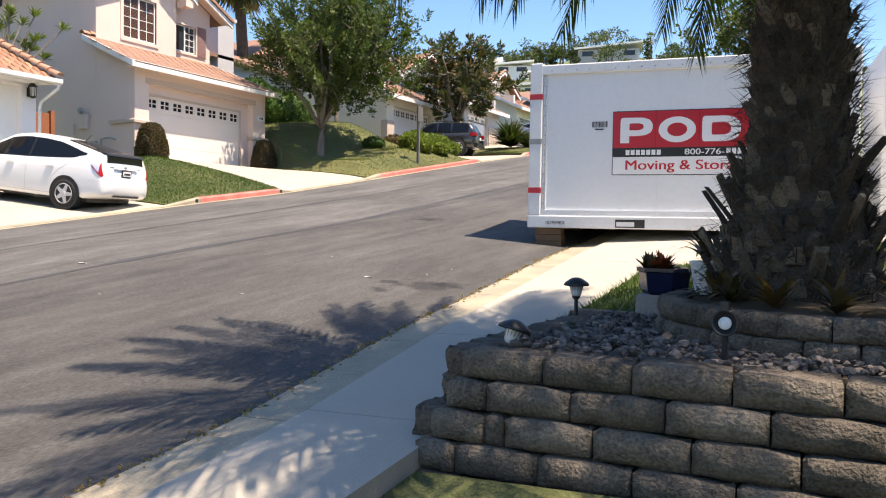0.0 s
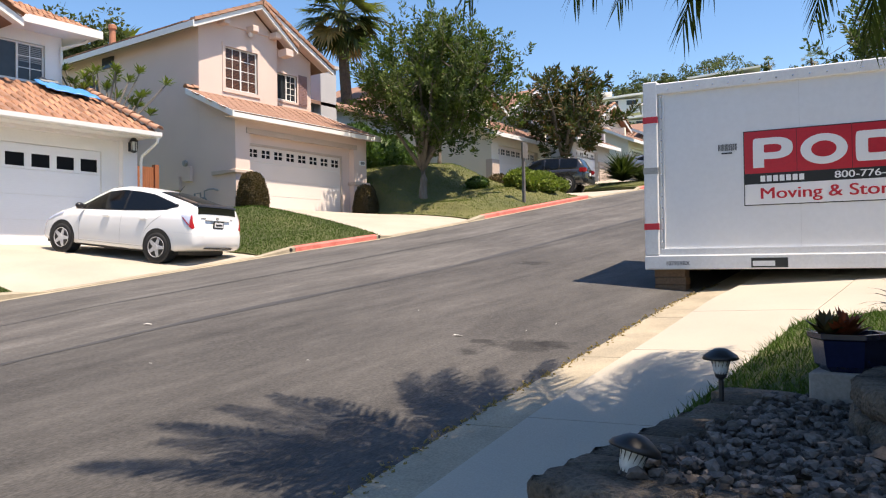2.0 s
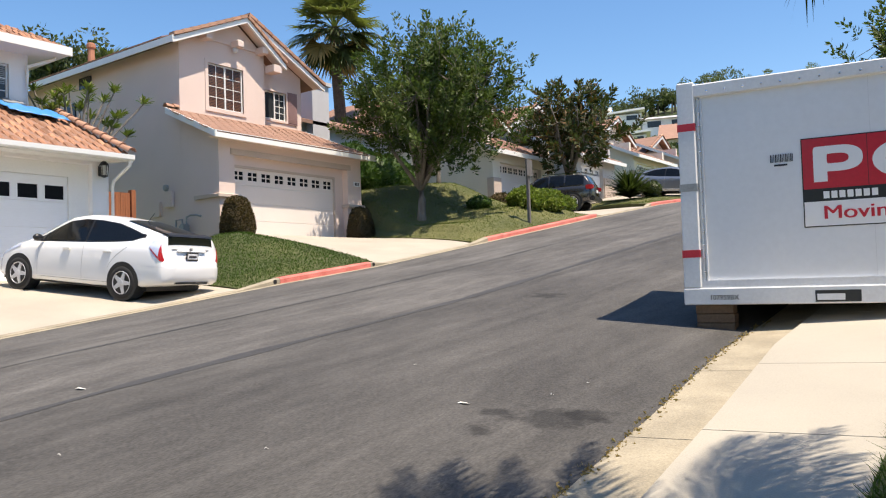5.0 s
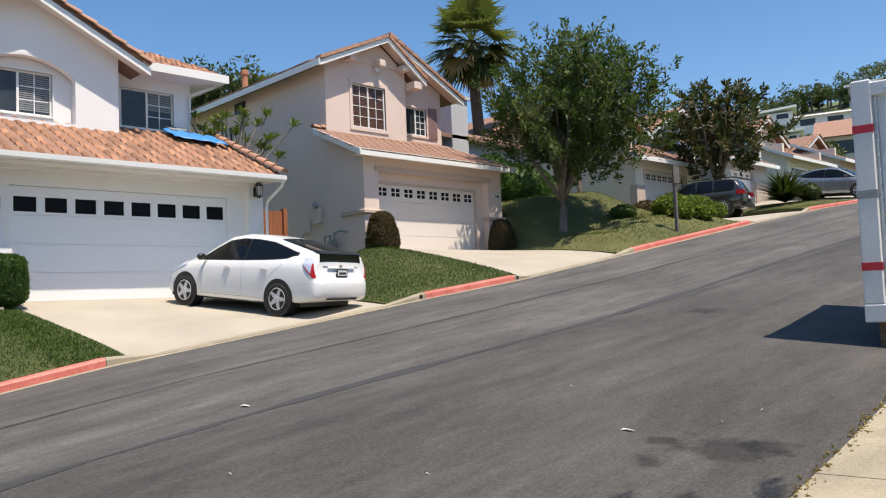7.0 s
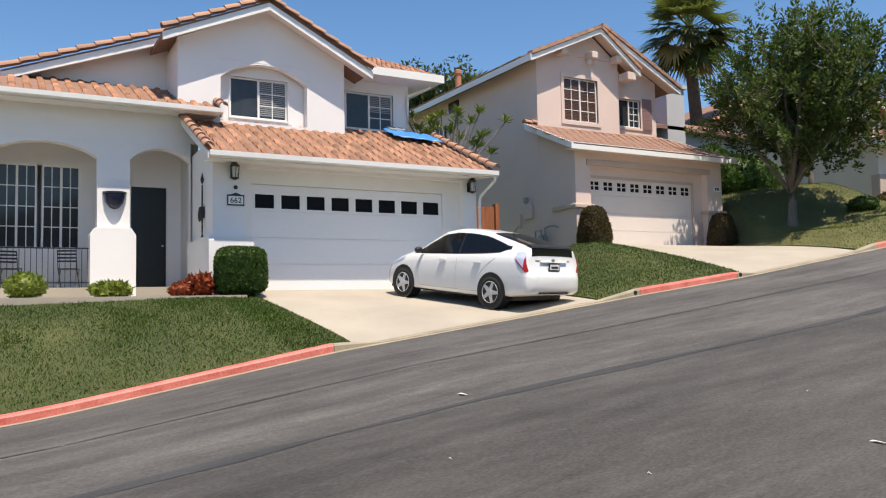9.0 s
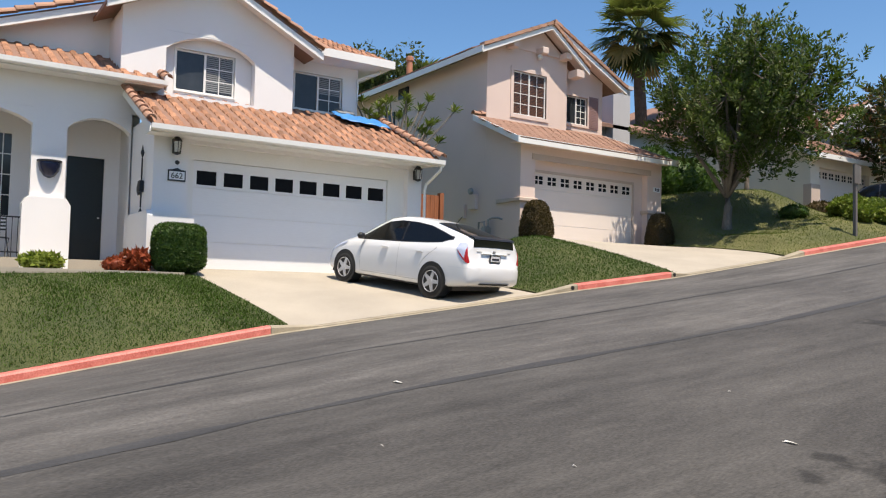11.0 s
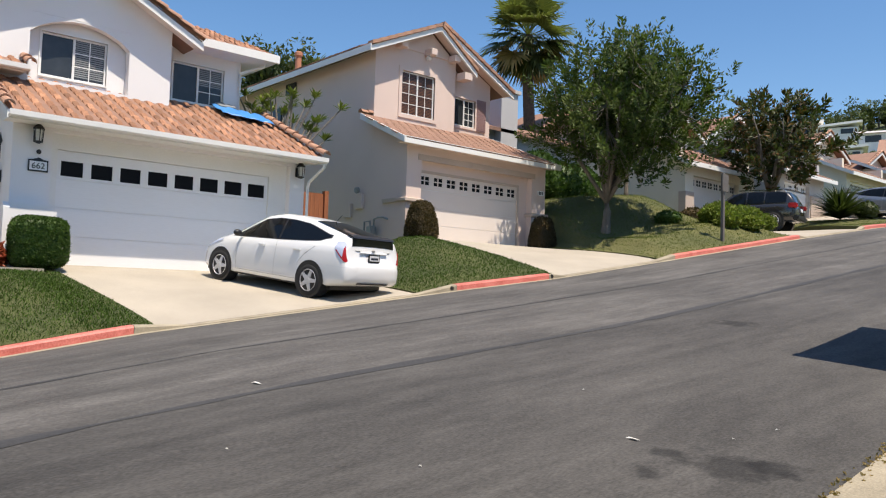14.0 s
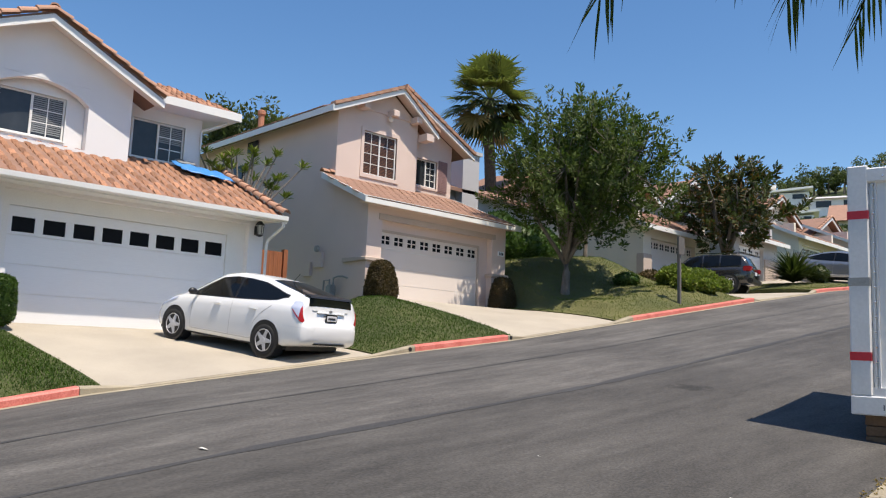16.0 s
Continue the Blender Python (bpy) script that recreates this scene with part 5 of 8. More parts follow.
for x in (1.43, 3.35):
    bm = BM()
    in_pod(bm, x, x + 0.46, -0.034, -0.026, 0.02, 0.15)
    part("fork_pocket", bm, M["plastic"], pod, "dark fork pocket opening")
    bm = BM()
    in_pod(bm, x + 0.02, x + 0.3, -0.04, -0.03, 0.04, 0.11)
    part("pocket_plate", bm, M["podtrim"], pod)
for x in (2.05, 3.3):
    bm = BM()
    in_pod(bm, x, x + 0.006, 0.024, 0.032, 0.3, PH - 0.16)
    part("panel_seam", bm, M["podtrim"], pod)
# sign: 2.95 m by 0.99 m
SX, SZ, SW, SH = 1.36, 0.87, 2.62, 0.99
for a, mt, nm in (((SX - 0.012, SX + SW + 0.012, 0.0225, 0.03, SZ - 0.012, SZ + SH + 0.012), "podblack", "sign_border"), ((SX, SX + SW, 0.019, 0.026, SZ + 0.42, SZ + SH), "podred", "sign_red_panel"), ((SX, SX + SW, 0.019, 0.026, SZ + 0.275, SZ + 0.42), "podblack", "sign_black_band"), ((SX, SX + SW, 0.019, 0.026, SZ, SZ + 0.275), "podwhite", "sign_white_panel")):
    bm = BM()
    in_pod(bm, *a)
    part(nm, bm, M[mt], pod)
FACE_Y = PM @ Matrix(((1, 0, 0, 0), (0, 0, -1, 0), (0, 1, 0, 0), (0, 0, 0, 1)))


def pod_text(words, x, z, h, w, mt, nm, bold):
    """Lettering on the sign, struck twice side by side to thicken its strokes."""
    text_on(pod, words, (0, 0, 0), h, FACE_Y @ Matrix.Translation((x + h * 0.055, z, -0.0148)), M[mt], nm, w, bold)
    text_on(pod, words, (0, 0, 0), h, FACE_Y @ Matrix.Translation((x, z, -0.0155)), M[mt], nm, w, bold)


text_on(pod, "107959BX", (0, 0, 0), 0.055, FACE_Y @ Matrix.Translation((0.30, 0.06, 0.0325)), M["ink"], "unit_number", 0.32, 0.001)


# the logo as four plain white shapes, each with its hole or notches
def logo_shape(outer, holes, nm="logo_shape"):
    """outer and holes: closed outlines with equally many points, bridged as flat bands."""
    bm_ = BM()
    for a_, b_ in zip(outer, holes):
        va = [bm_.verts.new(PM @ Vector((p[0], 0.0165, p[1]))) for p in a_]
        vb = [bm_.verts.new(PM @ Vector((p[0], 0.0165, p[1]))) for p in b_]
        for k in range(len(va)):
            j = (k + 1) % len(va)
            bm_.faces.new((va[k], va[j], vb[j], vb[k]))
    return bm_


def oval(x, z, w, h, n_=32, power=1.0, flat=False):
    out = []
    for k in range(n_):
        a = 2 * math.pi * k / n_
        c, s = math.cos(a), math.sin(a)
        c, s = math.copysign(abs(c) ** power, c), math.copysign(abs(s) ** power, s)
        if flat and c < 0:
            c, s = math.copysign(abs(c) ** 0.12, c), math.copysign(abs(s) ** 0.5, s)
        out.append((x + w * c, z + h * s))
    return out


LZ, LH = SZ + 0.695, 0.20
part("logo_shape", logo_shape([oval(SX + 0.36, LZ + 0.055, 0.25, 0.145, flat=True, power=0.8)], [oval(SX + 0.36, LZ + 0.055, 0.11, 0.055, flat=True, power=0.8)]), M["podwhite"], pod)
bm = BM()
in_pod(bm, SX + 0.11, SX + 0.25, 0.016, 0.02, LZ - LH, LZ + 0.02)
part("logo_bar", bm, M["podwhite"], pod)
part("logo_shape", logo_shape([oval(SX + 0.98, LZ, 0.28, LH)], [oval(SX + 0.98, LZ, 0.15, 0.105)]), M["podwhite"], pod)
part("logo_shape", logo_shape([oval(SX + 1.63, LZ, 0.28, LH - 0.005, flat=True, power=0.8)], [oval(SX + 1.63, LZ, 0.14, 0.095, flat=True, power=0.8)]), M["podwhite"], pod)
part("logo_shape", logo_shape([oval(SX + 2.28, LZ + 0.09, 0.24, 0.11), oval(SX + 2.28, LZ - 0.095, 0.25, 0.11)], [oval(SX + 2.3, LZ + 0.085, 0.12, 0.035), oval(SX + 2.26, LZ - 0.085, 0.12, 0.035)]), M["podwhite"], pod)
for k in range(7):
    bm = BM()
    in_pod(bm, SX + 0.2 + k * 0.08, SX + 0.26 + k * 0.08, 0.0155, 0.02, SZ + 0.305, SZ + 0.385)
    part("small_bar", bm, M["podwhite"], pod)
pod_text("800-776-", SX + 1.1, SZ + 0.305, 0.09, 0.58, "podwhite", "phone_lettering", 0.0)
for k in range(4):
    bm = BM()
    in_pod(bm, SX + 1.71 + k * 0.08, SX + 1.77 + k * 0.08, 0.0155, 0.02, SZ + 0.305, SZ + 0.395)
    part("small_bar", bm, M["podwhite"], pod)
pod_text("Moving & Storage", SX + 0.2, SZ + 0.075, 0.15, 1.86, "podred", "slogan_lettering", 0.0)
pod_text("107959BX", 0.3, 0.055, 0.055, 0.27, "podblack", "serial_lettering", 0.0)
for k in range(14):
    bm = BM()
    in_pod(bm, 1.02 + k * 0.018, 1.02 + k * 0.018 + (0.006 if k % 3 else 0.011), 0.022, 0.03, 1.63, 1.72)
    part("barcode_bar", bm, M["ink"], pod)
bm = BM()
in_pod(bm, 1.06, 1.2, 0.022, 0.03, 1.585, 1.605)
part("barcode_caption", bm, M["ink"], pod)
for k in (1, 2, 3):
    bm = BM()
    in_pod(bm, SX + SW * k / 4 - 0.003, SX + SW * k / 4 + 0.003, 0.0185, 0.022, SZ + 0.42, SZ + SH)
    part("sign_joint", bm, M["podblack"], pod)
# timbers that carry it
rs_t = random.Random(5)
for x, y, zt in ((0.1, 0.05, 0.5), (0.1, 1.9, 0.5), (4.3, 0.05, 0.5), (4.3, 1.9, 0.5)):
    p = PM @ Vector((x, y, 0))
    g = max(road_z(p.x, p.y), walk_z(p.x, p.y) - 0.1) - 0.06
    n_ = max(1, int((p.z - g) / 0.1))
    for k in range(n_):
        bm = BM()
        box(bm, rs_t.uniform(-0.02, 0.02), 0.42 + rs_t.uniform(-0.03, 0.03), 0, 0.3, -0.002 - (k + 1) * (p.z - g) / n_ + 0.004, -0.004 - k * (p.z - g) / n_, PM @ Matrix.Translation((x, y, 0)))
        bevel(bm, 0.006)
        tagged(part("timber_block", bm, M["timber"]), "weathered timber block stacked under the container", "timber", "timbers under the container")
# second white container behind
PM2 = pose(5.62, 5.6, 0.75, 0, 0, 7)
pod2 = thing("storage_container", PM2, "plain white storage container with red strips", "container")
bm = BM()
box(bm, 0, 4.8, 0, 2.4, 0, 2.6, PM2)
bevel(bm, 0.02)
part("body", bm, M["pod"], pod2)
for z in (2.05, 0.62, 0.46):
    bm = BM()
    box(bm, 0.2, 0.5, -0.006, 0.1, z, z + 0.085, PM2)
    part("reflective_strip", bm, M["podred"], pod2)


# ---- cars ----
def loft(bm, rings, close=True):
    V = [[bm.verts.new(p) for p in r] for r in rings]
    n_ = len(rings[0])
    for a, b in zip(V, V[1:]):
        for k in range(n_ if close else n_ - 1):
            j = (k + 1) % n_
            bm.faces.new((a[k], a[j], b[j], b[k]))
    if close:
        bm.faces.new(V[0])
        bm.faces.new(V[-1][::-1])
    return V


def smooth_mesh(ob, levels=1):
    s = ob.modifiers.new("smooth", "SUBSURF")
    s.levels = s.render_levels = levels
    ob.data.polygons.foreach_set("use_smooth", [True] * len(ob.data.polygons))


def wheel(parent, m, r, side, spokes=5, w=0.2):
    """side: +1 faces the car's left."""
    mm = m @ Euler((radians(-90 * side), 0, 0)).to_matrix().to_4x4()
    bm_ = BM()
    lathe(bm_, [(r * 0.6, w * 0.02), (r * 0.9, 0.0), (r * 0.985, w * 0.12), (r, w * 0.3), (r, w * 0.8), (r * 0.95, w * 0.97), (r * 0.72, w), (r * 0.66, w * 0.94), (r * 0.64, w * 0.6), (r * 0.5, w * 0.58)], 28, mm @ Matrix.Translation((0, 0, -w)))
    wh = part("wheel", bm_, M["rubber"], parent, smooth=True)
    bm_ = BM()
    lathe(bm_, [(r * 0.6, -0.09), (r * 0.67, -0.012), (r * 0.69, 0.0), (r * 0.665, 0.006), (r * 0.62, -0.03), (r * 0.58, -0.08)], 28, mm)
    for k in range(spokes):
        a = 2 * math.pi * k / spokes + 0.3
        q = mm @ Euler((0, 0, a)).to_matrix().to_4x4()
        vs = [(-0.05, 0.03, 0.004), (0.05, 0.03, 0.004), (0.026, r * 0.65, 0.003), (-0.026, r * 0.65, 0.003)]
        deck_v = [bm_.verts.new(q @ Vector(p)) for p in vs] + [bm_.verts.new(q @ Vector((p[0], p[1], p[2] - 0.04))) for p in vs]
        bm_.faces.new(deck_v[:4])
        for e0 in range(4):
            e1 = (e0 + 1) % 4
            bm_.faces.new((deck_v[e0], deck_v[4 + e0], deck_v[4 + e1], deck_v[e1]))
    lathe(bm_, [(0.06, -0.04), (0.06, 0.004), (0.045, 0.012), (0.005, 0.012)], 16, mm)
    part("rim", bm_, M["alloy"], wh, "five-spoke alloy rim")
    bm_ = BM()
    lathe(bm_, [(r * 0.02, -0.06), (r * 0.62, -0.06), (r * 0.62, -0.055), (0.02, -0.055)], 20, mm)
    part("brake_disc", bm_, M["plastic"], wh)
    return wh


def car(name, m, label, spec, category="car"):
    """x ahead from the rear axle, y to the left, z up from the ground. spec holds the lengthwise profiles."""
    e_ = thing(name, m, label, category)
    st = spec["stations"]          # x, half width, sill z, belt z
    ts = np.linspace(st[0][0], st[-1][0], 26)
    cols = np.array(st)
    rings = []
    for x in ts:
        hw, zs, zb = [float(np.interp(x, cols[:, 0], cols[:, k])) for k in (1, 2, 3)]
        zm = zs + (zb - zs) * 0.55
        half = [(hw * 0.80, zs), (hw * 0.955, zs + 0.05), (hw * 0.985, zs + (zb - zs) * 0.3), (hw, zm), (hw * 0.985, zs + (zb - zs) * 0.78), (hw * 0.93, zb - 0.02), (hw * 0.84, zb + 0.012)]
        ring = [(x, y, z) for y, z in half] + [(x, -y, z) for y, z in half[::-1]]
        rings.append([m @ Vector(p) for p in ring])
    bm_ = BM()
    loft(bm_, rings)
    body = part("body", bm_, M[spec["paint"]], e_)
    smooth_mesh(body, 1)
    # greenhouse: dark glass volume with a painted roof skin and pillars over it
    top = np.array(spec["top"])    # x, z of roof line, half width at roof
    xs = np.linspace(top[0, 0], top[-1, 0], 22)
    def roof_at(x):
        return float(np.interp(x, top[:, 0], top[:, 1])), float(np.interp(x, top[:, 0], top[:, 2]))
    def belt_at(x):
        return float(np.interp(x, cols[:, 0], cols[:, 3])) - 0.01, float(np.interp(x, cols[:, 0], cols[:, 1])) * 0.9
    rings = []
    for x in xs:
        (zr, wr), (zb, wb) = roof_at(x), belt_at(x)
        zr = max(zr, zb + 0.004)
        k = min(1, (zr - zb) / 0.35)
        wr = wb + (wr - wb) * k
        half = [(wb, zb - 0.04), (wb, zb), (wb + (wr - wb) * 0.55, zb + (zr - zb) * 0.6), (wr, zb + (zr - zb) * 0.9), (wr * 0.72, zr - 0.004), (wr * 0.3, zr + 0.008 * k)]
        rings.append([m @ Vector((x, y, z)) for y, z in half + [(-y, z) for y, z in half[::-1]]])
    bm_ = BM()
    loft(bm_, rings)
    part("cabin", bm_, M[spec["paint"]], e_, smooth=True)

    def side_y(x, z):
        (zr, wr), (zb, wb) = roof_at(x), belt_at(x)
        zr = max(zr, zb + 0.004)
        wr = wb + (wr - wb) * min(1, (zr - zb) / 0.35)
        h_ = (z - zb) / (zr - zb)
        return wb + (wr - wb) * (0.55 * h_ / 0.6 if h_ < 0.6 else 0.55 + 0.45 * min(1, (h_ - 0.6) / 0.3))

    # glass panes, set a little proud of the painted cabin
    for nm, prof in spec["side_glass"]:
        prof = np.array(prof)
        for s_ in (1, -1):
            bm_ = BM()
            rows_ = []
            for x in np.linspace(prof[0, 0], prof[-1, 0], 16):
                lo, hi = float(np.interp(x, prof[:, 0], prof[:, 1])), float(np.interp(x, prof[:, 0], prof[:, 2]))
                rows_.append([m @ Vector((x, s_ * (side_y(x, z) + 0.009), z)) for z in np.linspace(lo, hi, 6)])
            loft(bm_, rows_, close=False)
            part(nm, bm_, M["carglass"], e_, "dark tinted car window", smooth=True)
    for nm, x0, x1, w0, w1 in spec["end_glass"]:
        bm_ = BM()
        rows_ = []
        for u in np.linspace(0, 1, 9):
            x, w = x0 + (x1 - x0) * u, w0 + (w1 - w0) * u
            zr = max(roof_at(x)[0], belt_at(x)[0] + 0.004)
            rows_.append([m @ Vector((x, w * q, zr + 0.016 - 0.012 * abs(q) ** 3)) for q in np.linspace(-1, 1, 9)])
        loft(bm_, rows_, close=False)
        part(nm, bm_, M["carglass"], e_, "dark car glass", smooth=True)
    # wheel wells and wheels
    r = spec["wheel"]
    tw = spec["track"] / 2
    for x in (0, spec["base"]):
        for s in (1, -1):
            bm_ = BM()
            hw = float(np.interp(x, cols[:, 0], cols[:, 1]))
            cyl(bm_, m @ Vector((x, s * (hw - 0.25), r + 0.015)), m @ Vector((x, s * (hw + 0.006), r + 0.015)), r * 1.17, n=32)
            part("wheel_arch", bm_, M["plastic"], e_)
            wheel(e_, m @ Matrix.Translation((x, s * (hw + 0.022), r)), r, s)
    for nm, mt, lab, faces in spec["bits"]:
        for s in (1, -1) if nm[0] == "*" else (1,):
            bm_ = BM()
            x0, x1, y0, y1, z0, z1, bv = faces
            box(bm_, x0, x1, s * y0, s * y1, z0, z1, m)
            if bv:
                bevel(bm_, bv, 2)
            part(nm.lstrip("*"), bm_, M[mt], e_, lab)
    return e_


# white hatchback: rear axle below (-10.03, 3.91), nose uphill to the garage
HEAD = math.degrees(math.atan2(-0.227, -0.974))
za, zb_ = drive(-9.86, 3.3), drive(-12.48, 2.7)
pitch_ = math.degrees(math.atan2(zb_ - za, 2.69))
CM = pose(-10.03, 3.91, za + 0.005, 0, 0, HEAD) @ pose(0, 0, 0, 0, -pitch_, 0)
# ---- white five-door hatchback, one skin from sill to roof ----
SKIN = [  # x, half width, sill z, belt z, roof edge half width, roof edge z, roof z
    (-0.935, 0.56, 0.46, 0.64, 0.50, 0.67, 0.69), (-0.905, 0.72, 0.38, 0.695, 0.60, 0.725, 0.74), (-0.865, 0.79, 0.345, 0.72, 0.64, 0.755, 0.775),
    (-0.845, 0.80, 0.335, 0.74, 0.645, 0.785, 0.805), (-0.815, 0.815, 0.325, 0.95, 0.655, 1.03, 1.055), (-0.79, 0.825, 0.315, 1.045, 0.65, 1.19, 1.245), (-0.70, 0.838, 0.30, 1.06, 0.64, 1.215, 1.28),
    (-0.45, 0.857, 0.26, 1.065, 0.62, 1.275, 1.34), (-0.1, 0.868, 0.225, 1.055, 0.60, 1.34, 1.42), (0.35, 0.872, 0.205, 1.04, 0.585, 1.435, 1.51), (0.8, 0.872, 0.2, 1.02, 0.58, 1.48, 1.56),
    (1.25, 0.872, 0.2, 1.0, 0.575, 1.485, 1.575), (1.65, 0.872, 0.2, 0.985, 0.575, 1.43, 1.525), (2.0, 0.872, 0.2, 0.97, 0.59, 1.27, 1.375), (2.4, 0.87, 0.2, 0.95, 0.64, 1.05, 1.16),
    (2.72, 0.866, 0.205, 0.90, 0.70, 0.94, 1.01), (3.0, 0.845, 0.21, 0.82, 0.70, 0.87, 0.925), (3.25, 0.79, 0.22, 0.73, 0.64, 0.78, 0.83), (3.42, 0.70, 0.24, 0.62, 0.56, 0.66, 0.70), (3.53, 0.55, 0.29, 0.50, 0.44, 0.53, 0.55)]


def skin_half(x):
    """Half a cross-section as (y, z) from the sill to the middle of the roof."""
    c = np.array(SKIN)
    w, zs, zb, we, ze, zr = [float(np.interp(x, c[:, 0], c[:, k])) for k in range(1, 7)]
    h = zb - zs
    pts = [(w * 0.84, zs), (w * 0.965, zs + 0.035), (w * 0.985, zs + h * 0.18), (w, zs + h * 0.42), (w * 0.998, zs + h * 0.62), (w * 0.985, zs + h * 0.80), (w * 0.955, zb - 0.045 * min(1, h)), (w * 0.915, zb)]
    a = pts[-1]
    pts += [(a[0] + (we - a[0]) * 0.36, zb + (ze - zb) * 0.40), (a[0] + (we - a[0]) * 0.70, zb + (ze - zb) * 0.75), (we, ze), (we * 0.93, ze + (zr - ze) * 0.45), (we * 0.74, ze + (zr - ze) * 0.78), (we * 0.42, ze + (zr - ze) * 0.95), (0.0, zr)]
    return pts


def skin_patch(m, xs_, lo, hi, off, n_=9):
    """A piece of the skin between two heights, set off outwards, on one side (+1)."""
    bm_ = BM()
    rows_ = []
    for x in xs_:
        p = skin_half(x)
        zz, yy_ = [q[1] for q in p], [q[0] for q in p]
        rows_.append([(x, float(np.interp(z, zz, yy_)) + off, z + off * 0.3) for z in np.linspace(lo(x), hi(x), n_)])
    return rows_


def hatch_car(name, m, label, paint):
    e_ = thing(name, m, label, "car")
    xs_ = sorted({*[s[0] for s in SKIN], *np.linspace(-0.7, 3.3, 33).round(3).tolist()})
    bm_ = BM()
    rings = []
    for x in xs_:
        h = skin_half(x)
        rings.append([m @ Vector((x, y, z)) for y, z in h] + [m @ Vector((x, -y, z)) for y, z in h[-2::-1]])
    loft(bm_, rings)
    part("body", bm_, M[paint], e_, smooth=True)

    def patch(nm, mt, lab, xr, lo, hi, off=0.006, sides=(1, -1), n_=9, steps=14):
        for s in sides:
            rows_ = skin_patch(m, np.linspace(*xr, steps), lo, hi, off, n_)
            b = BM()
            loft(b, [[m @ Vector((x, s * y, z)) for x, y, z in r] for r in rows_], close=False)
            part(nm, b, M[mt], e_, lab, smooth=True)

    def over(nm, mt, lab, x0, x1, w0, w1, off=0.007, steps=10):
        """A piece of the skin across the car's middle."""
        b = BM()
        rows_ = []
        for x in np.linspace(x0, x1, steps):
            p = skin_half(x)
            u = (x - x0) / (x1 - x0)
            yy_, zz = [q[0] for q in p[10:]][::-1], [q[1] for q in p[10:]][::-1]
            rows_.append([m @ Vector((x - off * 0.5, y, float(np.interp(abs(y), yy_, zz)) + off)) for y in np.linspace(-1, 1, 15) * (w0 + (w1 - w0) * u)])
        loft(b, rows_, close=False)
        part(nm, b, M[mt], e_, lab, smooth=True)

    def tab(*pts):
        a = np.array(pts)
        return lambda x: float(np.interp(x, a[:, 0], a[:, 1]))
    low = tab((-0.3, 1.20), (-0.1, 1.12), (0.3, 1.085), (1.0, 1.045), (2.45, 0.99))
    top = tab((-0.3, 1.22), (0.0, 1.305), (0.35, 1.40), (0.8, 1.445), (1.25, 1.45), (1.65, 1.395), (2.0, 1.23), (2.3, 1.06), (2.45, 1.0))
    patch("rear_side_window", "carglass", "dark tinted car window", (-0.3, 1.0), low, top)
    patch("front_side_window", "carglass", "dark tinted car window", (1.055, 2.12), low, top)
    patch("quarter_light", "carglass", "", (2.16, 2.44), low, top, steps=6)
    patch("window_surround", "plastic", "", (-0.36, 2.5), lambda x: low(x) - 0.022, lambda x: max(low(x) - 0.01, top(x) + 0.016), 0.003, steps=24)
    over("rear_window", "carglass", "dark tinted rear window", -0.70, 0.30, 0.595, 0.50)
    over("tail_glass", "carglass", "black glass tail panel under the spoiler", -0.812, -0.785, 0.615, 0.60)
    over("windscreen", "carglass", "", 1.60, 2.62, 0.50, 0.62)
    b = BM()
    prism(b, [(-0.835, 1.232), (-0.70, 1.262), (-0.66, 1.298), (-0.80, 1.266)], "y", -0.61, 0.61)
    bmesh.ops.transform(b, matrix=m, verts=b.verts)
    part("spoiler", b, M["plastic"], e_, "gloss black tailgate spoiler")
    patch("tail_lamp", "clear", "clear and red wraparound tail lamp", (-0.80, -0.56), tab((-0.80, 0.80), (-0.68, 0.84), (-0.56, 1.02)), tab((-0.80, 1.08), (-0.72, 1.14), (-0.56, 1.13)), 0.009)
    patch("tail_lamp_red", "lamp", "red lens of the tail lamp", (-0.842, -0.785), tab((-0.842, 0.75), (-0.785, 0.80)), tab((-0.842, 0.78), (-0.81, 0.97), (-0.785, 1.07)), 0.014, steps=8)
    patch("tail_lamp_red", "lamp", "", (-0.785, -0.60), tab((-0.785, 0.80), (-0.60, 0.965)), tab((-0.785, 0.84), (-0.60, 0.99)), 0.014, steps=6)
    patch("head_lamp", "clear", "clear swept-back head lamp", (2.72, 3.36), tab((2.72, 0.85), (3.36, 0.60)), tab((2.72, 0.90), (3.0, 0.84), (3.36, 0.67)), 0.008)
    for xg, z1 in ((1.03, 0.97), (2.2, 0.90)):
        patch("door_gap", "meter", "", (xg - 0.003, xg + 0.003), lambda x: 0.30, lambda x: z1, 0.0022, steps=2)
    patch("door_gap", "meter", "", (0.36, 2.2), lambda x: 0.297, lambda x: 0.304, 0.0022, n_=2)
    arc = tab((-0.05, 0.985), (0.2, 0.80), (0.36, 0.62), (0.40, 0.30))
    patch("door_gap", "meter", "", (-0.05, 0.4), arc, lambda x: arc(x) + 0.012, 0.0022, n_=2)
    patch("sill_trim", "plastic", "", (0.40, 2.32), lambda x: 0.2, lambda x: 0.225, 0.004, n_=3)
    patch("side_crease", "podtrim", "", (0.45, 2.2), lambda x: 0.335, lambda x: 0.35, 0.003, n_=2)
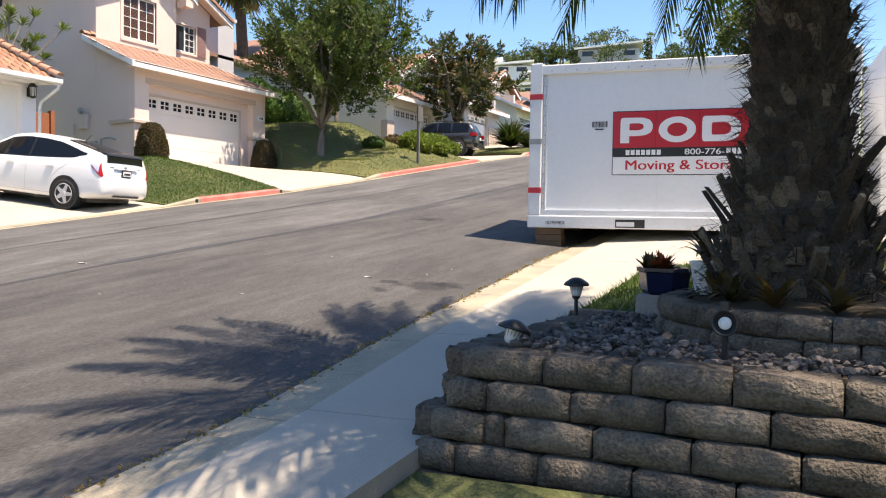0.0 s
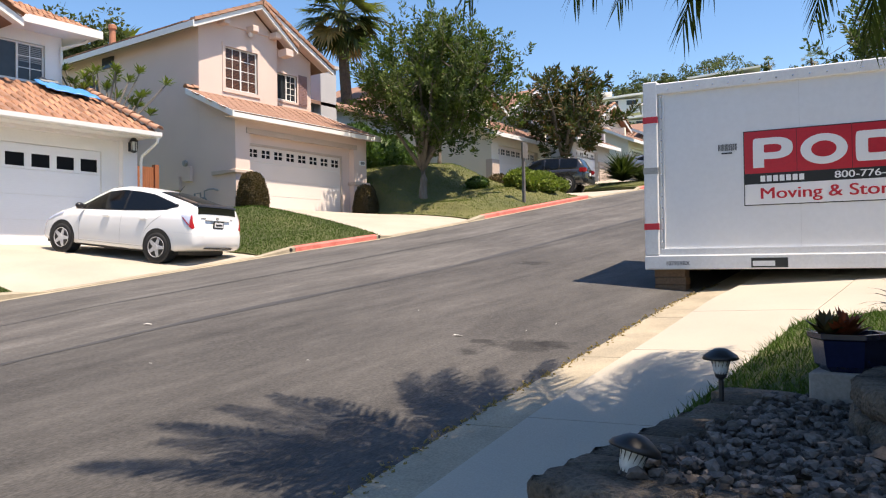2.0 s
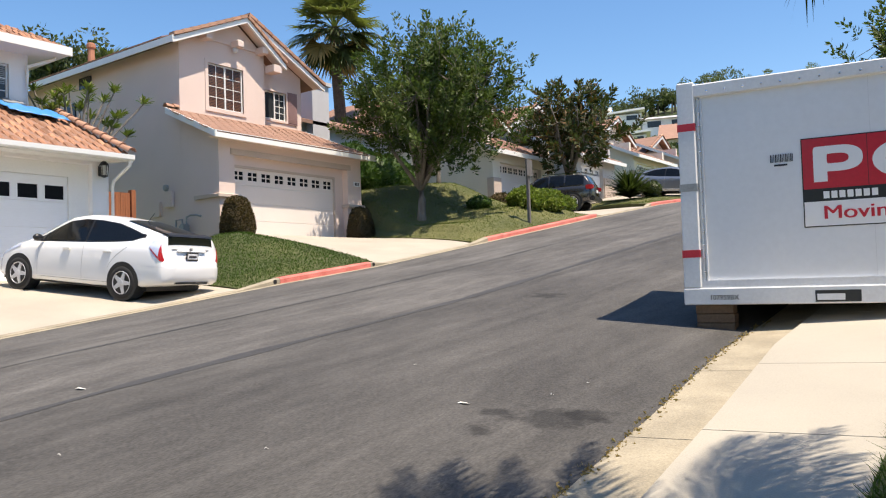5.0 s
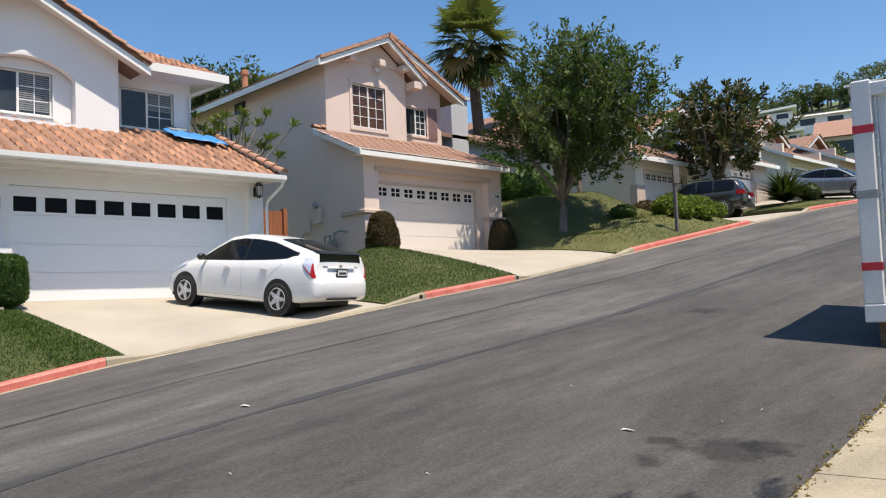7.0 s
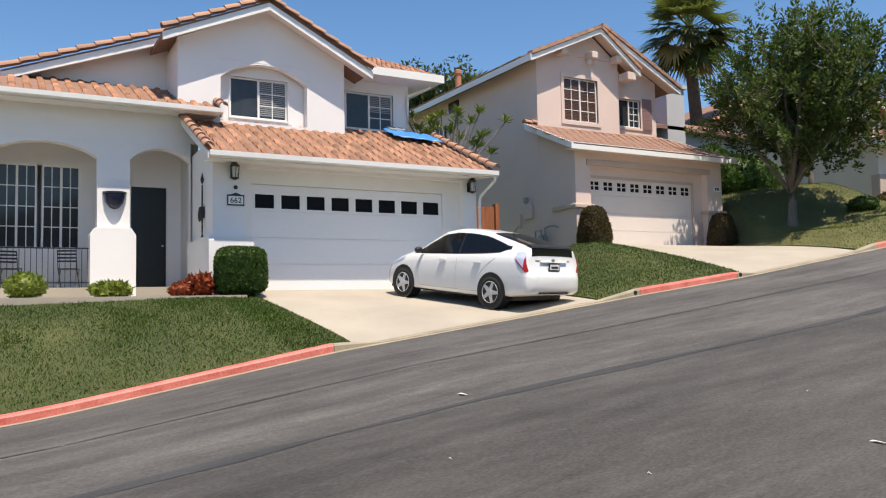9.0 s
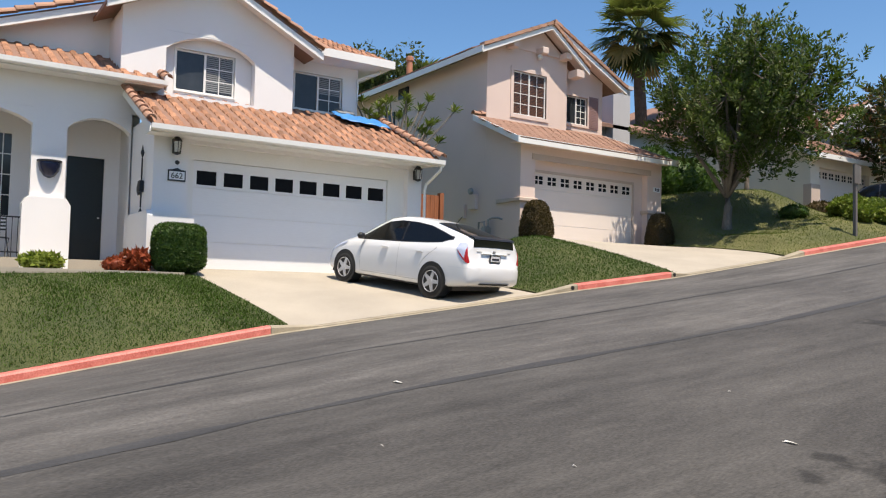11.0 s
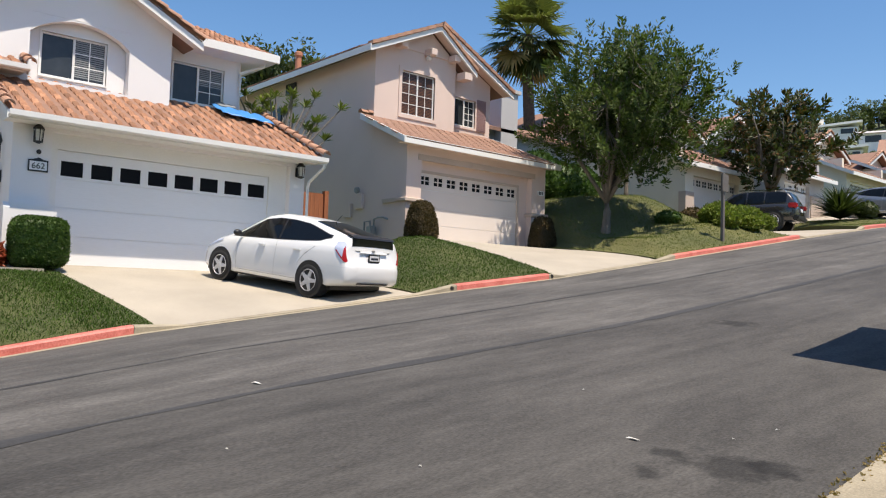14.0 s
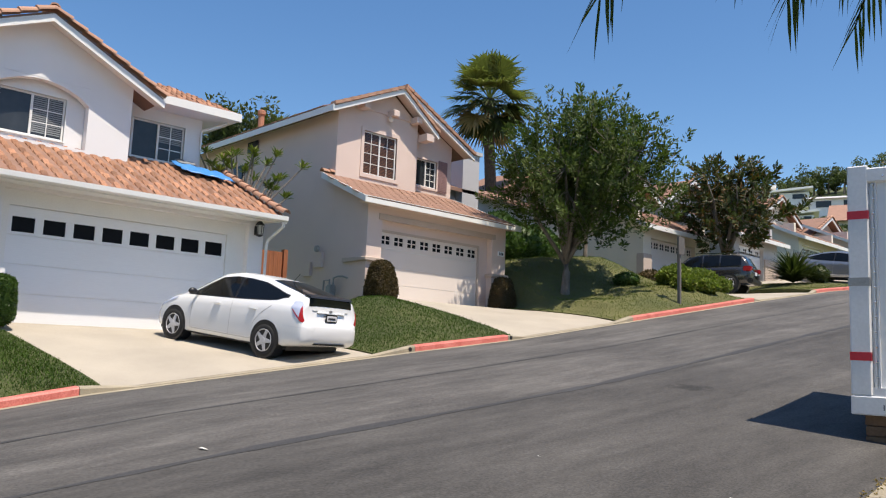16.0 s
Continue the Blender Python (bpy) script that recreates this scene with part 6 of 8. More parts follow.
    for s in (1, -1):
        for x in (0.30, 1.33):
            b = BM()
            box(b, x, x + 0.21, s * 0.858, s * 0.9, 0.86, 0.89, m)
            bevel(b, 0.012, 2)
            part("door_handle", b, M[paint], e_)
        b = BM()
        lathe(b, [(0.02, -0.05), (0.085, -0.03), (0.1, 0.02), (0.075, 0.06), (0.02, 0.075)], 12, m @ Matrix.Translation((2.12, s * 0.95, 1.05)) @ Euler((0, radians(90), 0)).to_matrix().to_4x4() @ Matrix.Diagonal((0.72, 1.05, 1, 1)))
        box(b, 2.1, 2.16, s * 0.80, s * 0.9, 0.99, 1.02, m)
        part("wing_mirror", b, M["plastic"], e_, "black wing mirror", smooth=True)
    for nm, mt, lab, (x0, x1, y0, y1, z0, z1), bv in (
            ("plate_frame", "plastic", "black number plate frame", (-0.880, -0.86, -0.165, 0.165, 0.79, 0.94), 0.006),
            ("number_plate", "plate", "white number plate", (-0.884, -0.87, -0.142, 0.142, 0.813, 0.92), 0.003), ("plate_bars", "ink", "", (-0.887, -0.88, -0.105, 0.105, 0.842, 0.882), 0),
            ("garnish", "paint", "", (-0.858, -0.83, -0.40, 0.40, 0.953, 0.966), 0.004), ("emblem", "meter", "", (-0.846, -0.815, -0.045, 0.045, 0.978, 1.025), 0.012), ("badge_bar", "meter", "", (-0.832, -0.81, 0.38, 0.52, 0.985, 0.999), 0),
            ("badge_bar", "meter", "", (-0.832, -0.81, -0.50, -0.43, 0.985, 0.999), 0), ("bumper_lip", "plastic", "black lower bumper edge", (-0.925, -0.80, -0.48, 0.48, 0.345, 0.41), 0.03)):
        b = BM()
        box(b, x0, x1, y0, y1, z0, z1, m)
        if bv:
            bevel(b, bv, 2)
        part(nm, b, M[mt], e_, lab)
    patch("bumper_crease", "podtrim", "", (-0.90, -0.42), lambda x: 0.65, lambda x: 0.662, 0.002, n_=2)
    b = BM()
    tube(b, [m @ Vector((0.30, 0, 1.46)), m @ Vector((0.12, 0, 1.66))], 0.006, 5)
    lathe(b, [(0.035, 0), (0.02, 0.025), (0.004, 0.03)], 10, m @ Matrix.Translation((0.30, 0, 1.462)))
    part("aerial", b, M["plastic"], e_)
    b = BM()
    box(b, -0.45, 3.3, -0.70, 0.70, 0.18, 0.36, m)
    part("underbody", b, M["plastic"], e_)
    for x in (0, 2.70):
        for s in (1, -1):
            b = BM()
            hw = float(np.interp(x, [q[0] for q in SKIN], [q[1] for q in SKIN]))
            cyl(b, m @ Vector((x, s * (hw - 0.25), 0.34)), m @ Vector((x, s * (hw + 0.004), 0.34)), 0.368, n=36)
            part("wheel_arch", b, M["plastic"], e_)
            wheel(e_, m @ Matrix.Translation((x, s * (hw + 0.016), 0.315)), 0.315, s)
    return e_


hatch_car("hatchback_car", CM, "white five-door hatchback car with black tail glass, on the driveway", "paint")
# dark grey estate further up
ZA, ZB = drive(-11.9, 26.4), drive(-14.4, 26.2)
SM = pose(-11.9, 26.4, ZA + 0.005, 0, 0, 192) @ pose(0, 0, 0, 0, -math.degrees(math.atan2(ZB - ZA, 2.5)), 0) @ Matrix.Scale(0.94, 4)
suv = dict(
    paint="grey_paint", wheel=0.365, track=1.58, base=2.76,
    stations=[(-0.92, 0.78, 0.42, 0.98), (-0.85, 0.86, 0.36, 1.08), (-0.4, 0.91, 0.32, 1.12), (0.0, 0.92, 0.32, 1.12), (1.5, 0.92, 0.30, 1.08), (2.3, 0.92, 0.30, 1.06), (2.9, 0.91, 0.32, 1.02), (3.45, 0.85, 0.34, 0.92), (3.62, 0.7, 0.4, 0.75)],
    top=[(-0.86, 1.12, 0.66), (-0.55, 1.62, 0.66), (0.3, 1.69, 0.66), (1.3, 1.68, 0.66), (1.75, 1.58, 0.66), (2.35, 1.14, 0.70), (2.5, 1.06, 0.7)],
    side_glass=[("rear_side_window", [(-0.5, 1.2, 1.55), (-0.3, 1.15, 1.6), (0.35, 1.14, 1.62)]), ("middle_side_window", [(0.42, 1.13, 1.62), (1.1, 1.12, 1.62)]), ("front_side_window", [(1.16, 1.12, 1.61), (1.6, 1.11, 1.55), (2.15, 1.1, 1.2)])],
    end_glass=[("rear_window", -0.82, -0.58, 0.6, 0.58), ("windscreen", 1.75, 2.35, 0.6, 0.64)],
    bits=[
        ("number_plate", "plate", "", (-0.955, -0.93, -0.16, 0.16, 0.78, 0.92, 0.005)),
        ("*tail_lamp", "lamp", "red tail lamp", (-0.95, -0.6, 0.66, 0.90, 0.92, 1.12, 0.03)),
        ("rear_bumper", "plastic", "", (-1.0, -0.75, -0.82, 0.82, 0.40, 0.62, 0.05)),
        ("*roof_rail", "chrome", "", (-0.3, 1.5, 0.60, 0.64, 1.70, 1.74, 0.01)),
        ("*wing_mirror", "grey_paint", "", (1.95, 2.1, 0.9, 1.1, 1.1, 1.25, 0.03)),
        ("*sill_trim", "plastic", "", (0.45, 2.3, 0.86, 0.925, 0.29, 0.38, 0.01)),
        ("*window_trim", "chrome", "", (-0.4, 2.1, 0.82, 0.835, 1.085, 1.095, 0)),
    ])
car("estate_car", SM, "dark grey estate car parked by bushes", suv)
SM3 = pose(-12.6, 37.2, drive(-12.0, 37.2) + 0.005, 0, 0, -4) @ pose(0, 0, 0, 0, 4.5, 0)
hatch_car("saloon_car", SM3, "silver saloon car facing the street uphill", "silver")


# ---- plants ----
def leaf_cloud(centers, radii, count, size, rs_, squash=0.8, shell=0.55, up=0.3):
    """Leaves as folded diamonds scattered in clumps; returns vertex and face lists."""
    centers, radii = np.asarray(centers, float), np.asarray(radii, float)
    k = rs_.choice(len(centers), count, p=radii ** 2 / (radii ** 2).sum())
    d = rs_.normal(size=(count, 3))
    d /= np.linalg.norm(d, axis=1)[:, None]
    rr = radii[k] * (shell + (1 - shell) * rs_.random(count) ** 0.5) * (0.75 + 0.4 * rs_.random(count))
    p = centers[k] + d * rr[:, None] * [1, 1, squash]
    ax = rs_.normal(size=(count, 3)) + d * 0.8 + [0, 0, up]
    ax /= np.linalg.norm(ax, axis=1)[:, None]
    sd = np.cross(ax, rs_.normal(size=(count, 3)))
    sd /= np.linalg.norm(sd, axis=1)[:, None]
    s = (size * (0.6 + 0.8 * rs_.random(count)))[:, None]
    nrm = np.cross(ax, sd)
    a, b = p - ax * s * 0.5, p + ax * s * 0.5
    v = np.stack([a, p + sd * s * 0.24 + nrm * s * 0.06, b, p - sd * s * 0.24 + nrm * s * 0.06], 1).reshape(-1, 3)
    i = np.arange(count) * 4
    f = np.concatenate([np.stack([i, i + 1, i + 2], 1), np.stack([i, i + 2, i + 3], 1)])
    return v.tolist(), f.tolist()


def grow(bm, base, height, spread, limbs, rs_, r0=0.14, fork=0.28, lean=(0, 0), wiggle=0.25):
    """A trunk that forks into limbs and twigs; returns the tips for leaf clumps."""
    base = Vector(base)
    top = base + Vector((lean[0], lean[1], height * fork))
    tube(bm, [base - Vector((0, 0, 0.2)), base + Vector((0, 0, 0.1)), (base + top) / 2 + Vector((0.03, 0.02, 0)), top], [r0 * 1.45, r0 * 1.1, r0 * 0.95, r0 * 0.85], 9)
    tips = []
    for k in range(limbs):
        a = 2 * math.pi * (k + rs_.uniform(-0.25, 0.25)) / limbs
        out = spread * rs_.uniform(0.45, 0.85)
        end = top + Vector((math.cos(a) * out, math.sin(a) * out, height * (1 - fork) * rs_.uniform(0.5, 0.85)))
        mid = top.lerp(end, 0.45) + Vector((rs_.uniform(-wiggle, wiggle), rs_.uniform(-wiggle, wiggle), height * 0.07))
        tube(bm, [top - Vector((0, 0, 0.1)), mid, end], [r0 * 0.55, r0 * 0.36, r0 * 0.12], 6)
        for q in range(4):
            s = rs_.uniform(0.4, 1.0)
            p0 = mid.lerp(end, s)
            a2 = a + rs_.uniform(-1.2, 1.2)
            e2 = p0 + Vector((math.cos(a2) * spread * 0.42, math.sin(a2) * spread * 0.42, rs_.uniform(-0.02, 0.22) * height))
            tube(bm, [p0, p0.lerp(e2, 0.5) + Vector((0, 0, 0.12)), e2], [r0 * 0.2, r0 * 0.13, r0 * 0.05], 5)
            tips += [p0.lerp(e2, 0.55), e2]
        tips.append(end)
    return tips


def tree(name, base, height, spread, label, leaf, count, size, seed, limbs=7, r0=0.14, clump=0.62, extra=(), fork=0.28, bark="trunk", lean=(0, 0), crown_fill=14, second=None):
    rs_, rn = random.Random(seed), np.random.RandomState(seed)
    e_ = thing(name, pose(*base), label, "tree")
    bm_ = BM()
    tips = grow(bm_, base, height, spread, limbs, rs_, r0, fork, lean)
    part("trunk", bm_, M[bark], e_, smooth=True)
    cs = [tuple(t) for t in tips]
    c0 = Vector(base) + Vector((lean[0], lean[1], height * 0.62))
    for _ in range(crown_fill):
        a, u, w = rs_.uniform(0, 6.28), rs_.uniform(0.1, 0.85), rs_.uniform(-0.85, 0.8)
        rad = spread * u * math.sqrt(1 - 0.7 * w * w)
        cs.append((c0.x + math.cos(a) * rad, c0.y + math.sin(a) * rad, c0.z + w * height * 0.36))
    cs += [tuple(p) for p in extra]
    rad = [clump * rs_.uniform(0.55, 1.15) for _ in cs]
    v, f = leaf_cloud(cs, rad, count, size, rn)
    raw("crown", v, f, M[leaf], e_)
    if second:
        v, f = leaf_cloud(cs, rad, second[1], size, rn)
        raw("crown", v, f, M[second[0]], e_)
    return e_


def shoot_tree(name, base, height, radius, fork, label, leaf, seed, shoots, per, leaf_size, limbs=9, r0=0.15, shift=(0, 0), shoot_len=0.75, upright=0.8, extra=(), second=None, bark="trunk", squat=1.0):
    """A tree of rising limbs whose crown is made of leafy shoots, each with leaves along its length."""
    rs_, rn = random.Random(seed), np.random.RandomState(seed)
    e_ = thing(name, pose(*base), label, "tree")
    b = Vector(base)
    bm_ = BM()
    top = b + Vector((0, 0, fork))
    tube(bm_, [b - Vector((0, 0, 0.25)), b + Vector((0, 0, 0.12)), b.lerp(top, 0.6) + Vector((0.02, 0.03, 0)), top], [r0 * 1.5, r0 * 1.12, r0 * 0.95, r0], 10)
    mid_z = fork + (height - fork) * 0.5
    cc = b + Vector((shift[0], shift[1], mid_z))
    rz = (height - fork) * 0.52
    ends = []
    for k in range(limbs):
        a = 2 * math.pi * (k + rs_.uniform(-0.3, 0.3)) / limbs
        u = rs_.uniform(0.35, 0.95)
        end = cc + Vector((math.cos(a) * radius * u, math.sin(a) * radius * u, rz * math.sqrt(max(0.05, 1 - u * u)) * rs_.uniform(0.4, 0.9)))
        m1 = top.lerp(end, 0.35) + Vector((math.cos(a) * 0.15, math.sin(a) * 0.15, 0.12))
        m2 = top.lerp(end, 0.7) + Vector((rs_.uniform(-0.2, 0.2), rs_.uniform(-0.2, 0.2), 0.1))
        tube(bm_, [top - Vector((0, 0, 0.12)), m1, m2, end], [r0 * 0.6, r0 * 0.42, r0 * 0.25, r0 * 0.08], 7)
        ends += [m1.lerp(m2, 0.5), m2, m2.lerp(end, 0.5), end]
    P, D, Ls = [], [], []
    for k in range(shoots):
        d = Vector(rn.normal(size=3)).normalized()
        u = rs_.random() ** 0.42
        lump = 0.88 + 0.34 * noise.noise(Vector(d) * 2.3 + Vector((seed, 0, 0)))
        p = cc + Vector((d.x * radius, d.y * radius, d.z * rz * squat)) * u * lump
        P.append(p)
        D.append((Vector((d.x, d.y, d.z * 0.6)) * (0.75 * u) + Vector((0, 0, upright)) + Vector(rn.normal(0, 0.22, 3))).normalized())
        Ls.append(shoot_len * rs_.uniform(0.55, 1.3))
    for a_, b_, n_ in extra:
        a_, b_ = Vector(a_), Vector(b_)
        tube(bm_, [top.lerp(a_, 0.55), a_, b_], [r0 * 0.2, r0 * 0.14, r0 * 0.05], 5)
        for k in range(n_):
            P.append(a_.lerp(b_, rs_.random()) + Vector(rn.normal(0, 0.14, 3)))
            D.append(((b_ - a_).normalized() * 0.8 + Vector((0, 0, 0.5)) + Vector(rn.normal(0, 0.3, 3))).normalized())
            Ls.append(shoot_len * rs_.uniform(0.5, 1.0))
    for k in range(0, len(P), 3):
        q = min(ends, key=lambda e1: (e1 - P[k]).length)
        tube(bm_, [q, q.lerp(P[k], 0.5) + Vector((0, 0, -0.05)), P[k], P[k] + D[k] * Ls[k] * 0.8], [r0 * 0.13, r0 * 0.09, r0 * 0.06, 0.004], 4)
    part("trunk", bm_, M[bark], e_, smooth=True)
    P, D, Ls = np.array([p[:] for p in P]), np.array([d[:] for d in D]), np.array(Ls)
    n_ = len(P)
    idx = np.repeat(np.arange(n_), per)
    u = rn.random(len(idx))
    pos = P[idx] + D[idx] * (u * Ls[idx])[:, None]
    ax = rn.normal(size=(len(idx), 3))
    ax -= D[idx] * (ax * D[idx]).sum(1)[:, None]
    ax /= np.linalg.norm(ax, axis=1)[:, None]
    pos += ax * (0.02 + 0.05 * rn.random(len(idx)))[:, None]
    ax = ax + D[idx] * (0.35 + 0.7 * u)[:, None] + rn.normal(0, 0.18, (len(idx), 3))
    ax /= np.linalg.norm(ax, axis=1)[:, None]
    sd = np.cross(ax, D[idx] + rn.normal(0, 0.35, (len(idx), 3)))
    sd /= np.linalg.norm(sd, axis=1)[:, None]
    nr = np.cross(ax, sd)
    sz = (leaf_size * (0.6 + 0.7 * rn.random(len(idx))))[:, None]
    v = np.stack([pos, pos + ax * sz * 0.5 + sd * sz * 0.21 + nr * sz * 0.07, pos + ax * sz, pos + ax * sz * 0.5 - sd * sz * 0.21 + nr * sz * 0.07], 1)
    pick = rn.random(len(idx)) < (second[1] if second else 0)
    for mt, sel in ((leaf, ~pick), (second[0] if second else leaf, pick)):
        if sel.any():
            vv = v[sel].reshape(-1, 3)
            i = np.arange(len(vv) // 4) * 4
            raw("crown", vv.tolist(), np.concatenate([np.stack([i, i + 1, i + 2], 1), np.stack([i, i + 2, i + 3], 1)]).tolist(), M[mt], e_)
    return e_


TB = (-13.05, 16.6, lawn_z(-13.05, 16.6))
shoot_tree("street_tree", TB, 6.5, 3.3, 1.15, "leafy green broadleaf tree with pale forked trunk on lawn", "leaf", 5, 800, 44, 0.17, limbs=10, r0=0.14, shift=(0.35, 0.4), shoot_len=0.85, upright=0.85,
           extra=[((-11.6, 18.2, 7.0), (-10.3, 19.5, 8.3), 16), ((-12.2, 18.3, 7.9), (-11.6, 18.7, 9.3), 12), ((-13.2, 16.6, 8.4), (-13.0, 16.9, 9.6), 9)])
MB = (-13.5, 28.9, lawn_z(-13.5, 28.9))
shoot_tree("magnolia_tree", MB, 6.2, 2.35, 1.7, "dark glossy magnolia tree with brown leaf undersides", "darkleaf", 11, 230, 34, 0.26, limbs=8, r0=0.17, shoot_len=0.6, upright=0.6, second=("brownleaf", 0.22),
           extra=[((-12.6, 29.9, 8.3), (-12.2, 30.5, 9.8), 8), ((-12.0, 30.4, 7.6), (-11.0, 31.4, 8.2), 8)])
shoot_tree("slim_tree", (-15.4, 20.9, lawn_z(-15.4, 20.9)), 5.2, 1.3, 2.6, "slender green tree behind the lawn", "leaf", 21, 110, 30, 0.17, limbs=5, r0=0.08)


def bush(name, c, rx, ry, rz, label, leaf, count, size, seed, boxy=False, category="shrub", taper=0.0, rough=0.12):
    """A clipped or loose shrub: an uneven core under a skin of leaves."""
    rn = np.random.RandomState(seed)
    e_ = thing(name, pose(*c), label, category)
    bm_ = BM()
    bmesh.ops.create_icosphere(bm_, subdivisions=3, radius=1.0)
    for v in bm_.verts:
        p = v.co.copy()
        if boxy:
            p = Vector([math.copysign(min(1, abs(t) ** 0.42), t) for t in p])
        k = 0.93 + rough * noise.noise(p * 2.2 + Vector((seed, 0, 0)))
        t = 1 - taper * (p.z * 0.5 + 0.5) ** 1.6
        v.co = Vector((c[0] + p.x * rx * k * t, c[1] + p.y * ry * k * t, c[2] + rz + p.z * rz * k))
    tri = np.array([[v.co[:] for v in f.verts] for f in bm_.faces])
    part("core", bm_, M[leaf], e_)
    cr = np.cross(tri[:, 1] - tri[:, 0], tri[:, 2] - tri[:, 0])
    ar = np.linalg.norm(cr, axis=1)
    idx = rn.choice(len(tri), count, p=ar / ar.sum())
    d = cr[idx] / ar[idx][:, None]
    w = rn.dirichlet((1, 1, 1), count)
    pts = (tri[idx] * w[:, :, None]).sum(1) + d * rn.uniform(-0.3, 0.45, (count, 1)) * size
    ax = d * 0.9 + rn.normal(0, 0.75, (count, 3)) + [0, 0, 0.2]
    ax /= np.linalg.norm(ax, axis=1)[:, None]
    sd = np.cross(ax, rn.normal(size=(count, 3)))
    sd /= np.linalg.norm(sd, axis=1)[:, None]
    s = (size * (0.6 + 0.8 * rn.random(count)))[:, None]
    v = np.stack([pts - ax * s * 0.3, pts + sd * s * 0.26, pts + ax * s * 0.7, pts - sd * s * 0.26], 1).reshape(-1, 3)
    i = np.arange(count) * 4
    f = np.concatenate([np.stack([i, i + 1, i + 2], 1), np.stack([i, i + 2, i + 3], 1)])
    raw("foliage", v.tolist(), f.tolist(), M[leaf], e_)
    return e_


bush("box_hedge", (-13.45, -0.88, 1.16), 0.5, 0.52, 0.52, "clipped square green box hedge beside the garage", "hedge", 12000, 0.055, 3, boxy=True, rough=0.05)
bush("clipped_shrub", (-14.6, 9.82, 2.40), 0.46, 0.47, 0.63, "tall clipped brown-green shrub beside the pink garage", "topiary", 8000, 0.06, 4, boxy=True, taper=0.42, rough=0.05)
bush("clipped_shrub", (-14.6, 15.15, 2.42), 0.42, 0.46, 0.61, "tall clipped brown-green shrub at the garage pier", "topiary", 6000, 0.06, 5, boxy=True, taper=0.42, rough=0.05)
for k, (x, y, r, h) in enumerate(((-10.3, 19.6, 0.42, 0.26), (-10.7, 20.3, 0.5, 0.34), (-10.3, 20.9, 0.46, 0.3), (-11.3, 20.4, 0.45, 0.34), (-11.4, 21.2, 0.5, 0.36), (-10.2, 21.7, 0.45, 0.28), (-10.9, 21.6, 0.4, 0.34), (-9.9, 20.4, 0.4, 0.24))):
    bush("low_shrub", (x, y, lawn_z(x, y) - 0.05), r, r, h, "low spreading yellow-green shrub on the lawn", "limeleaf", 1500, 0.12, 30 + k, rough=0.4)
bush("low_shrub", (-12.2, 19.0, lawn_z(-12.2, 19.0) - 0.05), 0.45, 0.45, 0.25, "small round green shrub on the lawn", "hedge", 900, 0.1, 41)
bush("russet_shrub", (-14.3, 24.0, lawn_z(-14.3, 23.0) - 0.05), 0.7, 0.7, 0.5, "rounded green and russet shrub by the wall", "topiary", 1600, 0.12, 42)
for k, (x, y, r, h) in enumerate(((-18.2, 17.2, 1.1, 1.2), (-18.5, 19.0, 1.2, 1.3), (-18.9, 20.8, 1.2, 1.1), (-17.6, 16.6, 0.8, 0.9), (-19.2, 22.3, 1.2, 1.2))):
    bush("hedge_shrub", (x, y, lawn_z(max(x, -18.4), y) - 0.5), r, r, h, "dense bright green shrub between the houses", "hedge", 3200, 0.15, 50 + k)
bush("street_shrub", (-11.0, 32.9, lawn_z(-11.0, 32.9)), 0.5, 0.5, 0.4, "small dark shrub beside the driveway", "darkleaf", 600, 0.12, 61)
bush("russet_plant", (-13.75, -1.65, 1.16), 0.3, 0.3, 0.22, "russet-leaved bedding plant by the porch", "redleaf", 450, 0.14, 62, rough=0.5)
bush("russet_plant", (-13.8, -2.0, 1.16), 0.25, 0.3, 0.14, "low russet bedding plant by the porch", "redleaf", 300, 0.09, 63)
bush("bedding_plant", (-14.9, -3.3, 1.16), 0.3, 0.45, 0.16, "pale green bedding plant before the porch pier", "limeleaf", 600, 0.12, 64, rough=0.5)
bush("bedding_plant", (-14.9, -4.9, 1.16), 0.35, 0.4, 0.26, "yellow-flowered bedding plant before the porch", "limeleaf", 700, 0.09, 65)


def blade_plant(name, c, n_, length, width, label, leaf, seed, droop=0.8, category="plant", elev=(20, 85), seg=5):
    """A rosette of arching strap leaves."""
    rs_ = random.Random(seed)
    e_ = thing(name, pose(*c), label, category)
    V, F_ = [], []
    for _ in range(n_):
        a, el, L = rs_.uniform(0, 6.283), radians(rs_.uniform(*elev)), length * rs_.uniform(0.6, 1.1)
        p, ang = Vector(c), el
        side = Vector((-math.sin(a), math.cos(a), 0))
        b0 = len(V)
        for s in range(seg + 1):
            w = width * (1 - (s / seg) ** 2) * (0.6 + 0.8 * min(1, s / 1.5)) * 0.5
            V += [p - side * w, p + side * w]
            p = p + Vector((math.cos(a) * math.cos(ang), math.sin(a) * math.cos(ang), math.sin(ang))) * L / seg
            ang -= droop * L / seg / length
        F_ += [(b0 + 2 * s, b0 + 2 * s + 1, b0 + 2 * s + 3, b0 + 2 * s + 2) for s in range(seg)]
    raw("leaves", V, F_, M[leaf], e_)
    return e_


blade_plant("flax_plant", (-12.0, 32.5, lawn_z(-12.0, 32.5) + 0.05), 620, 1.75, 0.08, "big spiky dark green flax plant by the kerb", "darkleaf", 7)
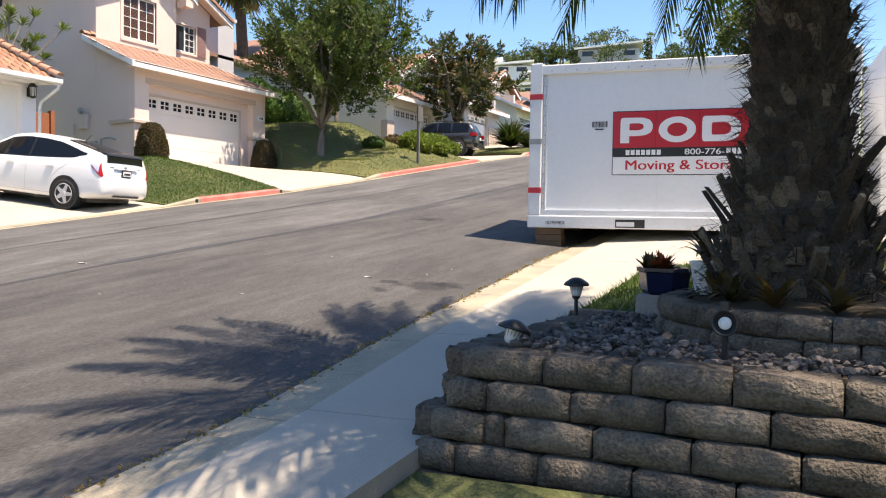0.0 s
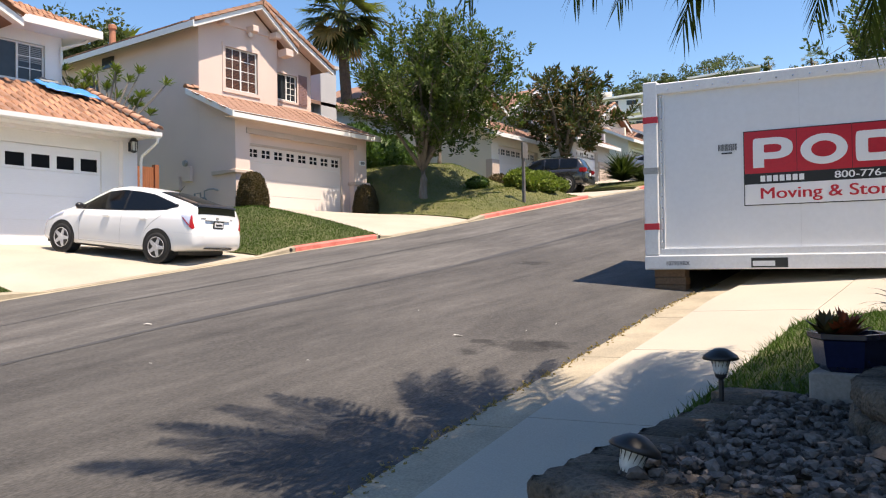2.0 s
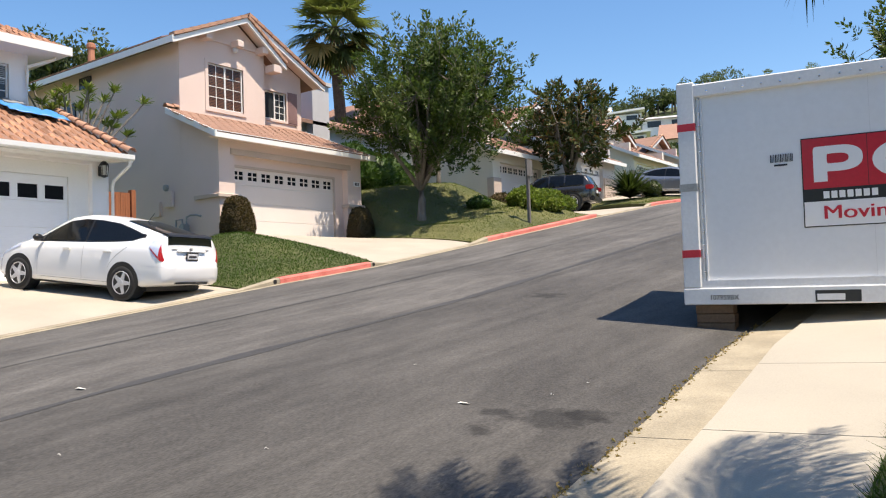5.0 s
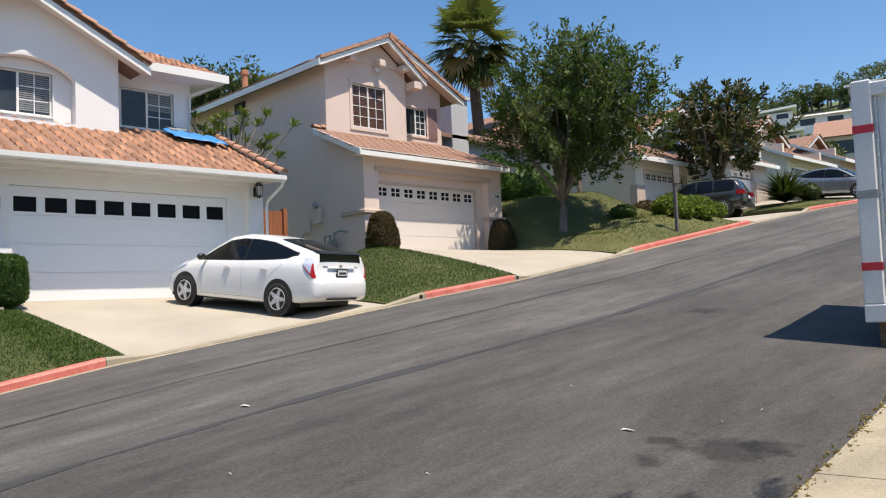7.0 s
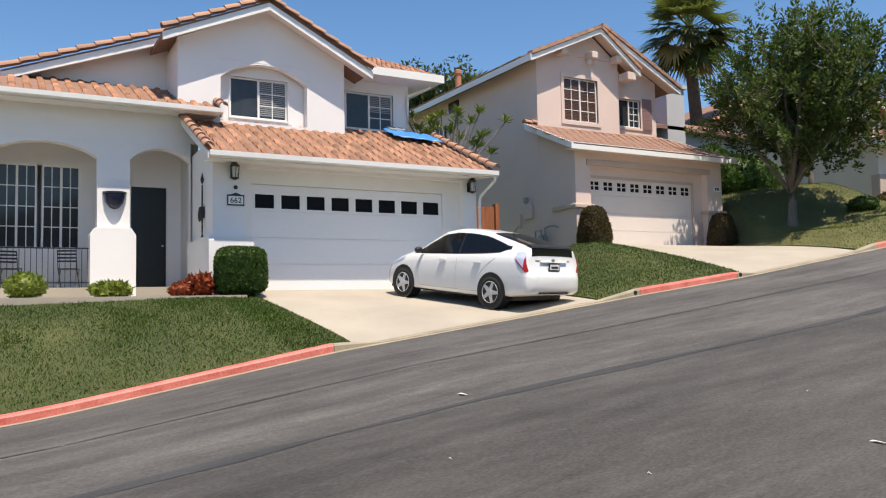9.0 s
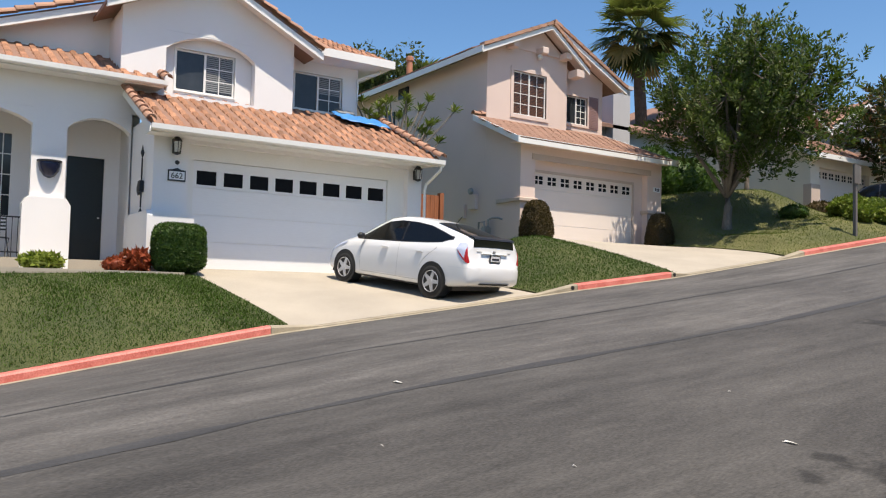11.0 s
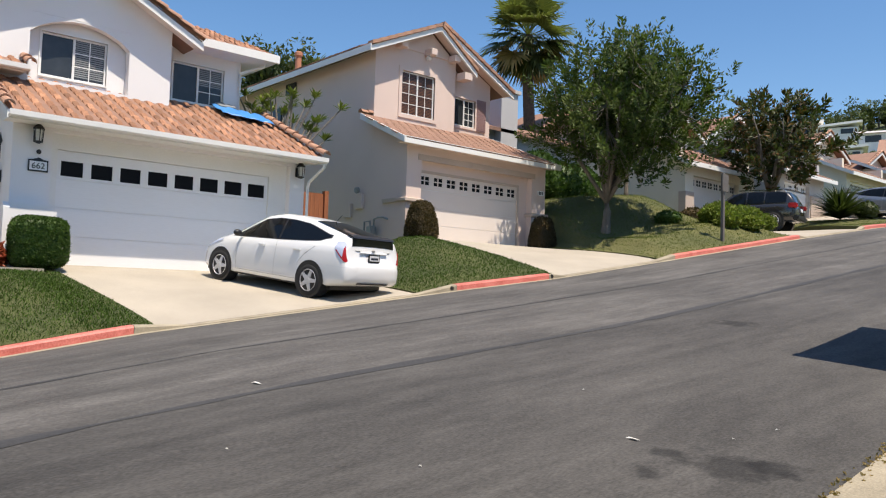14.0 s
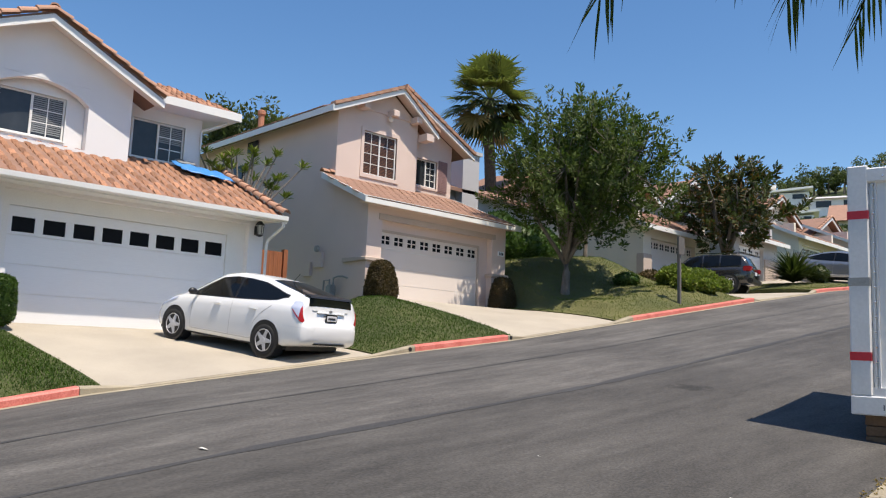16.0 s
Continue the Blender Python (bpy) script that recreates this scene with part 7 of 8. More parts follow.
# frangipani between the houses
e = thing("frangipani_tree", pose(-17.4, 6.4, 1.4), "bare-limbed frangipani tree with leaf tufts at the tips", "tree")
bm = BM()
rs1 = random.Random(8)
tips = []
fork_ = Vector((-17.4, 6.5, 4.2))
tube(bm, [(-17.4, 6.4, 1.3), (-17.42, 6.45, 2.8), fork_], [0.11, 0.09, 0.08], 8)
for k in range(26):
    y = 5.35 + 3.1 * (k + rs1.random()) / 26
    z = 5.5 + 1.5 * rs1.random() ** 0.8 - 0.1 * abs(y - 6.7)
    q = Vector((-17.4 + rs1.uniform(-0.9, 0.7), y, z))
    mid = fork_.lerp(q, 0.55) + Vector((0, rs1.uniform(-0.15, 0.15), -0.12))
    tube(bm, [fork_, mid, q], [0.045, 0.032, 0.022], 6)
    tips.append((q, (q - mid).normalized()))
part("trunk", bm, M["trunk"], e)
V, F_ = [], []
for p, d in tips:
    for k in range(30):
        a = rs1.uniform(0, 6.28)
        dirv = (d * 0.7 + Vector((math.cos(a), math.sin(a), rs1.uniform(-0.25, 0.9)))).normalized()
        sdv = dirv.cross(Vector((0, 0, 1))).normalized() * 0.03
        L = rs1.uniform(0.2, 0.40)
        o = p - d * rs1.uniform(0, 0.12)
        b0 = len(V)
        V += [o, o + dirv * L * 0.55 + sdv, o + dirv * L - Vector((0, 0, L * 0.12)), o + dirv * L * 0.55 - sdv]
        F_ += [(b0, b0 + 1, b0 + 2), (b0, b0 + 2, b0 + 3)]
raw("leaves", V, F_, M["frangi"], e)


# ---- fan palm behind the pink house ----
def fan_palm(base, height, label, crown_r, seed, fans=70, segs=26):
    """A fan palm: rings of stalked fans with split, drooping tips over a hanging dead skirt."""
    rs_ = random.Random(seed)
    e_ = thing("fan_palm", pose(*base), label, "palm")
    bm_ = BM()
    b = Vector(base)
    pts = [b + Vector((0.12 * math.sin(k * 0.5), 0.1 * math.sin(k * 0.7), height * k / 8)) for k in range(9)]
    tube(bm_, pts, [crown_r * 0.105 * (1.2 - 0.3 * k / 8) for k in range(9)], 10)
    part("trunk", bm_, M["bark"], e_)
    top = pts[-1]
    groups = {"fan": ([], []), "darkleaf": ([], []), "dryfan": ([], [])}
    for q in range(fans):
        u = q / (fans - 1)
        a, el = q * 2.39996 + rs_.uniform(-0.2, 0.2), radians(84 - 150 * u ** 0.85 + rs_.uniform(-9, 9))
        # upper fans pale; lower ones take the darker leaf colour, some the dry one
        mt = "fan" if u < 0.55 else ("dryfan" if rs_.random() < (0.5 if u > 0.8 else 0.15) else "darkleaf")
        V, F_ = groups[mt]
        d = Vector((math.cos(a) * math.cos(el), math.sin(a) * math.cos(el), math.sin(el)))
        hub = top + d * crown_r * rs_.uniform(0.36, 0.62)
        sd = d.cross(Vector((0, 0, 1))).normalized()
        up = sd.cross(d).normalized()
        roll = rs_.uniform(-0.5, 0.5)
        sd, up = sd * math.cos(roll) + up * math.sin(roll), up * math.cos(roll) - sd * math.sin(roll)
        b0 = len(V)
        w_ = crown_r * 0.012
        V += [top - sd * w_, top + sd * w_, hub + sd * w_, hub - sd * w_]
        F_.append((b0, b0 + 1, b0 + 2, b0 + 3))
        size = crown_r * rs_.uniform(0.42, 0.56)
        for k in range(segs):
            t = radians(-105 + 210 * k / (segs - 1))
            dv = (d * math.cos(t) + sd * math.sin(t) + up * 0.22 * abs(math.sin(t))).normalized()
            L = size * (0.72 + 0.28 * math.cos(t * 0.9)) * rs_.uniform(0.88, 1.08)
            pm = hub + dv * L * 0.55
            pe = hub + dv * L - Vector((0, 0, L * rs_.uniform(0.08, 0.34)))
            w = dv.cross(up).normalized() * L * 0.055
            b1 = len(V)
            V += [hub, pm - w, pe, pm + w]
            F_.append((b1, b1 + 1, b1 + 2, b1 + 3))
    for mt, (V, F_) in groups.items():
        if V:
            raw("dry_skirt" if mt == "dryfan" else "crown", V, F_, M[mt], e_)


fan_palm((-23.8, 24.1, 3.4), 10.7, "tall fan palm with ragged green crown and dry skirt", 2.75, 3, fans=66, segs=24)


# ---- houses further up ----
def plain_house(x, y0, y1, z0, eave, top, depth, door, wall, label, doormat, upper=None, upx=3.0, peak=0.5, win=True, roofmat="ftile"):
    """A house facing +x: garage wing with lean-to roof and a gabled upper storey behind it."""
    h = thing("house", pose(x, (y0 + y1) / 2, z0), label, "house", "houses up the street")
    bm_ = BM()
    wall_with_holes(bm_, x, 0.25, (y0, y1), (z0 - 1.4, eave + 0.25), [(door[0], door[1], z0 - 0.8, door[2])])
    part("garage_wall", bm_, M[wall], h)
    bm_ = BM()
    box(bm_, x - depth, x - 0.25, y0, y0 + 0.25, z0 - 1.2, eave + 0.9)
    part("side_wall", bm_, M[wall], h)
    bm_ = BM()
    box(bm_, x - depth, x - 0.25, y1 - 0.25, y1, z0 - 1.2, eave + 0.9)
    part("side_wall", bm_, M[wall], h)
    garage_door(h, x - 0.2, door[0], door[1], z0, door[2], doormat, 8 if door[1] - door[0] > 3.2 else 4, door[2] - 0.42, 0.28, 0.34, cross=True)
    for a, b in ((y0 - 0.06, door[0] - 0.05), (door[1] + 0.05, y1 + 0.06)):
        bm_ = BM()
        box(bm_, x - 0.3, x + 0.08, a, b, z0 - 0.8, z0 + 0.9)
        bevel(bm_, 0.02)
        part("plinth", bm_, M["band" if wall != "white" else "white"], h)
    bm_ = BM()
    sl = 0.45
    run = upx + 0.2
    deck(bm_, [(x + 0.55, y0 - 0.4, eave), (x + 0.55, y1 + 0.4, eave), (x - run, y1 + 0.4, eave + (run + 0.55) * sl), (x - run, y0 - 0.4, eave + (run + 0.55) * sl)], 0.08)
    part("garage_roof", bm_, M[roofmat], h)
    board(h, [(x + 0.53, y0 - 0.42, eave + 0.01), (x + 0.53, y1 + 0.42, eave + 0.01)], 0.2, 0.05)
    board(h, [(x + 0.55, y0 - 0.4, eave), (x - run, y0 - 0.4, eave + (run + 0.55) * sl)], 0.2, 0.05, out=(0, -1, 0))
    tile_field(h, roof_frame((x + 0.6, y1 + 0.4, eave + 0.02), (0, -1, 0), (-1, 0, sl)), 0, 0, int((y1 - y0 + 0.8) / 0.36), int((run + 0.6) / 0.40), False, w=0.36, material=roofmat)
    ux = x - upx
    ua, ub = upper or (y0, y1)
    pk = ua + (ub - ua) * peak
    bm_ = BM()
    wz0, wz1 = eave + 1.75, top - 0.5
    wins = [(ua + (ub - ua) * 0.18, ua + (ub - ua) * 0.4, wz0, wz1), (ua + (ub - ua) * 0.62, ua + (ub - ua) * 0.84, wz0, wz1)] if win and wz1 > wz0 + 0.4 else []
    wall_with_holes(bm_, ux, 0.25, (ua, ub), (eave, top), wins)
    prism(bm_, [(ua, top), (ub, top), (pk, top + (ub - ua) * 0.26)], "x", ux - 0.25, ux)
    box(bm_, ux - depth, ux - 0.25, ua, ua + 0.25, z0, top)
    box(bm_, ux - depth, ux - 0.25, ub - 0.25, ub, z0, top)
    part("upper_wall", bm_, M[wall], h)
    for w_ in wins:
        window(h, ux, *w_, setback=0.06)
    bm_ = BM()
    za_ = top + (ub - ua) * 0.26 + 0.2
    for q, yy in ((0, ua - 0.45), (1, ub + 0.45)):
        zz = top + 0.2 - 0.45 * 0.5
        pts = [(ux + 0.5, pk, za_), (ux + 0.5, yy, zz), (ux - depth, yy, zz), (ux - depth, pk, za_)]
        deck(bm_, pts if q else pts[::-1], 0.09)
    part("upper_roof", bm_, M[roofmat], h)
    bm_ = BM()
    for yy in (ua - 0.45, ub + 0.45):
        zz = top + 0.2 - 0.45 * 0.5
        deck(bm_, [(ux + 0.47, pk, za_ - 0.05), (ux + 0.54, pk, za_ - 0.05), (ux + 0.54, yy, zz - 0.05), (ux + 0.47, yy, zz - 0.05)], 0.18)
    part("barge_board", bm_, M["trim"], h)
    bm_ = BM()
    for yy in (ua - 0.45, ub + 0.45):
        cap_tiles(bm_, (ux + 0.5, yy, top + 0.02), (ux + 0.5, pk, za_ + 0.02), 0.1)
    part("rake_tiles", bm_, M["rake"], h)["kind"] = "stuff"
    tile_field(h, roof_frame((ux + 0.5, ub + 0.45, top), (-1, 0, 0), (0, pk - ub - 0.45, za_ - top)), 0, 0, 12, int((ub - pk) / 0.40), False, material=roofmat)
    tile_field(h, roof_frame((ux - 4.2, ua - 0.45, top), (1, 0, 0), (0, pk - ua + 0.45, za_ - top)), 0, 0, 12, int((pk - ua) / 0.40), False, material=roofmat)
    return h


h3 = plain_house(-15.4, 25.1, 31.0, 4.75, 6.85, 9.2, 9, (25.75, 29.6, 6.4), "cream", "cream stucco house with open-eaved garage and tile roof", "pdoor", upper=(24.6, 31.5), upx=3.6)
bm = BM()
box(bm, -21.5, -20.2, 18.6, 19.6, 3.4, 9.6)
box(bm, -21.6, -20.1, 18.5, 19.7, 9.6, 9.75)
part("chimney", bm, M["grey"], h3, "grey stucco chimney")
bm = BM()
cyl(bm, (-20.85, 19.1, 9.75), (-20.85, 19.1, 10.2), 0.26, n=14)
part("flue", bm, M["meter"], h3)
bm = BM()
box(bm, -28, -21.5, 17.6, 18.0, 3.0, 8.4)
box(bm, -28, -20.6, 18.0, 24.8, 3.0, 8.0)
part("rear_wing", bm, M["grey"], h3)
bm = BM()
deck(bm, [(-20.2, 17.4, 8.0), (-20.2, 25.0, 8.0), (-24, 25.0, 9.3), (-24, 17.4, 9.3)], 0.15)
part("rear_roof", bm, M["ftile"], h3)
plain_house(-15.4, 33.6, 38.6, 5.75, 7.6, 9.6, 9, (34.1, 36.9, 7.15), "grey", "grey stucco house with white garage door", "gdoor", upper=(33.0, 39.0), upx=4)
bm = BM()
tube(bm, [(-15.0, 31.9, 5.0), (-15.0, 31.9, 7.4)], 0.24, 12)
tagged(part("porch_column", bm, M["white"]), "round white porch column", "column")
plain_house(-15.8, 42.5, 48.5, 6.8, 8.6, 10.2, 9, (43, 46.2, 8.2), "cream", "cream house with gabled brown tile roof", "gdoor", upper=(42.5, 47.5), upx=2.5)
plain_house(-15.8, 51, 58, 7.8, 9.2, 9.8, 9, (52, 56, 8.9), "pink", "far pink house with brown roof uphill", "pdoor", upx=3, win=False)
plain_house(-15.5, -20.5, -13.5, 0.4, 3.3, 5.9, 9, (-19.8, -15, 2.8), "cream", "cream stucco house next down the street", "gdoor", upx=3)

# unseen plain houses added behind the walker, on our side, to darken reflections
for y0, y1, z in ((-24, -11, -1.6), (-8, 6.5, -0.4), (13.5, 26, 2.6), (32, 44, 5.0)):
    h = thing("house", pose(16, (y0 + y1) / 2, z), "unseen plain cream stucco house, added to darken window reflections", "house")
    bm = BM()
    prism(bm, [(y0, z - 1), (y1, z - 1), (y1, z + 5.6), ((y0 + y1) / 2, z + 8.2), (y0, z + 5.6)], "x", 14.5, 26)
    part("wall", bm, M["cream"], h)
    bm = BM()
    for yy, q in ((y0 - 0.5, 1), (y1 + 0.5, 0)):
        pts = [(14, (y0 + y1) / 2, z + 8.35), (26.5, (y0 + y1) / 2, z + 8.35), (26.5, yy, z + 5.5), (14, yy, z + 5.5)]
        deck(bm, pts if q else pts[::-1], 0.12)
    part("roof", bm, M["ftile"], h)
    for k in (0.2, 0.6):
        window(h, 14.49, y0 + (y1 - y0) * k, y0 + (y1 - y0) * (k + 0.18), z + 3.2, z + 4.5, setback=-0.04)

# street sign post, seen edge on
e = thing("street_sign", pose(-9.45, 17.8, 2.7), "weathered street sign on a square post, seen edge on", "sign")
zb0 = lawn_z(-9.45, 17.8)
bm = BM()
box(bm, -9.5, -9.4, 17.75, 17.85, zb0 - 0.3, zb0 + 2.15)
bevel(bm, 0.01)
part("post", bm, M["post"], e)
bm = BM()
box(bm, -9.385, -9.36, 17.62, 17.98, zb0 + 1.55, zb0 + 2.1)
part("sign_panel", bm, M["post"], e)

# ---- far hillside ----
def hill_house(x, y, w, d, h_, wall, label, yaw=0.0, flat=True):
    z = land(x, y) - 0.3
    m_ = pose(x, y, z, 0, 0, yaw)
    e_ = thing("hillside_house", m_, label, "house", "houses on the hillside")
    bm_ = BM()
    box(bm_, -w / 2, w / 2, -d / 2, d / 2, -2, h_, m_)
    part("wall", bm_, M[wall], e_)
    bm_ = BM()
    if flat:
        vs = box(bm_, -w / 2 - 0.6, w / 2 + 0.6, -d / 2 - 0.8, d / 2 + 0.6, h_, h_ + 0.35, m_)
        for v in vs:
            q = m_.inverted() @ v.co
            v.co.z += 0.08 * (q.x + w / 2)
    else:
        prism(bm_, [(-d / 2 - 0.6, h_), (d / 2 + 0.6, h_), (0, h_ + d * (0.14 if wall == "white" else 0.28))], "x", -w / 2 - 0.5, w / 2 + 0.5)
        bmesh.ops.transform(bm_, matrix=m_, verts=bm_.verts)
    part("roof", bm_, M["trim" if flat else "grey" if wall == "white" else "ftile"], e_)
    n_ = max(2, int(w / 3))
    for k in range(n_):
        bm_ = BM()
        c = -w / 2 + w * (k + 0.5) / n_
        box(bm_, c - w / n_ * 0.28, c + w / n_ * 0.28, -d / 2 - 0.05, -d / 2 + 0.1, h_ * 0.38, h_ * 0.85, m_)
        part("window", bm_, M["glass"], e_)


for az, D, w, d, h_, wall, label, flat in (
        (19.0, 132, 11.0, 8, 2.0, "white", "white hillside house with dark windows", False), (22.8, 147, 6.6, 6, 1.7, "white", "white pavilion-roofed house on the ridge", True), (22.0, 122, 3.4, 4, 1.5, "white", "small white hillside house below the ridge", True),
        (16.0, 156, 11.5, 7, 2.0, "grey", "long grey house on the ridge", True), (17.2, 84, 8, 8, 2.6, "cream", "cream hillside house with tile roof", False), (25.5, 150, 9, 7, 2.4, "grey", "grey hillside house among trees", True)):
    hill_house(3.6 - math.sin(radians(az)) * D, -5.4 + math.cos(radians(az)) * D, w, d, h_, wall, label, az, flat)
# scattered trees and scrub on the hill
rs2 = random.Random(12)
rn2 = np.random.RandomState(12)
for k in range(96):
    a, D = radians(rs2.uniform(-4, 29)), rs2.uniform(78, 172) if k < 40 else rs2.uniform(132, 168)
    x, y = 4 - math.sin(a) * D, -5 + math.cos(a) * D
    hgt = rs2.uniform(2.5, 5.5) if D > 100 else rs2.uniform(2, 3.6)
    if 16.5 < math.degrees(a) < 24.5 and D < 152:
        D = 152 + 0.08 * (D - 78)
        x, y = 4 - math.sin(a) * D, -5 + math.cos(a) * D
    z = land(x, y) - 0.4
    kind = rs2.choice(("round", "round", "round", "cypress", "scrub"))
    e = thing("hill_tree", pose(x, y, z), "distant green tree on the hillside" if kind != "cypress" else "distant dark cypress on the hillside", "tree", "hillside trees")
    bm = BM()
    tube(bm, [(x, y, z - 0.5), (x + 0.1, y, z + hgt * 0.6)], [0.22, 0.12], 6)
    part("trunk", bm, M["trunk"], e)
    if kind == "cypress":
        cs = [(x, y, z + hgt * (0.25 + 0.2 * q)) for q in range(6)]
        rr = [hgt * 0.22 * (1.1 - 0.17 * q) for q in range(6)]
    else:
        wd = 0.42 if kind == "round" else 0.6
        cs = [(x + rs2.uniform(-1, 1) * hgt * wd, y + rs2.uniform(-1, 1) * hgt * wd, z + hgt * rs2.uniform(0.4, 0.95)) for _ in range(7)]
        rr = [hgt * rs2.uniform(0.2, 0.34) for _ in cs]
    v, f = leaf_cloud(cs, rr, 420, 0.5, rn2, shell=0.3)
    raw("crown", v, f, M["darkleaf" if kind == "cypress" else "hillgreen"], e)
for (x, y, hgt, r) in ((-43, 148, 4.6, 1.7), (-25.5, 152, 5.4, 2.0), (-54, 146, 3.6, 1.7), (-33, 152, 4.6, 1.6)):
    fan_palm((x, y, land(x, y) - 0.4), hgt, "distant palm on the hillside", r, int(x * -3), 22, 12)
bush("bougainvillea", (-36.0, 112, land(-36.0, 112) - 0.4), 1.6, 1.6, 1.3, "pink flowering bougainvillea on the hillside", "pinkleaf", 1600, 0.4, 71)
for k, (x, y, r, h_) in enumerate(((-34, 100, 4, 1.2), (-38, 92, 4.5, 1.2), (-30, 74, 4, 1.6), (-45, 98, 4, 1.2), (-24, 66, 3.5, 2.0), (-14, 70, 3.5, 2.0), (-6, 76, 3.5, 2.2))):
    bush("hill_scrub", (x, y, land(x, y) - 0.3), r, r, h_, "dense dark hillside scrub", "hillgreen", 1500, 0.45, 80 + k)
# trees that rise behind the houses
tree("garden_tree", (-33, 14.9, 4.5), 8.5, 1.7, "olive green tree rising behind the roofs", "hillgreen", 5000, 0.28, 31, limbs=7, clump=0.8, fork=0.55, crown_fill=22)
blade_plant("banana_plant", (-33.0, 17.1, 12.2), 40, 1.6, 0.35, "broad-leaved banana plant behind the roof", "fan", 91, elev=(30, 88))
bm = BM()
tube(bm, [(-33.0, 17.1, 4.0), (-33.0, 17.1, 12.3)], [0.2, 0.14], 8)
part("stem", bm, M["trunk"], bpy.data.objects["banana_plant"])
bm = BM()
lathe(bm, [(0.13, 9.2), (0.12, 10.15), (0.16, 10.18), (0.16, 10.32), (0.1, 10.36)], 12, Matrix.Translation((-24.0, 10.9, 0)))
tagged(part("chimney_pot", bm, M["terracotta"]), "round terracotta chimney pot on the roof", "chimney")
tree("cypress_tree", (-29, 24, 4), 8.6, 1.1, "dark narrow cypress behind the fan palm", "darkleaf", 3500, 0.3, 33, limbs=5, clump=0.8, crown_fill=18)
shoot_tree("near_tree", (3.4, 20.5, right_z(3.4, 20.5)), 6.4, 2.3, 2.4, "leafy green tree beyond the container", "leaf", 34, 260, 34, 0.2, limbs=7, r0=0.13, shift=(-0.9, 0))

# ---- block retaining wall, gravel and ring wall ----
def block_mesh(name, w, h_, d, seed, material):
    """A split-face concrete block with a rough bulging front (towards -y) and worn edges."""
    bm_ = BM()
    nx, nz = 9, 5
    rs_ = random.Random(seed)
    grid = []
    for j in range(nz + 1):
        row = []
        for i in range(nx + 1):
            u, v = i / nx, j / nz
            edge = min(min(u, 1 - u) * w * 16, min(v, 1 - v) * h_ * 18, 1)
            y = -0.034 * edge ** 0.6 + 0.020 * noise.noise(Vector((u * 4, v * 3, seed * 1.7))) + 0.008 * noise.noise(Vector((u * 13, v * 6, seed * 2.9)))
            zz = v * h_ + (0.009 * noise.noise(Vector((u * 5, v, seed))) if 0 < j else 0) - (0.012 * (1 - min(1, min(u, 1 - u) * 9)) ** 2 if j == nz else 0)
            row.append(bm_.verts.new((u * w + (0.006 * noise.noise(Vector((v * 3, seed, u))) if 0 < i < nx else 0), y, zz)))
        grid.append(row)
    for j in range(nz):
        for i in range(nx):
            bm_.faces.new((grid[j][i], grid[j][i + 1], grid[j + 1][i + 1], grid[j + 1][i]))
    back = [[bm_.verts.new((x, d, z)) for x in (0.05 * w, 0.95 * w)] for z in (0, h_)]
    bm_.faces.new([*grid[-1], back[1][1], back[1][0]])
    bm_.faces.new([*grid[0][::-1], back[0][0], back[0][1]])
    bm_.faces.new([r[0] for r in grid][::-1] + [back[0][0], back[1][0]])
    bm_.faces.new([r[-1] for r in grid] + [back[1][1], back[0][1]])
    bm_.faces.new((back[0][0], back[1][0], back[1][1], back[0][1]))
    return mesh_of(name, bm_, M[material], smooth=True)


GT = -0.15      # top of the gravel bed
wall1 = thing("wall_south", pose(4.6, -4.6, -0.75), "", "")
tagged(wall1, "stepped wall of weathered tan split-face concrete blocks", "wall", kind="structure")
BH = 0.152
variants = {w: [block_mesh("block", w, BH - 0.006, 0.24, s, "block") for s in range(4)] for w in (0.44, 0.3, 0.22, 0.1)}
rs3 = random.Random(2)


def lay(parent, w, m_):
    ob = new("block", rs3.choice(variants[w]))
    ob.parent = parent
    ob.matrix_parent_inverse = parent.matrix_basis.inverted()
    ob.matrix_basis = m_ @ Euler((rs3.uniform(-0.015, 0.015), rs3.uniform(-0.008, 0.008), rs3.uniform(-0.02, 0.02))).to_matrix().to_4x4()


for c in range(6):
    zt = -0.12 - (c + 1) * BH
    yf = -4.58 - 0.055 * c
    xs0 = 3.57 - 0.06 * c
    # front run, then the run along the walkway
    x = xs0
    first = (0.44, 0.22, 0.3, 0.22, 0.44, 0.3)[c]
    while x < 8.2:
        w = first if x == xs0 else (0.1 if c == 2 and 3.75 < x < 3.8 else 0.44)
        lay(wall1, w, Matrix.Translation((x, yf + 0.02 * max(0, x - 4.5), zt)))
        x += w + 0.008
    if c < 5:
        y = -2.3 + 0.05 * c
        while y > yf + 0.25:
            w = 0.44 if y - 0.44 > yf + 0.1 else 0.22
            lay(wall1, w, Matrix.Translation((3.50 - 0.06 * c + 0.03 * (y + 3.4), y, zt)) @ Euler((0, 0, radians(-92))).to_matrix().to_4x4())
            y -= w + 0.008
# back run beside the lawn
for k in range(9):
    lay(wall1, 0.44, Matrix.Translation((3.85 + k * 0.448, -2.22, -0.12 - BH)) @ Euler((0, 0, radians(180))).to_matrix().to_4x4())
bm = BM()
box(bm, 3.52, 8.2, -4.45, -2.35, -1.1, GT - 0.03)
tagged(part("planting_bed", bm, M["soil"]), "raised soil bed inside the block wall", "bed", kind="structure")
# gravel
bm = BM()
bmesh.ops.create_icosphere(bm, subdivisions=1, radius=1)
ico_v = np.array([v.co[:] for v in bm.verts])
bm.verts.index_update()
ico_f = np.array([[v.index for v in f.verts] for f in bm.faces])
bm.free()


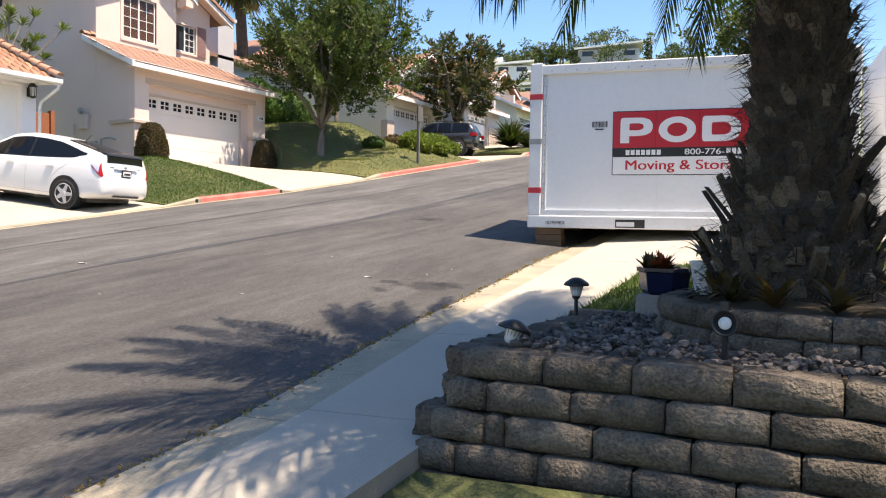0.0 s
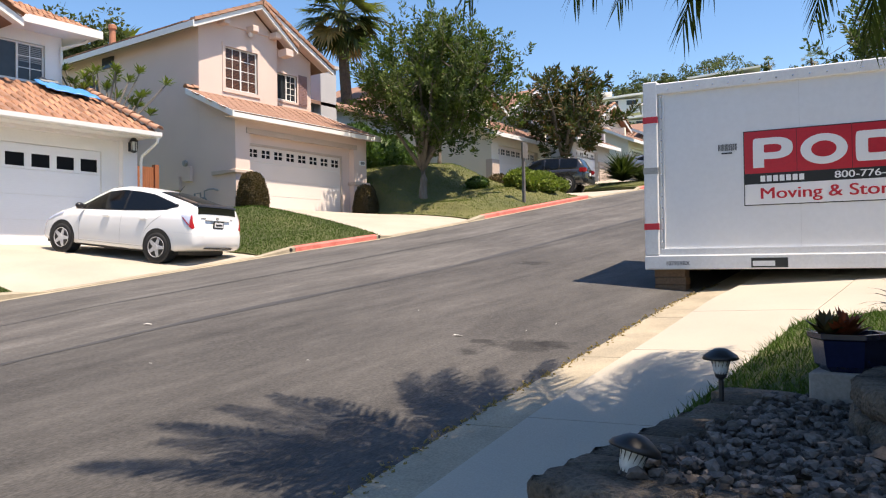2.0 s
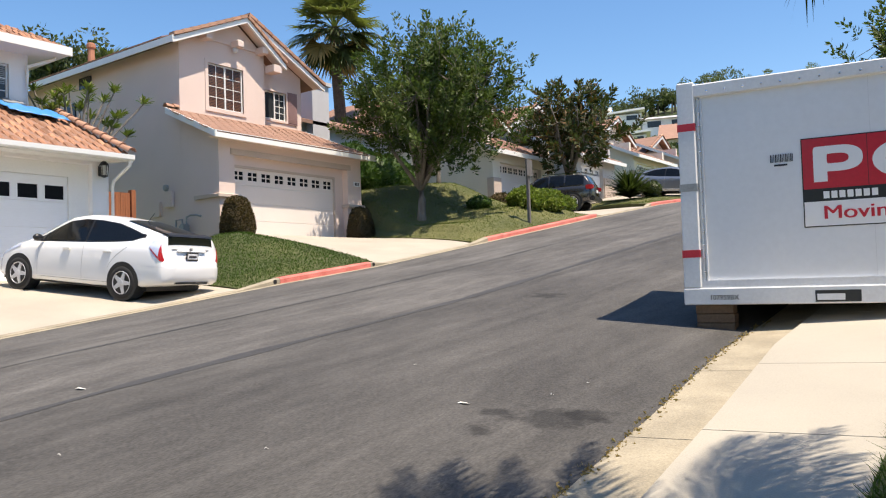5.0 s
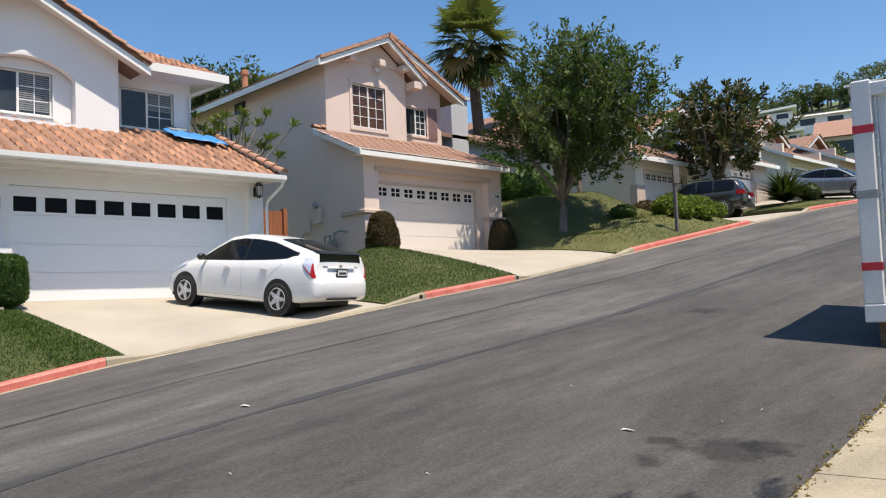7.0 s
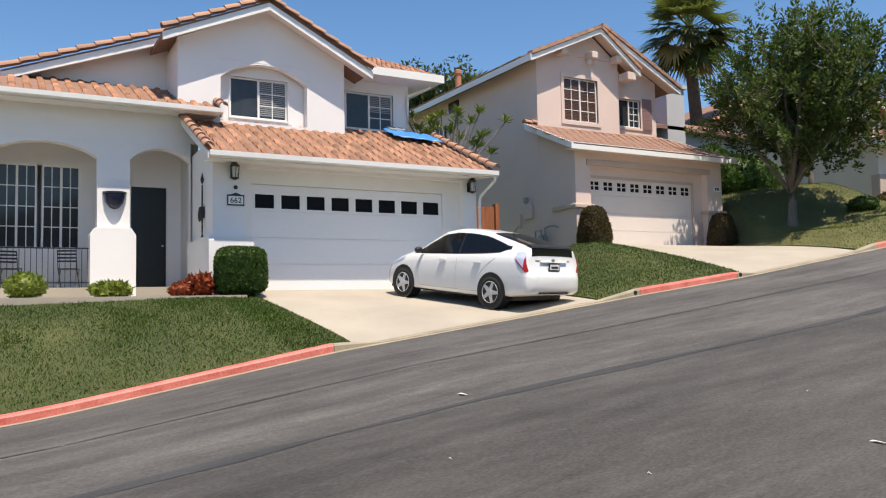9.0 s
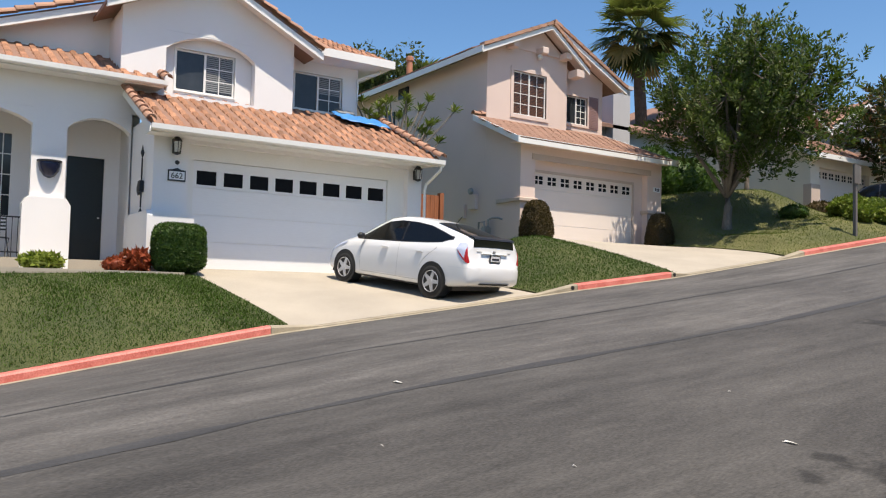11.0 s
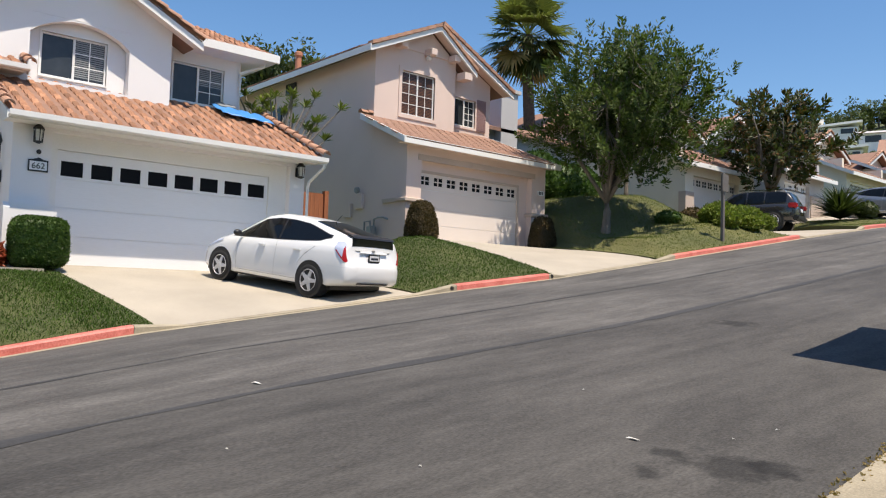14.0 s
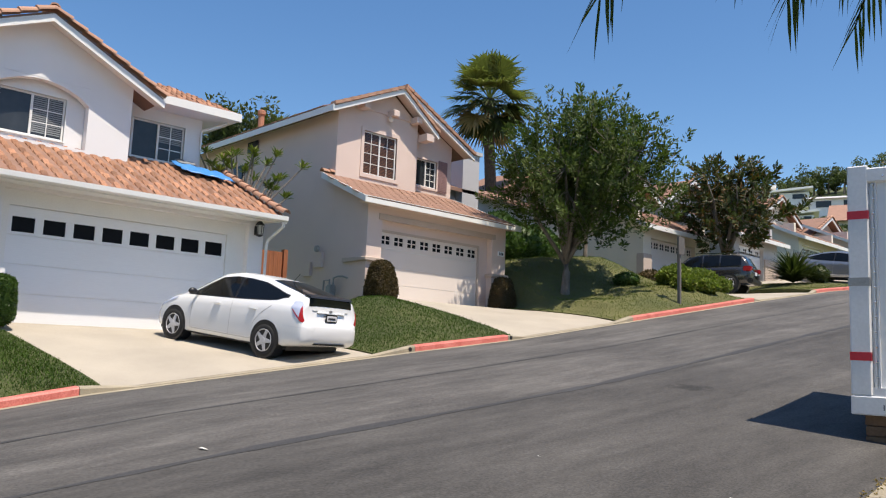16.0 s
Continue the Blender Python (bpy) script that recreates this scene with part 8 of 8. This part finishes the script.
def pebbles(name, pts, zs, size, label, seed, material="gravel"):
    rn = np.random.RandomState(seed)
    k = len(pts)
    s = size * (0.45 + 0.9 * rn.random((k, 1, 1)) ** 1.6) * np.array([1.0, 0.8, 0.6])[None, None] * (0.75 + 0.5 * rn.random((k, 1, 3)))
    jig = 1 + 0.22 * rn.normal(size=(k, len(ico_v), 1))
    a = rn.random(k) * 6.283
    c_, s_ = np.cos(a), np.sin(a)
    v = ico_v[None] * jig * s
    t = rn.normal(0, 0.35, k)
    v = np.stack([v[..., 0], v[..., 1] * np.cos(t)[:, None] - v[..., 2] * np.sin(t)[:, None], v[..., 1] * np.sin(t)[:, None] + v[..., 2] * np.cos(t)[:, None]], -1)
    v = np.stack([v[..., 0] * c_[:, None] - v[..., 1] * s_[:, None], v[..., 0] * s_[:, None] + v[..., 1] * c_[:, None], v[..., 2]], -1)
    v += np.c_[pts, zs][:, None]
    f = ico_f[None] + (np.arange(k) * len(ico_v))[:, None, None]
    return tagged(raw(name, v.reshape(-1, 3).tolist(), f.reshape(-1, 3).tolist(), M[material], kind="stuff"), label, "gravel")


gp = rnd_in([(3.72, -4.36), (7.6, -4.36), (7.6, -2.42), (3.72, -2.42)], 9000, np.random.RandomState(6))
pebbles("gravel", gp, GT + 0.012 * np.random.RandomState(7).random(len(gp)) + 0.03 * (np.random.RandomState(8).random(len(gp)) > 0.7), 0.026, "mixed grey and tan gravel stones filling the bed", 9)
# ring wall round the palm
ring = thing("ring_wall", pose(5.3, -2.75, GT), "low ring wall of small weathered tan blocks", "wall")
small = [block_mesh("ring_block", 0.25, 0.118, 0.15, 20 + s, "block") for s in range(4)]
for c in range(2):
    R = 1.12 - 0.012 * c
    n_ = 27
    for k in range(n_):
        a = 2 * math.pi * (k + 0.5 * c) / n_
        ob = new("ring_block", small[(k * 7 + c) % 4])
        ob.parent = ring
        ob.matrix_parent_inverse = ring.matrix_basis.inverted()
        ob.matrix_basis = Matrix.Translation((5.35, -2.85, GT - 0.01 + c * 0.122)) @ Euler((0, 0, a + math.pi / 2)).to_matrix().to_4x4() @ Matrix.Translation((-0.125, -R, 0))
bm = BM()
lathe(bm, [(1.0, GT - 0.2), (1.0, 0.04), (0.6, 0.1), (0.01, 0.12)], 32, Matrix.Translation((5.35, -2.85, 0)))
tagged(part("planting_soil", bm, M["soil"]), "dark soil mounded inside the ring wall", "soil", kind="structure")

# ---- date palm over the walkway ----
PALM = Vector((5.03, -2.8, 0.08))
palm = thing("date_palm", pose(*PALM), "big date palm with rough scaly trunk and hanging fronds", "palm")
bm = BM()
lathe(bm, [(0.50, 0.0), (0.46, 0.25), (0.36, 0.6), (0.28, 1.0), (0.26, 1.6), (0.26, 2.6), (0.3, 3.3), (0.26, 3.7)], 20, Matrix.Translation(PALM))
part("trunk", bm, M["bark"], palm)
rs4 = random.Random(9)
boots = {"bark": ([], []), "boot": ([], [])}
k = 0
zc = 0.02
while zc < 3.6:
    rad = float(np.interp(zc, [0, 0.3, 0.6, 1.0, 1.6, 3.6], [0.50, 0.45, 0.35, 0.26, 0.24, 0.25]))
    for q in range(2):
        a = k * 2.39996 + q * math.pi
        out, tan = Vector((math.cos(a), math.sin(a), 0)), Vector((-math.sin(a), math.cos(a), 0))
        stub = zc < 0.75 and rs4.random() < 0.35
        V, F_ = boots["boot" if rs4.random() < 0.42 else "bark"]
        L = rs4.uniform(0.14, 0.26) if stub else rs4.uniform(0.09, 0.15)
        w0, w1 = rs4.uniform(0.05, 0.075), rs4.uniform(0.016, 0.04)
        tilt = rs4.uniform(0.35, 0.8) if stub else rs4.uniform(0.25, 0.55)
        p0 = PALM + out * (rad - 0.02) + Vector((0, 0, zc))
        p1 = p0 + out * L * tilt + Vector((0, 0, L)) + tan * rs4.uniform(-0.03, 0.03)
        th = rs4.uniform(0.02, 0.045)
        b0 = len(V)
        cut = Vector((0, 0, rs4.uniform(-0.03, 0.01)))
        V += [p0 - tan * w0, p0 + tan * w0, p0 + tan * w0 * 0.7 + out * th, p0 - tan * w0 * 0.7 + out * th, p1 - tan * w1, p1 + tan * w1, p1 + tan * w1 * 0.7 + out * th * 0.8 + cut, p1 - tan * w1 * 0.7 + out * th * 0.8 + cut]
        F_ += [(b0, b0 + 3, b0 + 2, b0 + 1), (b0 + 4, b0 + 5, b0 + 6, b0 + 7), (b0, b0 + 1, b0 + 5, b0 + 4), (b0 + 1, b0 + 2, b0 + 6, b0 + 5), (b0 + 2, b0 + 3, b0 + 7, b0 + 6), (b0 + 3, b0, b0 + 4, b0 + 7)]
    k += 1
    zc += 0.0112
for mt, (V, F_) in boots.items():
    raw("leaf_bases", V, F_, M[mt], palm, kind="stuff")
# loose fibre round the foot
V, F_ = [], []
for _ in range(3000):
    a, zz = rs4.uniform(0, 6.283), rs4.uniform(0, 2.6)
    rad = float(np.interp(zz, [0, 0.6, 1.3, 2.6], [0.58, 0.43, 0.31, 0.29]))
    p = PALM + Vector((math.cos(a) * rad, math.sin(a) * rad, zz))
    d = Vector((math.cos(a + rs4.uniform(-1, 1)), math.sin(a + rs4.uniform(-1, 1)), rs4.uniform(-0.6, 1.2))).normalized() * rs4.uniform(0.06, 0.2)
    sdv = d.cross(Vector((0.3, 0.2, 1))).normalized() * 0.006
    b0 = len(V)
    V += [p - sdv, p + sdv, p + d]
    F_.append((b0, b0 + 1, b0 + 2))
raw("fibre", V, F_, M["bark"], palm, kind="stuff")


def frond(parent, base, az, el, length, droop, rs_, leaflets=46, ll=0.42):
    """One feather frond: a bending midrib with leaflets on both sides."""
    p, ang = Vector(base), radians(el)
    pts = [p.copy()]
    n_ = 26
    for s in range(n_):
        p = p + Vector((math.cos(az) * math.cos(ang), math.sin(az) * math.cos(ang), math.sin(ang))) * length / n_
        ang -= radians(droop) / n_ * (0.5 + s / n_)
        pts.append(p.copy())
    bm_ = BM()
    tube(bm_, pts[::2], [0.028 * (1 - 0.85 * q / (n_ / 2)) for q in range(len(pts[::2]))], 5)
    mid = part("frond", bm_, M["frond"], parent)
    V_, F2 = [], []
    side0 = Vector((-math.sin(az), math.cos(az), 0))
    for q in range(leaflets):
        u = 0.14 + 0.86 * q / (leaflets - 1)
        f_ = u * n_
        i = min(n_ - 1, int(f_))
        o = pts[i].lerp(pts[i + 1], f_ - i)
        fw = (pts[i + 1] - pts[i]).normalized()
        nr = side0.cross(fw)
        L = ll * (0.35 + 0.65 * math.sin(math.pi * min(1, u * 0.85 + 0.12)) ** 0.7) * rs_.uniform(0.85, 1.1)
        for s in (-1, 1):
            d = (side0 * s * (1.0 - 0.55 * u) + fw * (0.55 + 0.6 * u) + nr * rs_.uniform(-0.12, 0.3) + Vector((0, 0, -0.22))).normalized()
            w = fw * 0.020
            m1 = o + d * L * 0.5
            tip = o + d * L - Vector((0, 0, L * rs_.uniform(0.05, 0.22)))
            b = len(V_)
            V_ += [o - w * 0.7, o + w * 0.7, m1 + w, m1 - w, tip]
            F2 += [(b, b + 1, b + 2, b + 3), (b + 3, b + 2, b + 4)]
    lo = raw("leaflets", V_, F2, M["frond"])
    lo.parent = mid
    lo["kind"] = "stuff"


crown = PALM + Vector((0, 0, 3.5))
rs5 = random.Random(15)
for k in range(84):
    az = k * 2.39996 + rs5.uniform(-0.15, 0.15)
    u = k / 83
    el = 82 - 95 * u
    L = rs5.uniform(3.0, 3.7) * (1 - 0.3 * max(0, u - 0.55) / 0.45)
    frond(palm, crown + Vector((math.cos(az) * 0.15, math.sin(az) * 0.15, 0.25 - 0.45 * u)), az, el, L, 100 - 32 * u, rs5, 50, 0.46)

for az, el, L, dr in ((3.13, 8, 3.3, 78), (2.83, 16, 3.2, 78), (2.6, 14, 3.3, 80), (3.5, 6, 3.2, 80), (3.85, 2, 3.0, 78), (4.15, 0, 2.8, 76)):
    frond(palm, crown + Vector((math.cos(az) * 0.15, math.sin(az) * 0.15, -0.1)), az, el, L, dr, rs5, 50, 0.46)

for k in range(7):
    az = 4.35 + k * 0.11 + rs5.uniform(-0.05, 0.05)
    frond(palm, crown + Vector((math.cos(az) * 0.15, math.sin(az) * 0.15, 0.1)), az, 34 + 14 * (k % 2), rs5.uniform(3.2, 3.6), 58, rs5, 54, 0.5)

# ---- small things by the walkway ----
def solar_lamp(m_, label):
    e_ = thing("path_light", m_, label, "garden light", "solar path lights")
    bm_ = BM()
    lathe(bm_, [(0.009, -0.1), (0.014, 0.0), (0.014, 0.1), (0.03, 0.115), (0.032, 0.13)], 12, m_)
    part("stake", bm_, M["black"], e_)
    bm_ = BM()
    lathe(bm_, [(0.028, 0.125), (0.04, 0.15), (0.05, 0.21), (0.046, 0.215)], 14, m_)
    part("glass", bm_, M["lens"], e_, "ribbed clear glass cup")
    for k_ in range(14):
        a = 2 * math.pi * k_ / 14
        bm_ = BM()
        tube(bm_, [m_ @ Vector((0.03 * math.cos(a), 0.03 * math.sin(a), 0.127)), m_ @ Vector((0.0525 * math.cos(a + 0.4), 0.0525 * math.sin(a + 0.4), 0.21))], 0.002, 4)
        part("rib", bm_, M["black"], e_)
    bm_ = BM()
    lathe(bm_, [(0.09, 0.205), (0.094, 0.213), (0.085, 0.228), (0.05, 0.252), (0.032, 0.262), (0.01, 0.266)], 18, m_)
    part("cap", bm_, M["plastic"], e_, smooth=True)


solar_lamp(pose(3.55, -2.66, -0.12), "black solar path light with ribbed glass standing in gravel")
solar_lamp(pose(3.72, -4.33, -0.17, -14, 12, 0) @ pose(0, 0, -0.08), "tilted black solar path light beside the wall top")
e = thing("spotlight", pose(4.82, -4.22, GT), "small black garden spotlight on a stake", "spotlight")
bm = BM()
tube(bm, [(4.82, -4.2, GT - 0.05), (4.82, -4.2, GT + 0.16)], 0.016, 8)
part("stake", bm, M["black"], e)
bm = BM()
SPM = Matrix.Translation((4.82, -4.2, GT + 0.2)) @ Euler((radians(80), 0, radians(6))).to_matrix().to_4x4()
lathe(bm, [(0.02, -0.09), (0.045, -0.06), (0.062, 0.0), (0.066, 0.05), (0.058, 0.052), (0.05, 0.03)], 18, SPM)
part("head", bm, M["plastic"], e, smooth=True)
bm = BM()
lathe(bm, [(0.034, 0.02), (0.03, 0.04), (0.01, 0.046)], 14, SPM)
part("bulb", bm, M["glow"], e, "white lamp face")
bm = BM()
box(bm, 4.8, 4.84, -4.24, -4.18, GT + 0.27, GT + 0.31)
part("knob", bm, M["black"], e)
# pots behind the gravel
bm = BM()
box(bm, 3.95, 4.3, -2.52, -2.2, -0.3, 0.03)
bevel(bm, 0.01)
tagged(part("concrete_block", bm, M["concrete_pot"]), "grey concrete block that carries a flower pot", "block")
e = thing("flower_pot", pose(4.12, -2.36, 0.03), "dark blue glazed six-sided flower pot with succulent", "flower pot")
bm = BM()
lathe(bm, [(0.14, 0.03), (0.17, 0.06), (0.19, 0.19), (0.205, 0.2), (0.205, 0.225), (0.17, 0.225), (0.16, 0.17)], 6, Matrix.Translation((4.12, -2.36, 0)))
part("pot", bm, M["glazed"], e)
blade_plant("succulent", (4.1, -2.36, 0.19), 60, 0.17, 0.06, "russet and green succulent rosettes in a blue pot", "redleaf", 14, elev=(10, 85), droop=0.3, seg=3)
blade_plant("succulent", (4.02, -2.4, 0.2), 40, 0.15, 0.05, "dark green succulent rosette in a blue pot", "topiary", 15, elev=(10, 85), droop=0.3, seg=3)
e = thing("flower_pot", pose(4.45, -2.55, 0.04), "white patterned flower pot with strap-leaved plant", "flower pot")
bm = BM()
lathe(bm, [(0.075, 0.06), (0.11, 0.27), (0.118, 0.275), (0.118, 0.29), (0.1, 0.29), (0.095, 0.25)], 18, Matrix.Translation((4.45, -2.55, 0)))
part("pot", bm, M["plate"], e)
bm = BM()
for r_ in range(3):
    for k in range(9):
        a = 2 * math.pi * (k + 0.5 * (r_ % 2)) / 9
        rr = 0.085 + 0.012 * r_ + 0.004
        lathe(bm, [(0.001, 0), (0.016, 0.001), (0.01, 0.004)], 5, Matrix.Translation((4.45 + rr * math.cos(a), -2.55 + rr * math.sin(a), 0.11 + r_ * 0.055)) @ Euler((0, radians(90), a)).to_matrix().to_4x4())
part("pattern", bm, M["meter"], e)
blade_plant("strap_plant", (4.45, -2.55, 0.28), 40, 0.38, 0.035, "arching dark strap-leaved plant in a white pot", "topiary", 16, elev=(25, 85), droop=1.6)
for k in range(7):
    a = -2.9 + k * 0.42
    x, y = 5.35 + 0.78 * math.cos(a), -2.85 + 0.78 * math.sin(a)
    blade_plant("bromeliad", (x, y, 0.08), 26, 0.3, 0.035, "dark dry strap-leaved plant at the palm's foot", "topiary" if k % 2 else "brownleaf", 100 + k, elev=(20, 85), droop=1.2)

# road stains and scraps
for x, y, s in ((-3.72, -1.2, 0.055), (0.0, 0.0, 0.04), (-1.2, 0.9, 0.014), (0.6, 1.1, 0.014), (-0.6, -1.6, 0.013), (0.5, 0.6, 0.012), (-1.9, -2.4, 0.014)):
    bm = BM()
    zz = road_z(x, y)
    vs = [bm.verts.new((x + s * a, y + s * b * 0.45, zz + c_)) for a, b, c_ in ((-1.6, -0.6, 0.006), (0.2, -1, 0.016), (1.7, 0.3, 0.006), (0.3, 0.9, 0.012), (-1.1, 0.6, 0.018))]
    bm.faces.new(vs)
    tagged(part("paper_scrap", bm, M["debris"]), "pale scrap lying on the asphalt", "litter")
# dry leaf litter along the gutter edge
rn = np.random.RandomState(31)
yy = rn.uniform(-6, 5, 700)
pp = np.c_[[kerb_right(v) + rn.normal(0.0, 0.035) for v in yy], yy]
v, f = leaf_cloud(np.c_[pp, [road_z(a, b) + 0.015 for a, b in pp]], [0.012] * len(pp), 1500, 0.03, rn, squash=0.3)
tagged(raw("leaf_litter", v, f, M["dryfan"], kind="stuff"), "dry leaf litter along the gutter edge", "litter")
